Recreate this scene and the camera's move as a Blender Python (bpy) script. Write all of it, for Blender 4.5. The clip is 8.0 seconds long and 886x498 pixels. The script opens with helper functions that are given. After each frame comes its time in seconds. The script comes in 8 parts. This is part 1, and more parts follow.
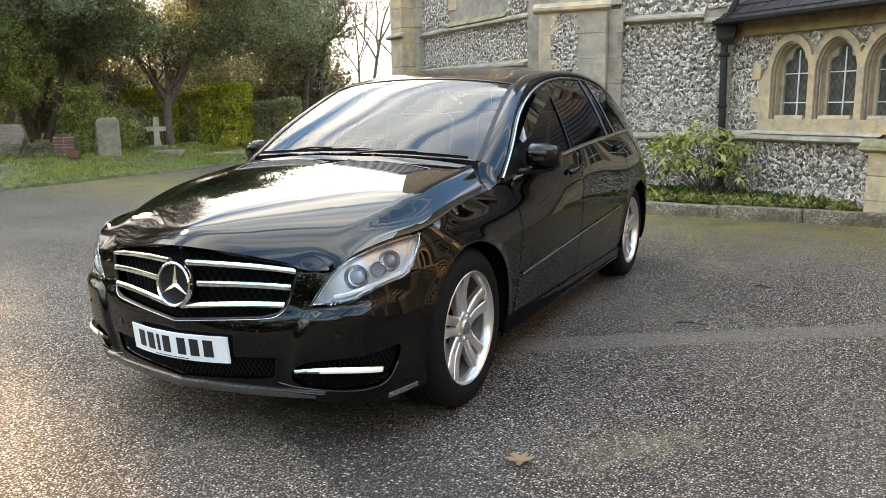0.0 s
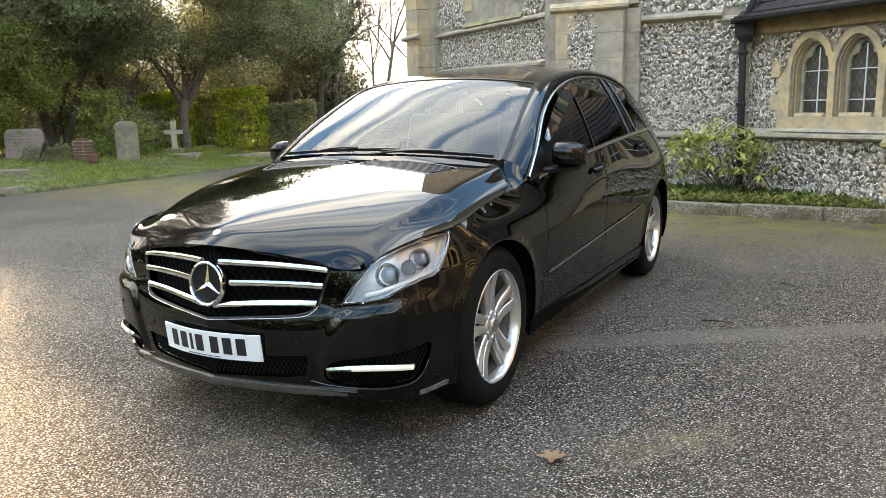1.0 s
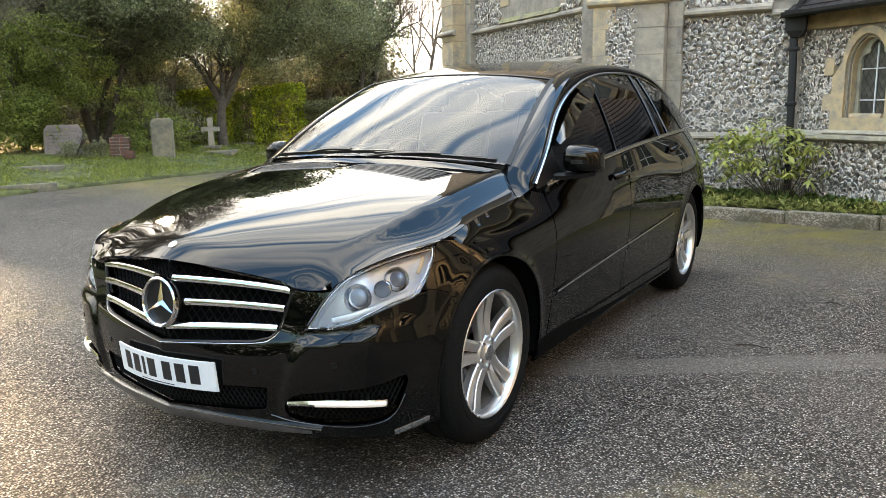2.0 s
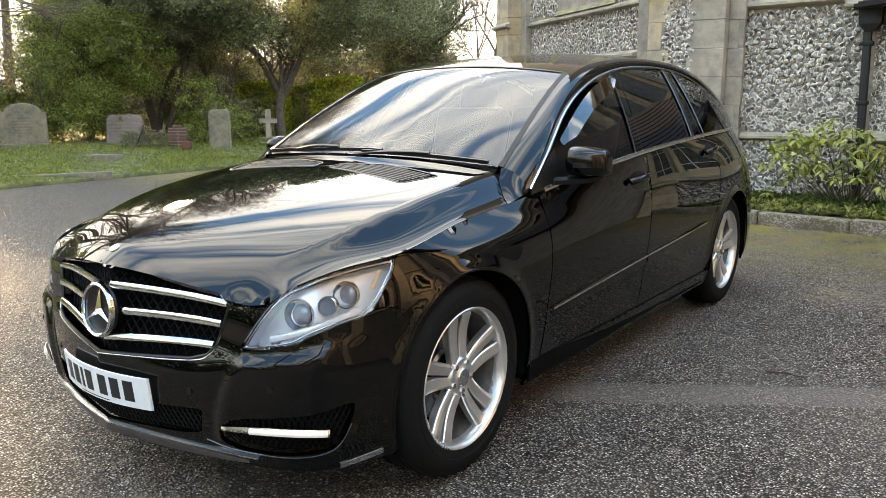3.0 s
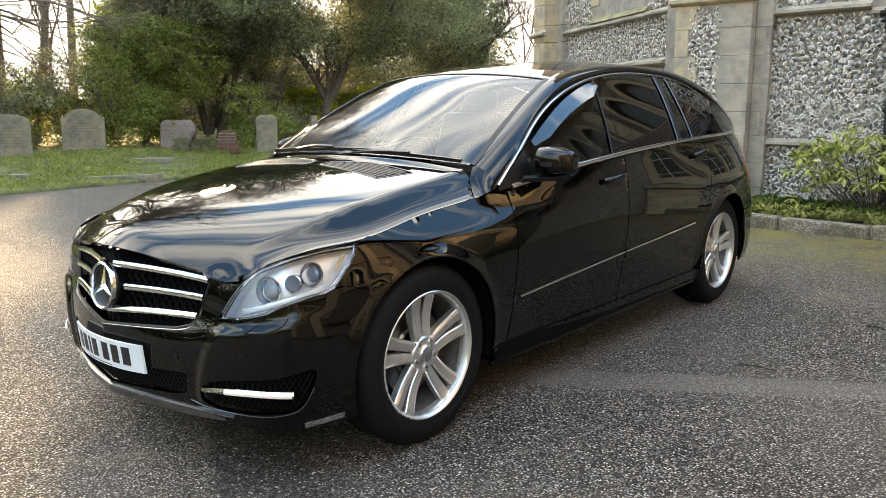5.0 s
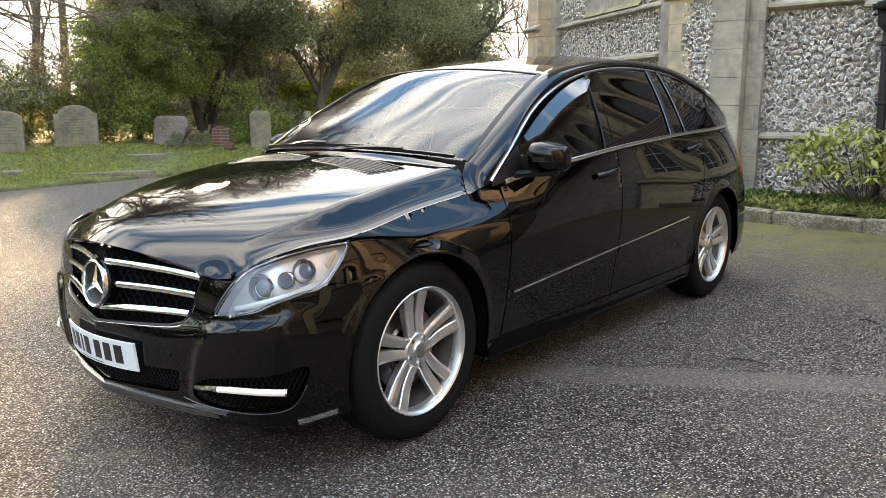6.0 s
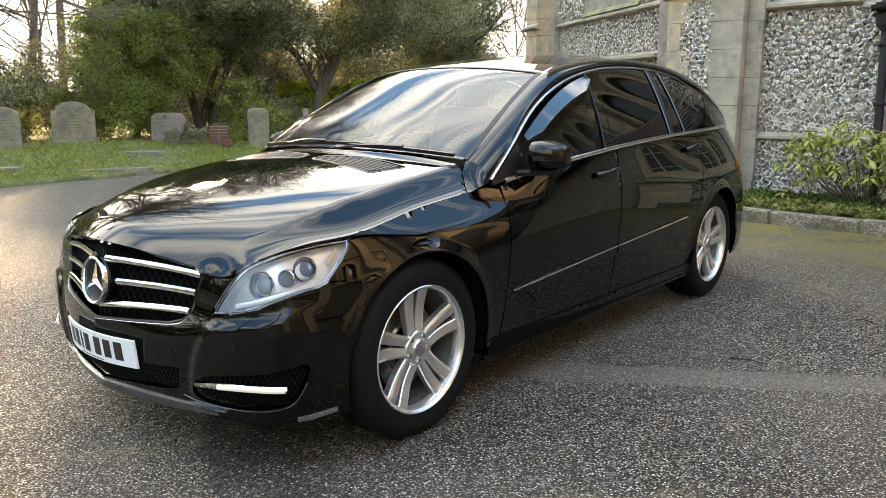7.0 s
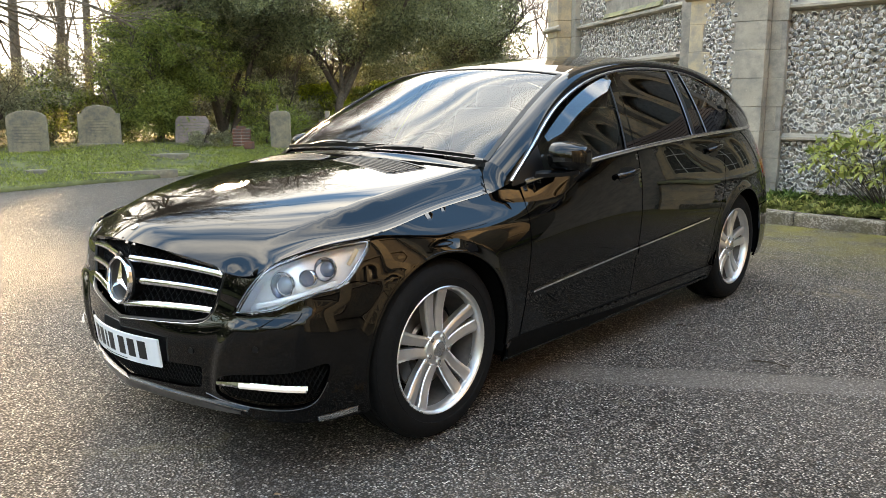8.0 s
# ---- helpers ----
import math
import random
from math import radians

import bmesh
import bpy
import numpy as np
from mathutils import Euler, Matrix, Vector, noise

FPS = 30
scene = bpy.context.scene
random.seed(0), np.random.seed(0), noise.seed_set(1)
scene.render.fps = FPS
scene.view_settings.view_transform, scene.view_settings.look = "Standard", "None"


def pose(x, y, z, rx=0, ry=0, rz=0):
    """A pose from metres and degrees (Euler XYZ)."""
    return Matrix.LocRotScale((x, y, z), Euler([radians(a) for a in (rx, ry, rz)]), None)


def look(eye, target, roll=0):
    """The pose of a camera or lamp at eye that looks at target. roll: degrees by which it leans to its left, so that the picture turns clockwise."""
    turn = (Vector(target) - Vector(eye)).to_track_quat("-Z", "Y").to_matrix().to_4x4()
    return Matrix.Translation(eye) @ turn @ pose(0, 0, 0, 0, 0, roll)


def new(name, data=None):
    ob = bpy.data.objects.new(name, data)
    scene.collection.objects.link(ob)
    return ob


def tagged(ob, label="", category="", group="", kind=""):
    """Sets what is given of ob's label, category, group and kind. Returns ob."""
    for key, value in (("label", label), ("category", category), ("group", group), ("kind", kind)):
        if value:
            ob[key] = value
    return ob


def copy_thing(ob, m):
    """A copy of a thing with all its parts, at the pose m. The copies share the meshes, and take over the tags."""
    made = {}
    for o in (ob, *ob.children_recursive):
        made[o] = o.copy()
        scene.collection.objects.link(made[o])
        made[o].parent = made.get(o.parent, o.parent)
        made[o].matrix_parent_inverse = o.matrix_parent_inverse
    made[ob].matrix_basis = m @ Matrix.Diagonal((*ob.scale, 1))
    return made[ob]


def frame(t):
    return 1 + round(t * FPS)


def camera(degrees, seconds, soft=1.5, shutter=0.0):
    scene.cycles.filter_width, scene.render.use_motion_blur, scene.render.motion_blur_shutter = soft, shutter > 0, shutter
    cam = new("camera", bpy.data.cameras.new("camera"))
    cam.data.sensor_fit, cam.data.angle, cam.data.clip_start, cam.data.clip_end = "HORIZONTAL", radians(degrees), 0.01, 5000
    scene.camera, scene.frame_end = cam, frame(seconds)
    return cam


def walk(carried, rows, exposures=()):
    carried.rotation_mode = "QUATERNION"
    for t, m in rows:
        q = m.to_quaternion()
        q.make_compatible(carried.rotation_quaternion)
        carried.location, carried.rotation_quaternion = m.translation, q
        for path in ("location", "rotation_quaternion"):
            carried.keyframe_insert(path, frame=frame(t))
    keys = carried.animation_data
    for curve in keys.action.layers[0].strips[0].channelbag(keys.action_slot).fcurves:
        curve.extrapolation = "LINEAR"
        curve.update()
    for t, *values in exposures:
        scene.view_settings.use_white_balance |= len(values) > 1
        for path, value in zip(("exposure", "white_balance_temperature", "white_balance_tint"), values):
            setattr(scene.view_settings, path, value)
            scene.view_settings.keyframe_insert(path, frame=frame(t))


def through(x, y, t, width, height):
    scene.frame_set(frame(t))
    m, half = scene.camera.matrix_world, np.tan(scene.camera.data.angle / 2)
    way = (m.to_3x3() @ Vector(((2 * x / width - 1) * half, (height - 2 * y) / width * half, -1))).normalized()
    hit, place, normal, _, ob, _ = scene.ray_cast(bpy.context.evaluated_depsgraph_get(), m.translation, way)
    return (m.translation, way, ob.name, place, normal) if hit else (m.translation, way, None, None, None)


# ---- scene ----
cam = camera(60.2, 8.0, soft=0.6)
PATH = [
    (0, (2.334, -3.019, 1.36), (1.43, -1.274, 0.99), -0.8),
    (0.5, (2.323, -3.025, 1.357), (1.41, -1.284, 0.99), -1.1),
    (1, (2.282, -3.065, 1.352), (1.347, -1.335, 0.986), -1.3),
    (1.5, (2.282, -2.894, 1.35), (1.308, -1.186, 0.985), -1.2),
    (2, (2.286, -2.602, 1.347), (1.25, -0.931, 0.979), -1.0),
    (2.2, (2.25, -2.487, 1.336), (1.189, -0.833, 0.967), -0.6),
    (3.3, (2.524, -2.106, 1.349), (1.306, -0.565, 0.974), -0.3),
    (3.5, (2.614, -2.13, 1.342), (1.375, -0.603, 0.975), -0.2),
    (4, (2.769, -2.231, 1.329), (1.496, -0.731, 0.972), -0.1),
    (4.5, (2.838, -2.184, 1.328), (1.548, -0.698, 0.972), -0.1),
    (6, (2.853, -2.155, 1.333), (1.575, -0.662, 0.958), -0.4),
    (6.5, (2.847, -2.16, 1.33), (1.576, -0.664, 0.952), -0.3),
    (7, (2.845, -2.165, 1.334), (1.574, -0.668, 0.955), -0.1),
    (7.5, (2.847, -2.169, 1.332), (1.567, -0.68, 0.952), -0.1),
    (8, (2.855, -2.17, 1.33), (1.542, -0.708, 0.957), -0.3),
]
walk(cam, [(t, look(eye, target, roll)) for t, eye, target, roll in PATH])

# ---- world and sun ----
SUN_AZ, SUN_EL = 61.0, 16.0     # degrees from +y towards -x, and above the horizon
world = bpy.data.worlds.new("sky")
scene.world = world
world.use_nodes = True
wt = world.node_tree
sky = wt.nodes.new("ShaderNodeTexSky")
sky.sky_type, sky.sun_disc = "NISHITA", False
sky.sun_elevation, sky.sun_rotation = radians(SUN_EL), radians(-SUN_AZ)
sky.dust_density, sky.air_density, sky.ozone_density = 0.2, 1.3, 3.5
# thin streaks of cloud over the sky
tc = wt.nodes.new("ShaderNodeTexCoord")
sx = wt.nodes.new("ShaderNodeSeparateXYZ")
wt.links.new(tc.outputs["Generated"], sx.inputs[0])
def wmath(op, a, b):
    n = wt.nodes.new("ShaderNodeMath")
    n.operation = op
    for s_, v in ((n.inputs[0], a), (n.inputs[1], b)):
        if isinstance(v, bpy.types.NodeSocket):
            wt.links.new(v, s_)
        else:
            s_.default_value = v
    return n.outputs[0]
den = wmath("ADD", wmath("MAXIMUM", sx.outputs[2], 0.0), 0.12)
cx = wt.nodes.new("ShaderNodeCombineXYZ")
wt.links.new(wmath("DIVIDE", sx.outputs[0], den), cx.inputs[0])
wt.links.new(wmath("DIVIDE", sx.outputs[1], den), cx.inputs[1])
tn = wt.nodes.new("ShaderNodeMapping")
tn.inputs["Rotation"].default_value = (0, 0, radians(-60))
wt.links.new(cx.outputs[0], tn.inputs["Vector"])
mp = wt.nodes.new("ShaderNodeMapping")
mp.inputs["Scale"].default_value = (0.85, 4.3, 1)
mp.inputs["Location"].default_value = (0.0, 0.35, 0)
wt.links.new(tn.outputs[0], mp.inputs["Vector"])
cl = wt.nodes.new("ShaderNodeTexNoise")
cl.inputs["Scale"].default_value, cl.inputs["Detail"].default_value, cl.inputs["Roughness"].default_value, cl.inputs["Distortion"].default_value = 1.0, 7, 0.52, 0.7
wt.links.new(mp.outputs[0], cl.inputs["Vector"])
rp = wt.nodes.new("ShaderNodeValToRGB")
rp.color_ramp.elements[0].position, rp.color_ramp.elements[1].position = 0.38, 0.63
# the veil thickens towards the sun
ty = wt.nodes.new("ShaderNodeSeparateXYZ")
wt.links.new(tn.outputs[0], ty.inputs[0])
thick = wmath("MULTIPLY", wmath("SUBTRACT", wmath("MINIMUM", wmath("MAXIMUM", ty.outputs[1], 0.0), 2.2), 0.75), 0.12)
wt.links.new(wmath("ADD", cl.outputs["Fac"], thick), rp.inputs["Fac"])
CLOUD_LOW, CLOUD_HIGH = (2.7, 2.68, 2.55, 1), (6.5, 6.6, 6.3, 1)   # the veil is brighter overhead than at the horizon
rise = wt.nodes.new("ShaderNodeMapRange")
rise.inputs["From Min"].default_value, rise.inputs["From Max"].default_value = 0.15, 0.8
wt.links.new(sx.outputs[2], rise.inputs["Value"])
veil = wt.nodes.new("ShaderNodeMix")
veil.data_type = "RGBA"
wt.links.new(rise.outputs[0], veil.inputs[0])
veil.inputs[6].default_value, veil.inputs[7].default_value = CLOUD_LOW, CLOUD_HIGH
mx = wt.nodes.new("ShaderNodeMix")
mx.data_type = "RGBA"
wt.links.new(wmath("MULTIPLY", rp.outputs["Color"], 0.9), mx.inputs[0])
hz = wt.nodes.new("ShaderNodeVectorMath")
hz.operation = "MINIMUM"
hz.inputs[1].default_value = (2.4, 2.4, 2.4)
wt.links.new(sky.outputs[0], hz.inputs[0])
# the clear sky deepens to blue away from the horizon
bl = wt.nodes.new("ShaderNodeMix")
bl.data_type = "RGBA"
up = wt.nodes.new("ShaderNodeMapRange")
up.interpolation_type = "SMOOTHSTEP"
up.inputs["From Min"].default_value, up.inputs["From Max"].default_value, up.inputs["To Max"].default_value = 0.20, 0.5, 0.95
wt.links.new(sx.outputs[2], up.inputs["Value"])
wt.links.new(up.outputs[0], bl.inputs[0])
wt.links.new(hz.outputs[0], bl.inputs[6])
bl.inputs[7].default_value = (0.45, 1.0, 1.9, 1)
wt.links.new(bl.outputs[2], mx.inputs[6])
wt.links.new(veil.outputs[2], mx.inputs[7])
wt.links.new(mx.outputs[2], wt.nodes["Background"].inputs["Color"])
wt.nodes["Background"].inputs["Strength"].default_value = 0.15
sun = new("sun", bpy.data.lights.new("sun", "SUN"))
sun.data.energy, sun.data.angle, sun.data.color = 2.0, radians(3.0), (1.0, 0.74, 0.44)
d = Vector((-math.sin(radians(SUN_AZ)) * math.cos(radians(SUN_EL)), math.cos(radians(SUN_AZ)) * math.cos(radians(SUN_EL)), math.sin(radians(SUN_EL))))
sun.matrix_basis = look(d * 60, (0, 0, 0))
scene.view_settings.exposure = 3.34
scene.view_settings.use_white_balance = True
scene.view_settings.white_balance_temperature, scene.view_settings.white_balance_tint = 7600, 12

# ---- materials ----
class Nodes:
    """A small wrapper to write node trees in one line each."""

    def __init__(self, name):
        self.mat = bpy.data.materials.new(name)
        self.mat.use_nodes = True
        self.t = self.mat.node_tree
        self.bsdf = self.t.nodes["Principled BSDF"]

    def add(self, kind, **kw):
        n = self.t.nodes.new(kind)
        for key, value in kw.items():
            if key in n.inputs:
                self.put(n.inputs[key], value)
            else:
                setattr(n, key, value)
        return n

    def put(self, socket, value):
        if isinstance(value, bpy.types.NodeSocket):
            self.t.links.new(value, socket)
        else:
            socket.default_value = value

    def set(self, **kw):
        for key, value in kw.items():
            self.put(self.bsdf.inputs[key.replace("_", " ")], value)
        return self

    def coords(self, kind="Object"):
        return self.add("ShaderNodeTexCoord").outputs[kind]

    def noise(self, scale, detail=4.0, rough=0.55, vector=None, distortion=0.0):
        n = self.add("ShaderNodeTexNoise", Scale=scale, Detail=detail, Roughness=rough, Distortion=distortion)
        self.t.links.new(vector or self.coords(), n.inputs["Vector"])
        return n.outputs["Fac"]

    def voronoi(self, scale, feature="F1", out="Distance", vector=None, randomness=1.0):
        n = self.add("ShaderNodeTexVoronoi", feature=feature, Scale=scale, Randomness=randomness)
        self.t.links.new(vector or self.coords(), n.inputs["Vector"])
        return n.outputs[out]

    def ramp(self, fac, *stops):
        n = self.add("ShaderNodeValToRGB")
        self.t.links.new(fac, n.inputs["Fac"])
        e = n.color_ramp.elements
        while len(e) < len(stops):
            e.new(0.5)
        for el, (pos, col) in zip(e, stops):
            el.position = pos
            el.color = (*col, 1) if isinstance(col, (tuple, list)) else (col, col, col, 1)
        return n.outputs["Color"]

    def mix(self, fac, a, b, blend="MIX"):
        n = self.add("ShaderNodeMix", data_type="RGBA", blend_type=blend)
        for i, value in ((0, fac), (6, a), (7, b)):
            if isinstance(value, (tuple, list)) and len(value) == 3:
                value = (*value, 1)
            self.put(n.inputs[i], value)
        return n.outputs[2]

    def math(self, op, a, b=0.0):
        n = self.add("ShaderNodeMath", operation=op)
        self.put(n.inputs[0], a)
        self.put(n.inputs[1], b)
        return n.outputs[0]

    def bump(self, height, strength=0.3, distance=0.01, normal=None):
        n = self.add("ShaderNodeBump", Strength=strength, Distance=distance)
        self.t.links.new(height, n.inputs["Height"])
        if normal:
            self.t.links.new(normal, n.inputs["Normal"])
        return n.outputs["Normal"]


def simple(name, colour, rough=0.5, metal=0.0, grain=0.15, scale=60.0, bump=0.0, **kw):
    """A plain surface with slight unevenness in colour and gloss."""
    n = Nodes(name)
    f = n.noise(scale, 5)
    dark = tuple(c * (1 - grain) for c in colour)
    light = tuple(min(1.0, c * (1 + grain)) for c in colour)
    n.set(Base_Color=n.ramp(f, (0.3, dark), (0.7, light)), Metallic=metal, Roughness=n.math("ADD", n.math("MULTIPLY", n.noise(scale * 0.2, 3), 0.2 * rough), rough * 0.9), **kw)
    if bump:
        n.set(Normal=n.bump(n.noise(scale * 2, 4), bump, 0.004))
    return n.mat


def paint_black():
    n = Nodes("black_car_paint")
    dust = n.ramp(n.noise(5.0, 6, 0.6), (0.42, 0.0), (0.75, 1.0))
    low = n.noise(2.0, 2)
    n.set(Base_Color=n.mix(n.math("MULTIPLY", dust, 0.3), (0.0006, 0.0006, 0.0007), (0.0025, 0.0024, 0.0022)),
          Roughness=n.math("ADD", n.math("MULTIPLY", dust, 0.05), 0.035), Specular_IOR_Level=0.0, Coat_Weight=1.0, Coat_Roughness=0.012, Coat_IOR=1.45)
    n.set(Normal=n.bump(n.noise(600, 2), 0.012, 0.0005))
    return n.mat


def clear_glass(name, tint, gloss_rough=0.004, ior=1.52, boost=1.0):
    """Thin glass: it passes tinted light and mirrors by Fresnel."""
    n = Nodes(name)
    out = n.t.nodes["Material Output"]
    n.t.nodes.remove(n.bsdf)
    clear = n.add("ShaderNodeBsdfTransparent", Color=(*tint, 1))
    gloss = n.add("ShaderNodeBsdfGlossy", Roughness=gloss_rough)
    fres = n.add("ShaderNodeFresnel", IOR=ior)
    m = n.add("ShaderNodeMixShader")
    fac = n.math("MINIMUM", n.math("MULTIPLY", fres.outputs[0], boost), 1.0)
    n.put(m.inputs[0], fac)
    n.put(m.inputs[1], clear.outputs[0])
    n.put(m.inputs[2], gloss.outputs[0])
    n.put(out.inputs["Surface"], m.outputs[0])
    return n.mat


def asphalt():
    n = Nodes("worn_asphalt")
    co = n.coords()
    stones = n.voronoi(105.0, out="Color", vector=co)
    gap = n.voronoi(105.0, out="Distance", vector=co)
    big = n.noise(0.55, 6, 0.6, co)
    mid = n.noise(4.0, 5, 0.6, co)
    hsv = n.add("ShaderNodeSeparateColor")
    n.put(hsv.inputs[0], stones)
    tone = n.ramp(hsv.outputs[0], (0.0, (0.045, 0.037, 0.032)), (0.45, (0.215, 0.176, 0.146)), (0.82, (0.42, 0.355, 0.295)), (0.93, (0.82, 0.74, 0.65)))
    base = n.mix(n.ramp(gap, (0.34, 0.0), (0.52, 1.0)), tone, (0.014, 0.011, 0.009))
    base = n.mix(n.ramp(big, (0.35, 0.0), (0.75, 0.35)), base, (0.25, 0.212, 0.172))
    base = n.mix(n.ramp(mid, (0.5, 0.0), (0.75, 0.22)), base, (0.075, 0.066, 0.059))
    sep = n.add("ShaderNodeSeparateXYZ")
    n.put(sep.inputs[0], co)
    x, y = sep.outputs[0], sep.outputs[1]
    wob = n.math("MULTIPLY", n.math("SUBTRACT", n.noise(1.6, 5, 0.6, co), 0.5), 0.10)
    fine = n.math("MULTIPLY", n.math("SUBTRACT", n.noise(22.0, 4, 0.6, co), 0.5), 0.05)
    # a filled trench of fine grit across the forecourt
    line = n.math("ADD", n.math("SUBTRACT", y, n.math("ADD", n.math("MULTIPLY", x, 0.64), 0.41)), wob)
    off = n.math("ADD", n.math("ABSOLUTE", line), fine)
    trench = n.math("MULTIPLY", n.ramp(off, (0.125, 1.0), (0.16, 0.0)), n.ramp(x, (0.35, 0.0), (0.6, 1.0)))
    grit = n.ramp(n.noise(160.0, 4, 0.7, co), (0.35, (0.075, 0.063, 0.052)), (0.65, (0.165, 0.138, 0.114)))
    base = n.mix(n.math("MULTIPLY", trench, n.ramp(mid, (0.3, 0.45), (0.7, 0.9))), base, grit)
    lip = n.math("MULTIPLY", n.ramp(n.math("ABSOLUTE", n.math("SUBTRACT", line, -0.15)), (0.0, 1.0), (0.05, 0.0)), n.ramp(x, (1.0, 0.0), (1.6, 1.0)))
    base = n.mix(n.math("MULTIPLY", n.math("MULTIPLY", lip, n.ramp(n.noise(3.0, 5, 0.65, co), (0.52, 0.0), (0.64, 1.0))), 0.7), base, (0.40, 0.37, 0.34))
    # a strip of smoother, darker asphalt at the car's nose
    strip_w = n.math("ADD", n.math("ADD", n.math("ADD", n.math("MULTIPLY", x, 0.51), n.math("MULTIPLY", y, 0.86)), n.math("MULTIPLY", wob, 0.6)), fine)
    dark_strip = n.math("MULTIPLY", n.ramp(n.math("ADD", strip_w, 0.5), (0.09, 0.0), (0.13, 1.0)), n.ramp(n.math("ADD", strip_w, 0.5), (0.42, 1.0), (0.72, 0.0)))
    dark_strip = n.math("MULTIPLY", dark_strip, n.ramp(n.math("MULTIPLY", x, 0.3), (-0.0, 0.0), (0.03, 1.0)))
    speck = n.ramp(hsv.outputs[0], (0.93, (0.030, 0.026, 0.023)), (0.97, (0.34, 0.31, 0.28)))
    base = n.mix(n.math("MULTIPLY", dark_strip, 0.72), base, speck)
    # moss along the kerb and in a few worn hollows
    kerb_d = n.math("SUBTRACT", n.math("SUBTRACT", 6.53, n.math("MULTIPLY", x, 0.07)), y)
    moss = n.math("MULTIPLY", n.ramp(n.math("MULTIPLY", n.math("ABSOLUTE", kerb_d), 0.4), (0.1, 1.0), (1.0, 0.0)), n.ramp(n.noise(2.2, 6, 0.65, co), (0.36, 0.0), (0.62, 1.0)))
    base = n.mix(n.math("MULTIPLY", moss, 0.8), base, (0.23, 0.20, 0.035))
    worn = n.math("MULTIPLY", n.ramp(n.noise(0.9, 5, 0.6, co, 0.6), (0.60, 0.0), (0.70, 1.0)), n.ramp(n.noise(9.0, 5, 0.7, co), (0.40, 0.0), (0.62, 1.0)))
    base = n.mix(n.math("MULTIPLY", worn, 0.55), base, (0.27, 0.215, 0.12))
    crack_l = n.math("SUBTRACT", y, n.math("ADD", n.math("MULTIPLY", x, 0.72), 0.55))
    crack = n.math("MULTIPLY", n.ramp(n.math("ABSOLUTE", n.math("ADD", crack_l, n.math("MULTIPLY", wob, 0.6))), (0.004, 1.0), (0.014, 0.0)), n.ramp(n.math("MULTIPLY", x, -1.0), (0.7, 0.0), (0.9, 1.0)))
    base = n.mix(n.math("MULTIPLY", crack, 0.85), base, (0.012, 0.011, 0.011))
    smooth_ = n.math("MAXIMUM", n.math("MULTIPLY", trench, 0.8), n.math("MULTIPLY", dark_strip, 0.6))
    n.set(Base_Color=base, Roughness=n.math("ADD", n.ramp(big, (0.3, 0.36), (0.7, 0.50)), n.math("MULTIPLY", smooth_, 0.2)), Specular_IOR_Level=n.ramp(gap, (0.25, 0.52), (0.6, 0.08)))
    rough_h = n.math("SUBTRACT", n.math("MULTIPLY", n.noise(3.0, 3, 0.5, co), 0.15), n.math("MULTIPLY", gap, n.math("SUBTRACT", 1.0, smooth_)))
    n.set(Normal=n.bump(rough_h, 1.0, 0.010))
    return n.mat


def flint_stone():
    """Knapped flint: a grey glassy core inside a white rind."""
    n = Nodes("knapped_flint")
    oi = n.add("ShaderNodeObjectInfo").outputs["Random"]
    isl = n.add("ShaderNodeNewGeometry").outputs["Random Per Island"]
    r = n.math("FRACT", n.math("ADD", n.math("MULTIPLY", oi, 7.3), isl))
    co = n.add("ShaderNodeNewGeometry").outputs["Position"]
    tone = n.ramp(r, (0.0, (0.06, 0.053, 0.05)), (0.3, (0.17, 0.15, 0.138)), (0.55, (0.36, 0.32, 0.29)), (0.82, (0.60, 0.54, 0.485)), (1.0, (0.50, 0.385, 0.285)))
    tone = n.mix(n.ramp(n.noise(38, 6, 0.7, co), (0.48, 0.0), (0.58, 0.7)), tone, (0.10, 0.09, 0.085))
    rind = n.ramp(n.noise(25, 5, 0.6, co), (0.35, (0.44, 0.395, 0.345)), (0.62, (0.84, 0.775, 0.70)))
    core = n.add("ShaderNodeAttribute", attribute_name="core").outputs["Fac"]
    core = n.math("ADD", core, n.math("MULTIPLY", n.math("SUBTRACT", n.noise(70, 4, 0.65, co), 0.5), 1.1))
    base = n.mix(n.ramp(core, (0.50, 0.0), (0.72, 1.0)), rind, tone)
    base = n.mix(n.ramp(n.noise(95, 5, 0.75, co), (0.54, 0.0), (0.60, 0.8)), base, (0.075, 0.066, 0.06))
    n.set(Base_Color=base, Roughness=n.ramp(core, (0.4, 0.75), (0.8, 0.35)), Normal=n.bump(n.noise(60, 4, 0.6, co), 0.45, 0.006))
    return n.mat


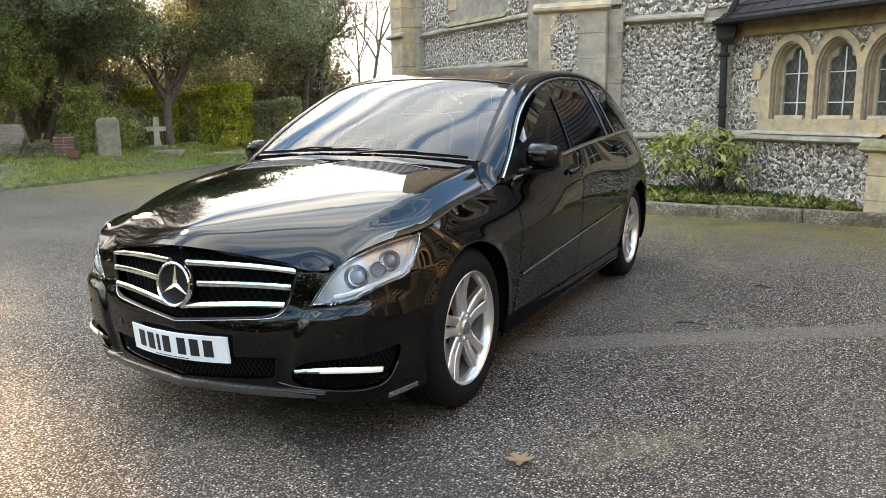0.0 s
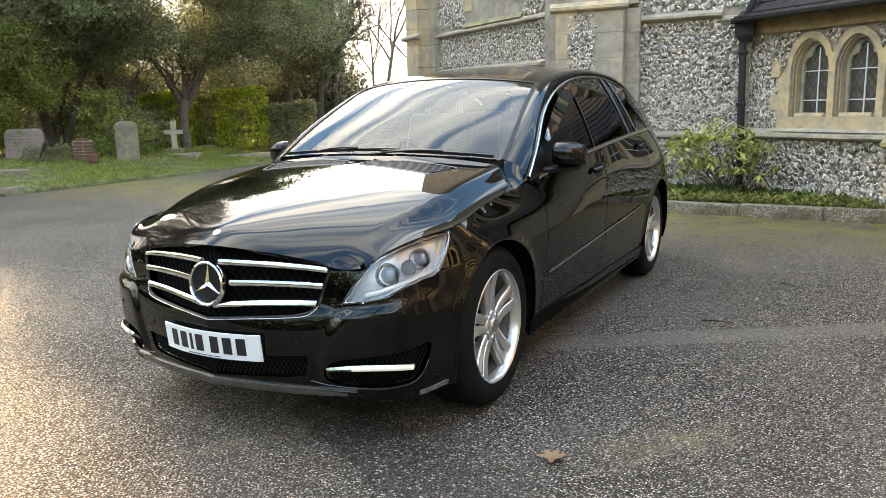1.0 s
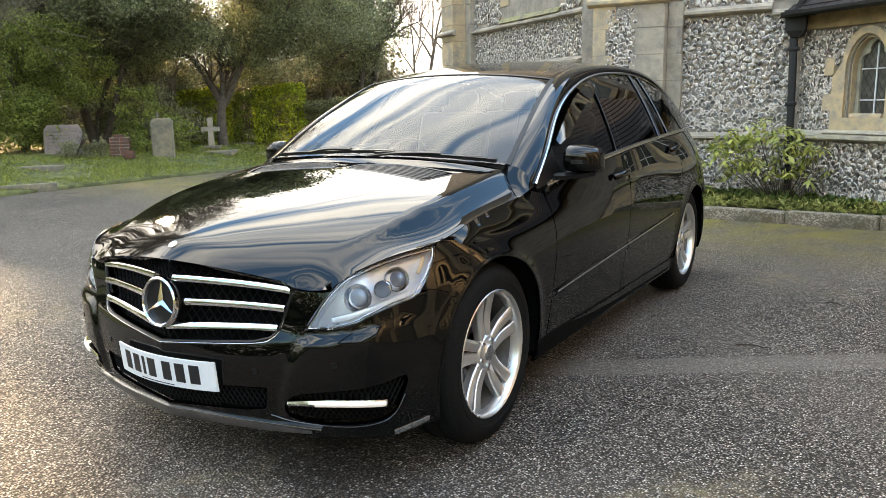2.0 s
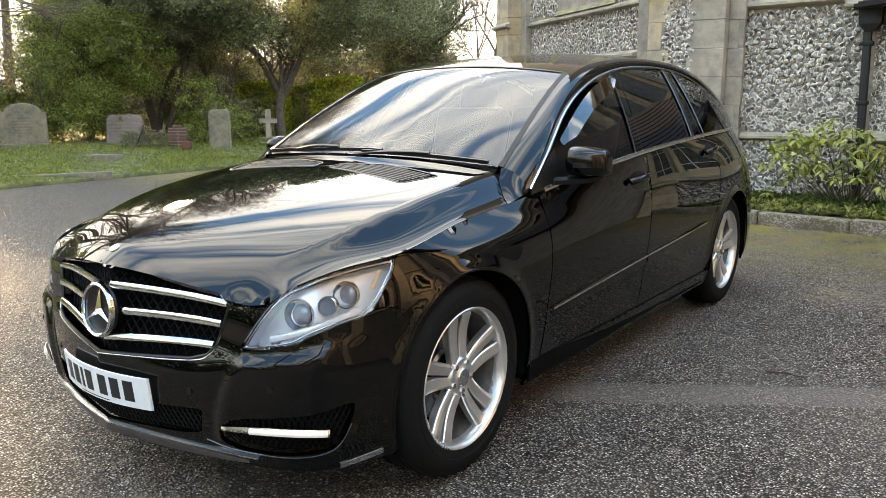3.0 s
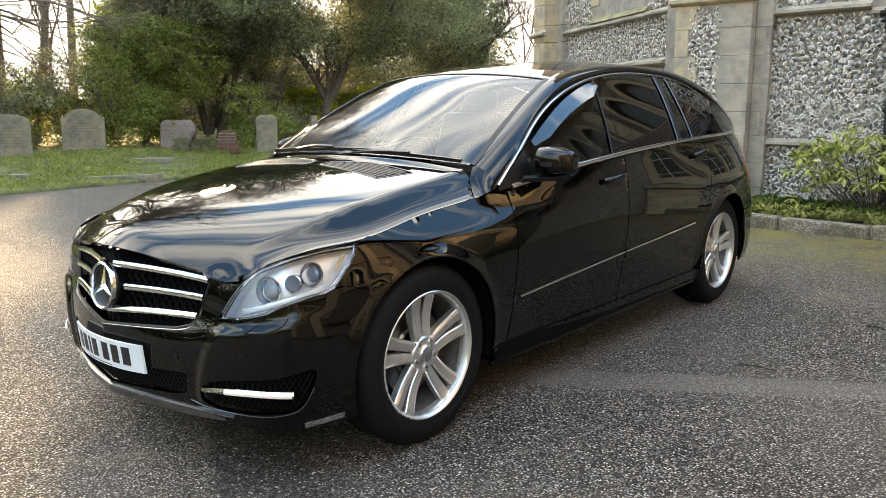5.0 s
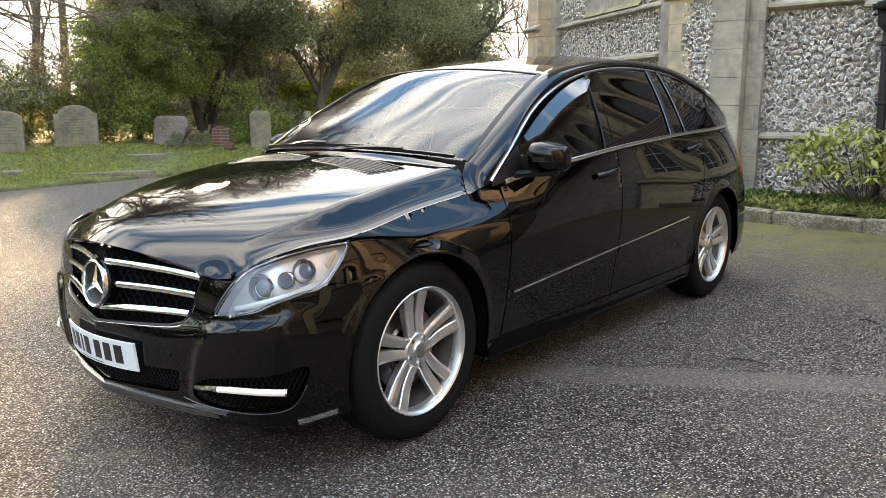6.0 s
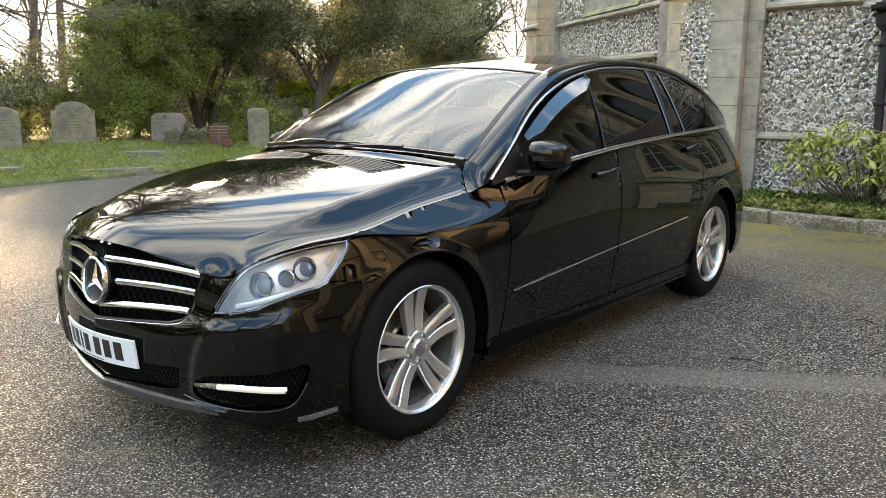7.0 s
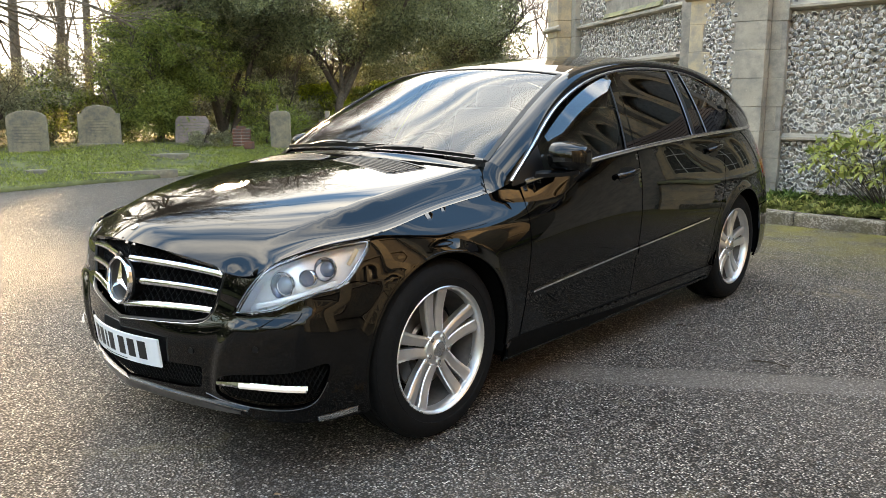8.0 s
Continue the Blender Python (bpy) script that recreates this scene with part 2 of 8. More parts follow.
def stone(name, colour, dirt, scale=6.0):
    n = Nodes(name)
    co = n.coords()
    oi = n.add("ShaderNodeObjectInfo").outputs["Random"]
    a = n.noise(scale * 0.35, 6, 0.62, co)
    f = n.noise(scale * 12, 5, 0.65, co)
    base = n.mix(n.ramp(a, (0.35, 0.0), (0.72, 1.0)), colour, dirt)
    base = n.mix(n.ramp(f, (0.5, 0.0), (0.8, 0.45)), base, tuple(c * 0.45 for c in dirt))
    base = n.mix(n.math("MULTIPLY", oi, 0.3), base, tuple(c * 0.7 for c in colour))
    grey = sum(dirt) / 3
    base = n.mix(n.ramp(n.noise(scale * 0.9, 8, 0.7, co), (0.44, 0.0), (0.62, 0.8)), base, (grey * 0.80, grey * 0.74, grey * 0.65))
    base = n.mix(n.ramp(n.noise(scale * 3.1, 6, 0.7, co), (0.60, 0.0), (0.70, 0.5)), base, tuple(min(1, c * 1.35) for c in colour))
    n.set(Base_Color=base, Roughness=0.9, Normal=n.bump(f, 0.4, 0.008))
    return n.mat


def pebbled(name, matrix_colour, light, moss):
    """Exposed-aggregate concrete with moss in its hollows."""
    n = Nodes(name)
    co = n.coords()
    cell = n.voronoi(70.0, out="Color", vector=co)
    dist = n.voronoi(70.0, vector=co)
    sep = n.add("ShaderNodeSeparateColor")
    n.put(sep.inputs[0], cell)
    base = n.mix(n.ramp(sep.outputs[0], (0.55, 0.0), (0.75, 1.0)), matrix_colour, light)
    base = n.mix(n.ramp(n.noise(5, 6, 0.65, co), (0.42, 0.0), (0.65, 0.8)), base, moss)
    base = n.mix(n.ramp(n.noise(1.6, 4, 0.6, co), (0.4, 0.0), (0.7, 0.6)), base, tuple(c * 0.45 for c in matrix_colour))
    n.set(Base_Color=base, Roughness=0.9, Normal=n.bump(n.math("ADD", n.math("MULTIPLY", dist, -1.0), n.noise(20, 5, 0.6, co)), 0.6, 0.008))
    return n.mat


def leaf_mat(name, dark, light, rough=0.45, through=0.25):
    n = Nodes(name)
    isl = n.add("ShaderNodeNewGeometry").outputs["Random Per Island"]
    base = n.ramp(isl, (0.0, dark), (0.7, light), (1.0, tuple(c * 1.35 for c in light)))
    n.set(Base_Color=base, Roughness=rough, Specular_IOR_Level=0.4)
    out = n.t.nodes["Material Output"]
    tr = n.add("ShaderNodeBsdfTranslucent")
    n.put(tr.inputs["Color"], base)
    m = n.add("ShaderNodeMixShader")
    m.inputs[0].default_value = through
    n.put(m.inputs[1], n.bsdf.outputs[0])
    n.put(m.inputs[2], tr.outputs[0])
    n.put(out.inputs["Surface"], m.outputs[0])
    return n.mat


PAINT = paint_black()
SATIN = simple("satin_bright_trim", (0.40, 0.41, 0.43), 0.2, 1.0, 0.05)
CHROME = simple("polished_chrome", (0.75, 0.76, 0.78), 0.07, 1.0, 0.04)
SATIN = simple("satin_silver", (0.62, 0.62, 0.63), 0.22, 1.0, 0.05)
DULL = simple("dull_dark_trim", (0.16, 0.16, 0.165), 0.3, 1.0, 0.05)
LIP = simple("scuffed_silver_trim", (0.20, 0.20, 0.205), 0.32, 1.0, 0.2, 18.0)
ALLOY = simple("alloy_wheel_silver", (0.70, 0.69, 0.68), 0.28, 0.85, 0.06, 25.0)
# brake dust plus the shade inside the wheel, both put into the grey
DUSTY_SHADED = simple("dusty_shaded_alloy", (0.20, 0.19, 0.18), 0.45, 0.7, 0.25, 25.0)
RUBBER = simple("tyre_rubber", (0.006, 0.006, 0.0063), 0.75, 0.0, 0.3, 40.0, 0.15, Specular_IOR_Level=0.18)
TRIM = simple("black_plastic_trim", (0.004, 0.004, 0.0044), 0.38, 0.0, 0.2, 80.0, Specular_IOR_Level=0.35)
MESH = simple("black_grille_mesh", (0.0025, 0.0025, 0.0027), 0.5, 0.0, 0.2, 80.0, Specular_IOR_Level=0.12)
LINER = simple("wheel_arch_liner", (0.003, 0.003, 0.003), 0.9, 0.0, 0.3, Specular_IOR_Level=0.1)
CABIN = simple("dark_cabin_leather", (0.012, 0.011, 0.010), 0.5, 0.0, 0.2)
BRAKE = simple("brake_disc_steel", (0.30, 0.28, 0.26), 0.35, 1.0, 0.2, 20.0)
PLATE = simple("white_plate_plastic", (0.78, 0.79, 0.80), 0.25, 0.0, 0.02)
INK = simple("black_print", (0.015, 0.015, 0.016), 0.4, 0.0, 0.1)
LAMP_SILVER = simple("lamp_reflector", (0.86, 0.90, 0.97), 0.25, 0.35, 0.06)
LAMP_BLUE = simple("projector_lens", (0.25, 0.30, 0.38), 0.05, 0.4, 0.05)
AMBER = simple("amber_lens", (0.62, 0.48, 0.30), 0.15, 0.0, 0.05)
RED_LENS = simple("red_lens", (0.35, 0.01, 0.008), 0.12, 0.0, 0.05)
DRL = simple("white_lamp_diffuser", (0.40, 0.41, 0.42), 0.3, 0.0, 0.02)
DRL.node_tree.nodes["Principled BSDF"].inputs["Emission Color"].default_value = (1, 0.98, 0.92, 1)
DRL.node_tree.nodes["Principled BSDF"].inputs["Emission Strength"].default_value = 0.05
SCREEN = clear_glass("windscreen_glass", (0.45, 0.52, 0.50), 0.003, 1.65, 1.1)
SIDE_GLASS = clear_glass("side_glass", (0.5, 0.54, 0.52), 0.003, 1.5)
DARK_GLASS = clear_glass("privacy_glass", (0.035, 0.037, 0.04), 0.003, 1.5)
SMOKED = clear_glass("smoked_acrylic", (0.22, 0.21, 0.22), 0.03, 1.6, 1.6)
LAMP_GLASS = clear_glass("lamp_cover", (0.95, 0.97, 1.0), 0.01, 1.5, 1.4)

# ---- the car's surfaces: y runs back from the front axle, x to the car's left, z up ----
def cr(xs, ys, x):
    """Smooth cubic spline through stations; ys may hold a column for each curve."""
    xs, ys = np.asarray(xs, float), np.asarray(ys, float)
    h = np.diff(xs)
    d = np.diff(ys, axis=0) / (h if ys.ndim == 1 else h[:, None])
    k = len(xs)
    a = np.zeros((k, k))
    rhs = np.zeros((k, 1 if ys.ndim == 1 else ys.shape[1]))
    dd = d[:, None] if ys.ndim == 1 else d
    a[0, :2], a[-1, -2:] = (2, 1), (1, 2)
    rhs[0], rhs[-1] = 3 * dd[0], 3 * dd[-1]
    for j in range(1, k - 1):
        a[j, j - 1:j + 2] = h[j], 2 * (h[j - 1] + h[j]), h[j - 1]
        rhs[j] = 3 * (h[j] * dd[j - 1] + h[j - 1] * dd[j])
    m = np.linalg.solve(a, rhs)
    m = m[:, 0] if ys.ndim == 1 else m
    x = np.clip(np.asarray(x, float), xs[0], xs[-1])
    i = np.clip(np.searchsorted(xs, x, side="right") - 1, 0, len(xs) - 2)
    t = (x - xs[i]) / h[i]
    hh = h[i]
    if ys.ndim > 1:
        t, hh = t[..., None], hh[..., None]
    return ((2 * t**3 - 3 * t**2 + 1) * ys[i] + (t**3 - 2 * t**2 + t) * hh * m[i]
            + (3 * t**2 - 2 * t**3) * ys[i + 1] + (t**3 - t**2) * hh * m[i + 1])


# plan outline of the lower body, half, from the middle of the nose to the middle of the tail
PLAN = np.array([(-0.25, -0.915), (0.0, -0.878), (0.25, -0.841), (0.5, -0.776), (0.724, -0.677), (0.855, -0.523), (0.914, -0.305), (0.932, 0.0), (0.945, 0.4), (0.955, 1.0),
                 (0.96, 2.0), (0.955, 2.8), (0.935, 3.3), (0.88, 3.65), (0.75, 3.87), (0.5, 3.98), (0.25, 4.01), (0.0, 4.02), (-0.25, 4.01)])
_k = np.arange(len(PLAN))
_dense = cr(_k, PLAN, np.linspace(1, len(PLAN) - 2, 6001))
_len = np.r_[0, np.cumsum(np.linalg.norm(np.diff(_dense, axis=0), axis=1))]
S_END = _len[-1]
_grid_s = np.linspace(0, S_END, 1501)
_grid_xy = np.stack([np.interp(_grid_s, _len, _dense[:, 0]), np.interp(_grid_s, _len, _dense[:, 1])], 1)
_tan = np.gradient(_grid_xy, _grid_s, axis=0)
_tan /= np.linalg.norm(_tan, axis=1)[:, None]
_half = 0.5 * S_END


def s_of_y(y):
    """Arc length on the side for a place y along the car."""
    return float(np.interp(y, _grid_xy[:, 1], _grid_s))


INSET_Z = [0.15, 0.25, 0.36, 0.48, 0.555, 0.605, 0.72, 0.82, 0.92, 1.02, 1.12, 1.22]
INSET_S = [0.0, 0.5, 0.74, 0.95, 1.25, 1.55, 1.95, 2.6, 4.0, 4.5, 5.2, S_END]
INSET = [
    (0.06, 0.022, 0.004, 0.0, 0.006, 0.014, 0.024, 0.042, 0.10, 0.20, 0.30, 0.40),
    (0.06, 0.024, 0.006, 0.0, 0.012, 0.033, 0.055, 0.09, 0.16, 0.24, 0.33, 0.41),
    (0.045, 0.014, 0.002, -0.004, -0.006, -0.002, 0.018, 0.058, 0.12, 0.21, 0.30, 0.40),
    (0.06, 0.024, 0.010, 0.002, 0.003, 0.012, 0.034, 0.076, 0.14, 0.22, 0.31, 0.40),
    (0.06, 0.032, 0.017, 0.006, 0.005, 0.010, 0.021, 0.054, 0.115, 0.19, 0.28, 0.37),
    (0.06, 0.035, 0.02, 0.012, 0.008, 0.006, 0.009, 0.038, 0.105, 0.175, 0.25, 0.34),
    (0.08, 0.05, 0.035, 0.025, 0.017, 0.012, 0.008, 0.025, 0.075, 0.125, 0.18, 0.25),
    (0.085, 0.055, 0.04, 0.028, 0.019, 0.012, 0.002, 0.003, 0.018, 0.043, 0.075, 0.12),
    (0.08, 0.05, 0.03, 0.018, 0.010, 0.006, 0.0, 0.004, 0.02, 0.045, 0.08, 0.13),
    (0.08, 0.04, 0.02, 0.012, 0.008, 0.005, 0.0, 0.006, 0.025, 0.055, 0.10, 0.16),
    (0.08, 0.03, 0.01, 0.005, 0.007, 0.01, 0.02, 0.04, 0.07, 0.11, 0.16, 0.23),
    (0.08, 0.03, 0.0, 0.0, 0.01, 0.02, 0.05, 0.09, 0.13, 0.18, 0.24, 0.32),
]
WHEEL_Y = (0.0, 2.98)


def shell(s, z):
    """The lower body's skin at arc length s (negative: the other side) and height z."""
    s, z = np.asarray(s, float), np.asarray(z, float)
    a = np.abs(s)
    x, y = np.interp(a, _grid_s, _grid_xy[:, 0]), np.interp(a, _grid_s, _grid_xy[:, 1])
    tx, ty = np.interp(a, _grid_s, _tan[:, 0]), np.interp(a, _grid_s, _tan[:, 1])
    rows = np.stack([cr(INSET_S, np.array(INSET)[:, k], a) for k in range(len(INSET_Z))], -1)
    zz = np.clip(z, INSET_Z[0], INSET_Z[-1])
    i = np.clip(np.searchsorted(INSET_Z, zz, side="right") - 1, 0, len(INSET_Z) - 2)
    zs = np.array(INSET_Z)
    h = np.diff(zs)
    d = np.diff(rows, axis=-1) / h
    m = np.concatenate([d[..., :1], (d[..., 1:] + d[..., :-1]) / 2, d[..., -1:]], -1)
    t, hh = (zz - zs[i]) / h[i], h[i]
    pick = lambda arr, k: np.take_along_axis(arr, k[..., None], -1)[..., 0]
    inset = ((2 * t**3 - 3 * t**2 + 1) * pick(rows, i) + (t**3 - 2 * t**2 + t) * hh * pick(m, i)
             + (3 * t**2 - 2 * t**3) * pick(rows, i + 1) + (t**3 - t**2) * hh * pick(m, i + 1))
    # the bumper's corner stands proud: an edge rises from the fog lamp and turns under the headlamp
    step = lambda q: (lambda c: c * c * (3 - 2 * c))(np.clip(q, 0, 1))
    s_edge = np.interp(z, [0.30, 0.385, 0.44, 0.493, 0.532, 0.566, 0.60], [0.495, 0.508, 0.524, 0.543, 0.563, 0.585, 0.62])
    z_top = np.interp(a, [0.585, 0.665, 0.766, 0.857, 0.908], [0.578, 0.585, 0.596, 0.616, 0.634])
    inset = inset - 0.017 * step((a - s_edge) / 0.055 + 0.5) * step((z_top - z) / 0.045 + 0.5) * step((z - 0.26) / 0.07) * (1 - step((a - 0.80) / 0.28))
    for wy in WHEEL_Y:
        r = np.hypot(y - wy, z - 0.36)
        inset = inset - 0.011 * np.exp(-((r - 0.40) / 0.034) ** 2) * (z > 0.2)
    return np.stack([np.sign(s + 1e-12) * (x - inset * ty), y + inset * tx, z + 0 * x], -1)


HOOD_Y = [-0.86, -0.745, -0.715, -0.69, -0.655, -0.60, -0.5, -0.32, 0.0, 0.354, 0.56]
HOOD_EDGE_X = [0.28, 0.50, 0.572, 0.635, 0.682, 0.722, 0.770, 0.822, 0.828, 0.836, 0.848]
HOOD_EDGE_Z = [0.79, 0.752, 0.740, 0.742, 0.775, 0.806, 0.834, 0.852, 0.905, 0.948, 0.975]
HOOD_MID_Y = [-0.86, -0.836, -0.80, -0.77, -0.7, -0.5, -0.2, 0.1, 0.4, 0.56]
HOOD_MID_Z = [0.806, 0.828, 0.856, 0.876, 0.904, 0.955, 1.012, 1.06, 1.1, 1.116]
# the crease on each side, between the flat top and the hollow flank
CREASE_Y = [-0.86, -0.80, -0.76, -0.72, -0.6, -0.5, -0.4, -0.2, 0.0, 0.25, 0.45, 0.56]
CREASE_X = [0.50, 0.51, 0.515, 0.522, 0.575, 0.622, 0.66, 0.70, 0.715, 0.72, 0.715, 0.71]
CREASE_Z = [0.66, 0.705, 0.737, 0.770, 0.842, 0.880, 0.910, 0.962, 0.998, 1.034, 1.06, 1.072]


def hood_section(ax, y):
    """Height of the bonnet at the distance ax from its middle line, before the crease is rounded off."""
    xc, zr = cr(CREASE_Y, CREASE_X, y), cr(CREASE_Y, CREASE_Z, y)
    xe, ze, zm = np.maximum(cr(HOOD_Y, HOOD_EDGE_X, y), xc + 0.015), cr(HOOD_Y, HOOD_EDGE_Z, y), cr(HOOD_MID_Y, HOOD_MID_Z, y)
    inner = zr + (zm - zr) * (1 - np.clip(ax / xc, 0, 1) ** np.interp(y, [-0.84, -0.7, -0.4, 0.0], [1.35, 1.7, 2.2, 2.4]))
    t = (ax - xc) / (xe - xc)
    hollow = np.interp(y, [-0.7, -0.5, -0.25], [1.15, 1.5, 2.1])
    outer = zr + (ze - zr) * np.where(t < 1, 1 - (1 - np.clip(t, 0, 1)) ** hollow, 1 + 0.2 * (t - 1))
    return np.where(ax < xc, inner, outer)


def hood(x, y):
    z = sum(w * hood_section(np.abs(np.abs(x) + k), y) for k, w in ((-0.03, 0.1), (-0.015, 0.22), (0.0, 0.36), (0.015, 0.22), (0.03, 0.1)))
    return np.stack([x + 0 * z, y + 0 * z, z], -1)


# greenhouse: belt line, top line of the side windows, outer line of roof and windscreen, middle line
CAB_Y = [0.50, 0.70, 0.95, 1.25, 1.6, 2.0, 2.4, 2.8, 3.2, 3.5, 3.7, 3.9]
BELT_X = [0.845, 0.865, 0.885, 0.897, 0.9, 0.9, 0.892, 0.87, 0.82, 0.75, 0.68, 0.6]
BELT_Z = [0.968, 1.005, 1.04, 1.07, 1.098, 1.122, 1.14, 1.15, 1.155, 1.157, 1.155, 1.15]
DLO_X = [0.842, 0.81, 0.745, 0.69, 0.652, 0.635, 0.632, 0.64, 0.652, 0.664, 0.675, 0.6]
DLO_Z = [0.985, 1.125, 1.275, 1.40, 1.485, 1.525, 1.525, 1.485, 1.38, 1.265, 1.165, 1.155]
EDGE_X = [0.718, 0.69, 0.648, 0.605, 0.57, 0.56, 0.556, 0.553, 0.55, 0.548, 0.545, 0.54]
EDGE_Z = [1.08, 1.205, 1.34, 1.475, 1.545, 1.575, 1.58, 1.562, 1.51, 1.43, 1.35, 1.25]


def belt(y):
    return np.stack([cr(CAB_Y, BELT_X, y), y + 0 * y, cr(CAB_Y, BELT_Z, y)], -1)


def dlo(y):
    return np.stack([cr(CAB_Y, DLO_X, y), y + 0 * y, cr(CAB_Y, DLO_Z, y)], -1)


def edge(y):
    return np.stack([cr(CAB_Y, EDGE_X, y), y + 0 * y, cr(CAB_Y, EDGE_Z, y)], -1)


def cabin(y, z):
    """The skin of the side windows at (y, z), bowed slightly outward."""
    b, d = belt(y), dlo(y)
    k = (z - b[..., 2]) / np.maximum(1.53 - b[..., 2], 0.05)
    top = np.interp(y, [0.5, 1.2, 2.4, 3.0, 3.7, 3.9], [0.655, 0.64, 0.63, 0.60, 0.52, 0.5])
    x = b[..., 0] + (top - b[..., 0]) * k + 0.05 * k * (1 - k)
    return np.stack([x, y + 0 * x, z + 0 * x], -1)


def top(x, y):
    """Windscreen and roof: y is the place of the outer line; the middle runs ahead of it."""
    e = edge(y)
    u = x / e[..., 0]
    lead = np.interp(y, [0.5, 1.24, 1.5, 3.6, 3.9], [0.06, 0.09, 0.03, 0.0, -0.08])
    rise = np.interp(y, [0.5, 1.24, 2.0, 3.4, 3.9], [0.03, 0.042, 0.045, 0.045, 0.03])
    w = 1 - np.abs(u) ** 2.2
    return np.stack([x + 0 * u, y - lead * w, e[..., 2] + rise * w], -1)

# ---- building helpers ----
def mesh_ob(name, verts, faces, material, parent=None, label="", smooth=False, normals=None):
    me = bpy.data.meshes.new(name)
    me.from_pydata([tuple(map(float, v)) for v in verts], [], [tuple(map(int, f)) for f in faces])
    me.update()
    if material:
        me.materials.append(material)
    if smooth or normals is not None:
        me.shade_smooth()
    if normals is not None:
        me.normals_split_custom_set([tuple(n) for n in normals])
    elif smooth:
        me.set_sharp_from_angle(angle=radians(40))
    ob = new(name, me)
    if parent:
        ob.parent = parent
    if label:
        ob["label"] = label
    return ob


def part(name, bm, material, parent, label="", smooth=True):
    me = bpy.data.meshes.new(name)
    bmesh.ops.recalc_face_normals(bm, faces=bm.faces)
    bm.to_mesh(me)
    bm.free()
    me.materials.append(material)
    if smooth:
        me.shade_smooth()
        me.set_sharp_from_angle(angle=radians(35))
    ob = new(name, me)
    ob.parent = parent
    if label:
        ob["label"] = label
    return ob


def thing(name, label, category, m=None, group="", kind=""):
    ob = tagged(new(name), label, category, group, kind)
    ob.empty_display_size = 0.1
    if m is not None:
        ob.matrix_basis = m
    return ob


def box(bm, sx, sy, sz, m=None, bevel=0.0, segments=2):
    m = m or Matrix()
    made = bmesh.ops.create_cube(bm, size=1, matrix=m @ Matrix.Diagonal((sx, sy, sz, 1)))["verts"]
    if bevel:
        edges = list({e for v in made for e in v.link_edges})
        bmesh.ops.bevel(bm, geom=edges, offset=bevel, segments=segments, affect="EDGES", profile=0.5)
    return bm


def drum(bm, r1, r2, depth, m=None, segments=32, caps=True):
    bmesh.ops.create_cone(bm, cap_ends=caps, segments=segments, radius1=r1, radius2=r2, depth=depth, matrix=m or Matrix())
    return bm


def turned(name, profile, material, parent, steps=64, axis="x", label="", angle0=0.0):
    """A ring turned from a profile of (along, radius)."""
    verts, faces, n = [], [], len(profile)
    for k in range(steps):
        a = 2 * math.pi * k / steps + angle0
        for along, r in profile:
            verts.append((along, r * math.cos(a), r * math.sin(a)) if axis == "x" else (r * math.cos(a), r * math.sin(a), along))
    for k in range(steps):
        for i in range(n - 1):
            a, b = k * n + i, ((k + 1) % steps) * n + i
            faces.append((a, b, b + 1, a + 1) if axis == "x" else (a, b, b + 1, a + 1))
    return mesh_ob(name, verts, faces, material, parent, label, smooth=True)


def inside(poly, pts):
    """Which points lie inside a closed polyline."""
    x, y = pts[:, 0], pts[:, 1]
    res = np.zeros(len(pts), bool)
    a, b = poly, np.roll(poly, -1, axis=0)
    for (x0, y0), (x1, y1) in zip(a, b):
        if y0 == y1:
            continue
        hit = (y0 > y) != (y1 > y)
        res ^= hit & (x < (x1 - x0) * (y - y0) / (y1 - y0) + x0)
    return res


def dense(points, h, closed=True):
    pts = [np.asarray(p, float) for p in points]
    out = []
    for a, b in zip(pts, pts[1:] + (pts[:1] if closed else [])):
        n = max(1, int(np.ceil(np.linalg.norm(b - a) / h)))
        out += [a + (b - a) * k / n for k in range(n)]
    return np.array(out if closed else out + [pts[-1]])


def smooth_line(points, n=8, closed=False):
    """A curve through the given points."""
    p = np.asarray(points, float)
    if closed:
        p = np.concatenate([p[-2:], p, p[:2]])
        k = np.arange(len(p))
        return cr(k, p, np.linspace(2, len(p) - 2, n * (len(p) - 4) + 1)[:-1])
    return cr(np.arange(len(p)), p, np.linspace(0, len(p) - 1, n * (len(p) - 1) + 1))


def rounded(points, r, n=4):
    """A closed polyline with its corners rounded off."""
    p = [np.asarray(q, float) for q in points]
    out = []
    for k, c in enumerate(p):
        a, b = p[k - 1] - c, p[(k + 1) % len(p)] - c
        la, lb = np.linalg.norm(a), np.linalg.norm(b)
        d = min(r, la * 0.45, lb * 0.45)
        p0, p1 = c + a / la * d, c + b / lb * d
        out += [(1 - t) ** 2 * p0 + 2 * t * (1 - t) * c + t * t * p1 for t in np.linspace(0, 1, n + 1)]
    return out


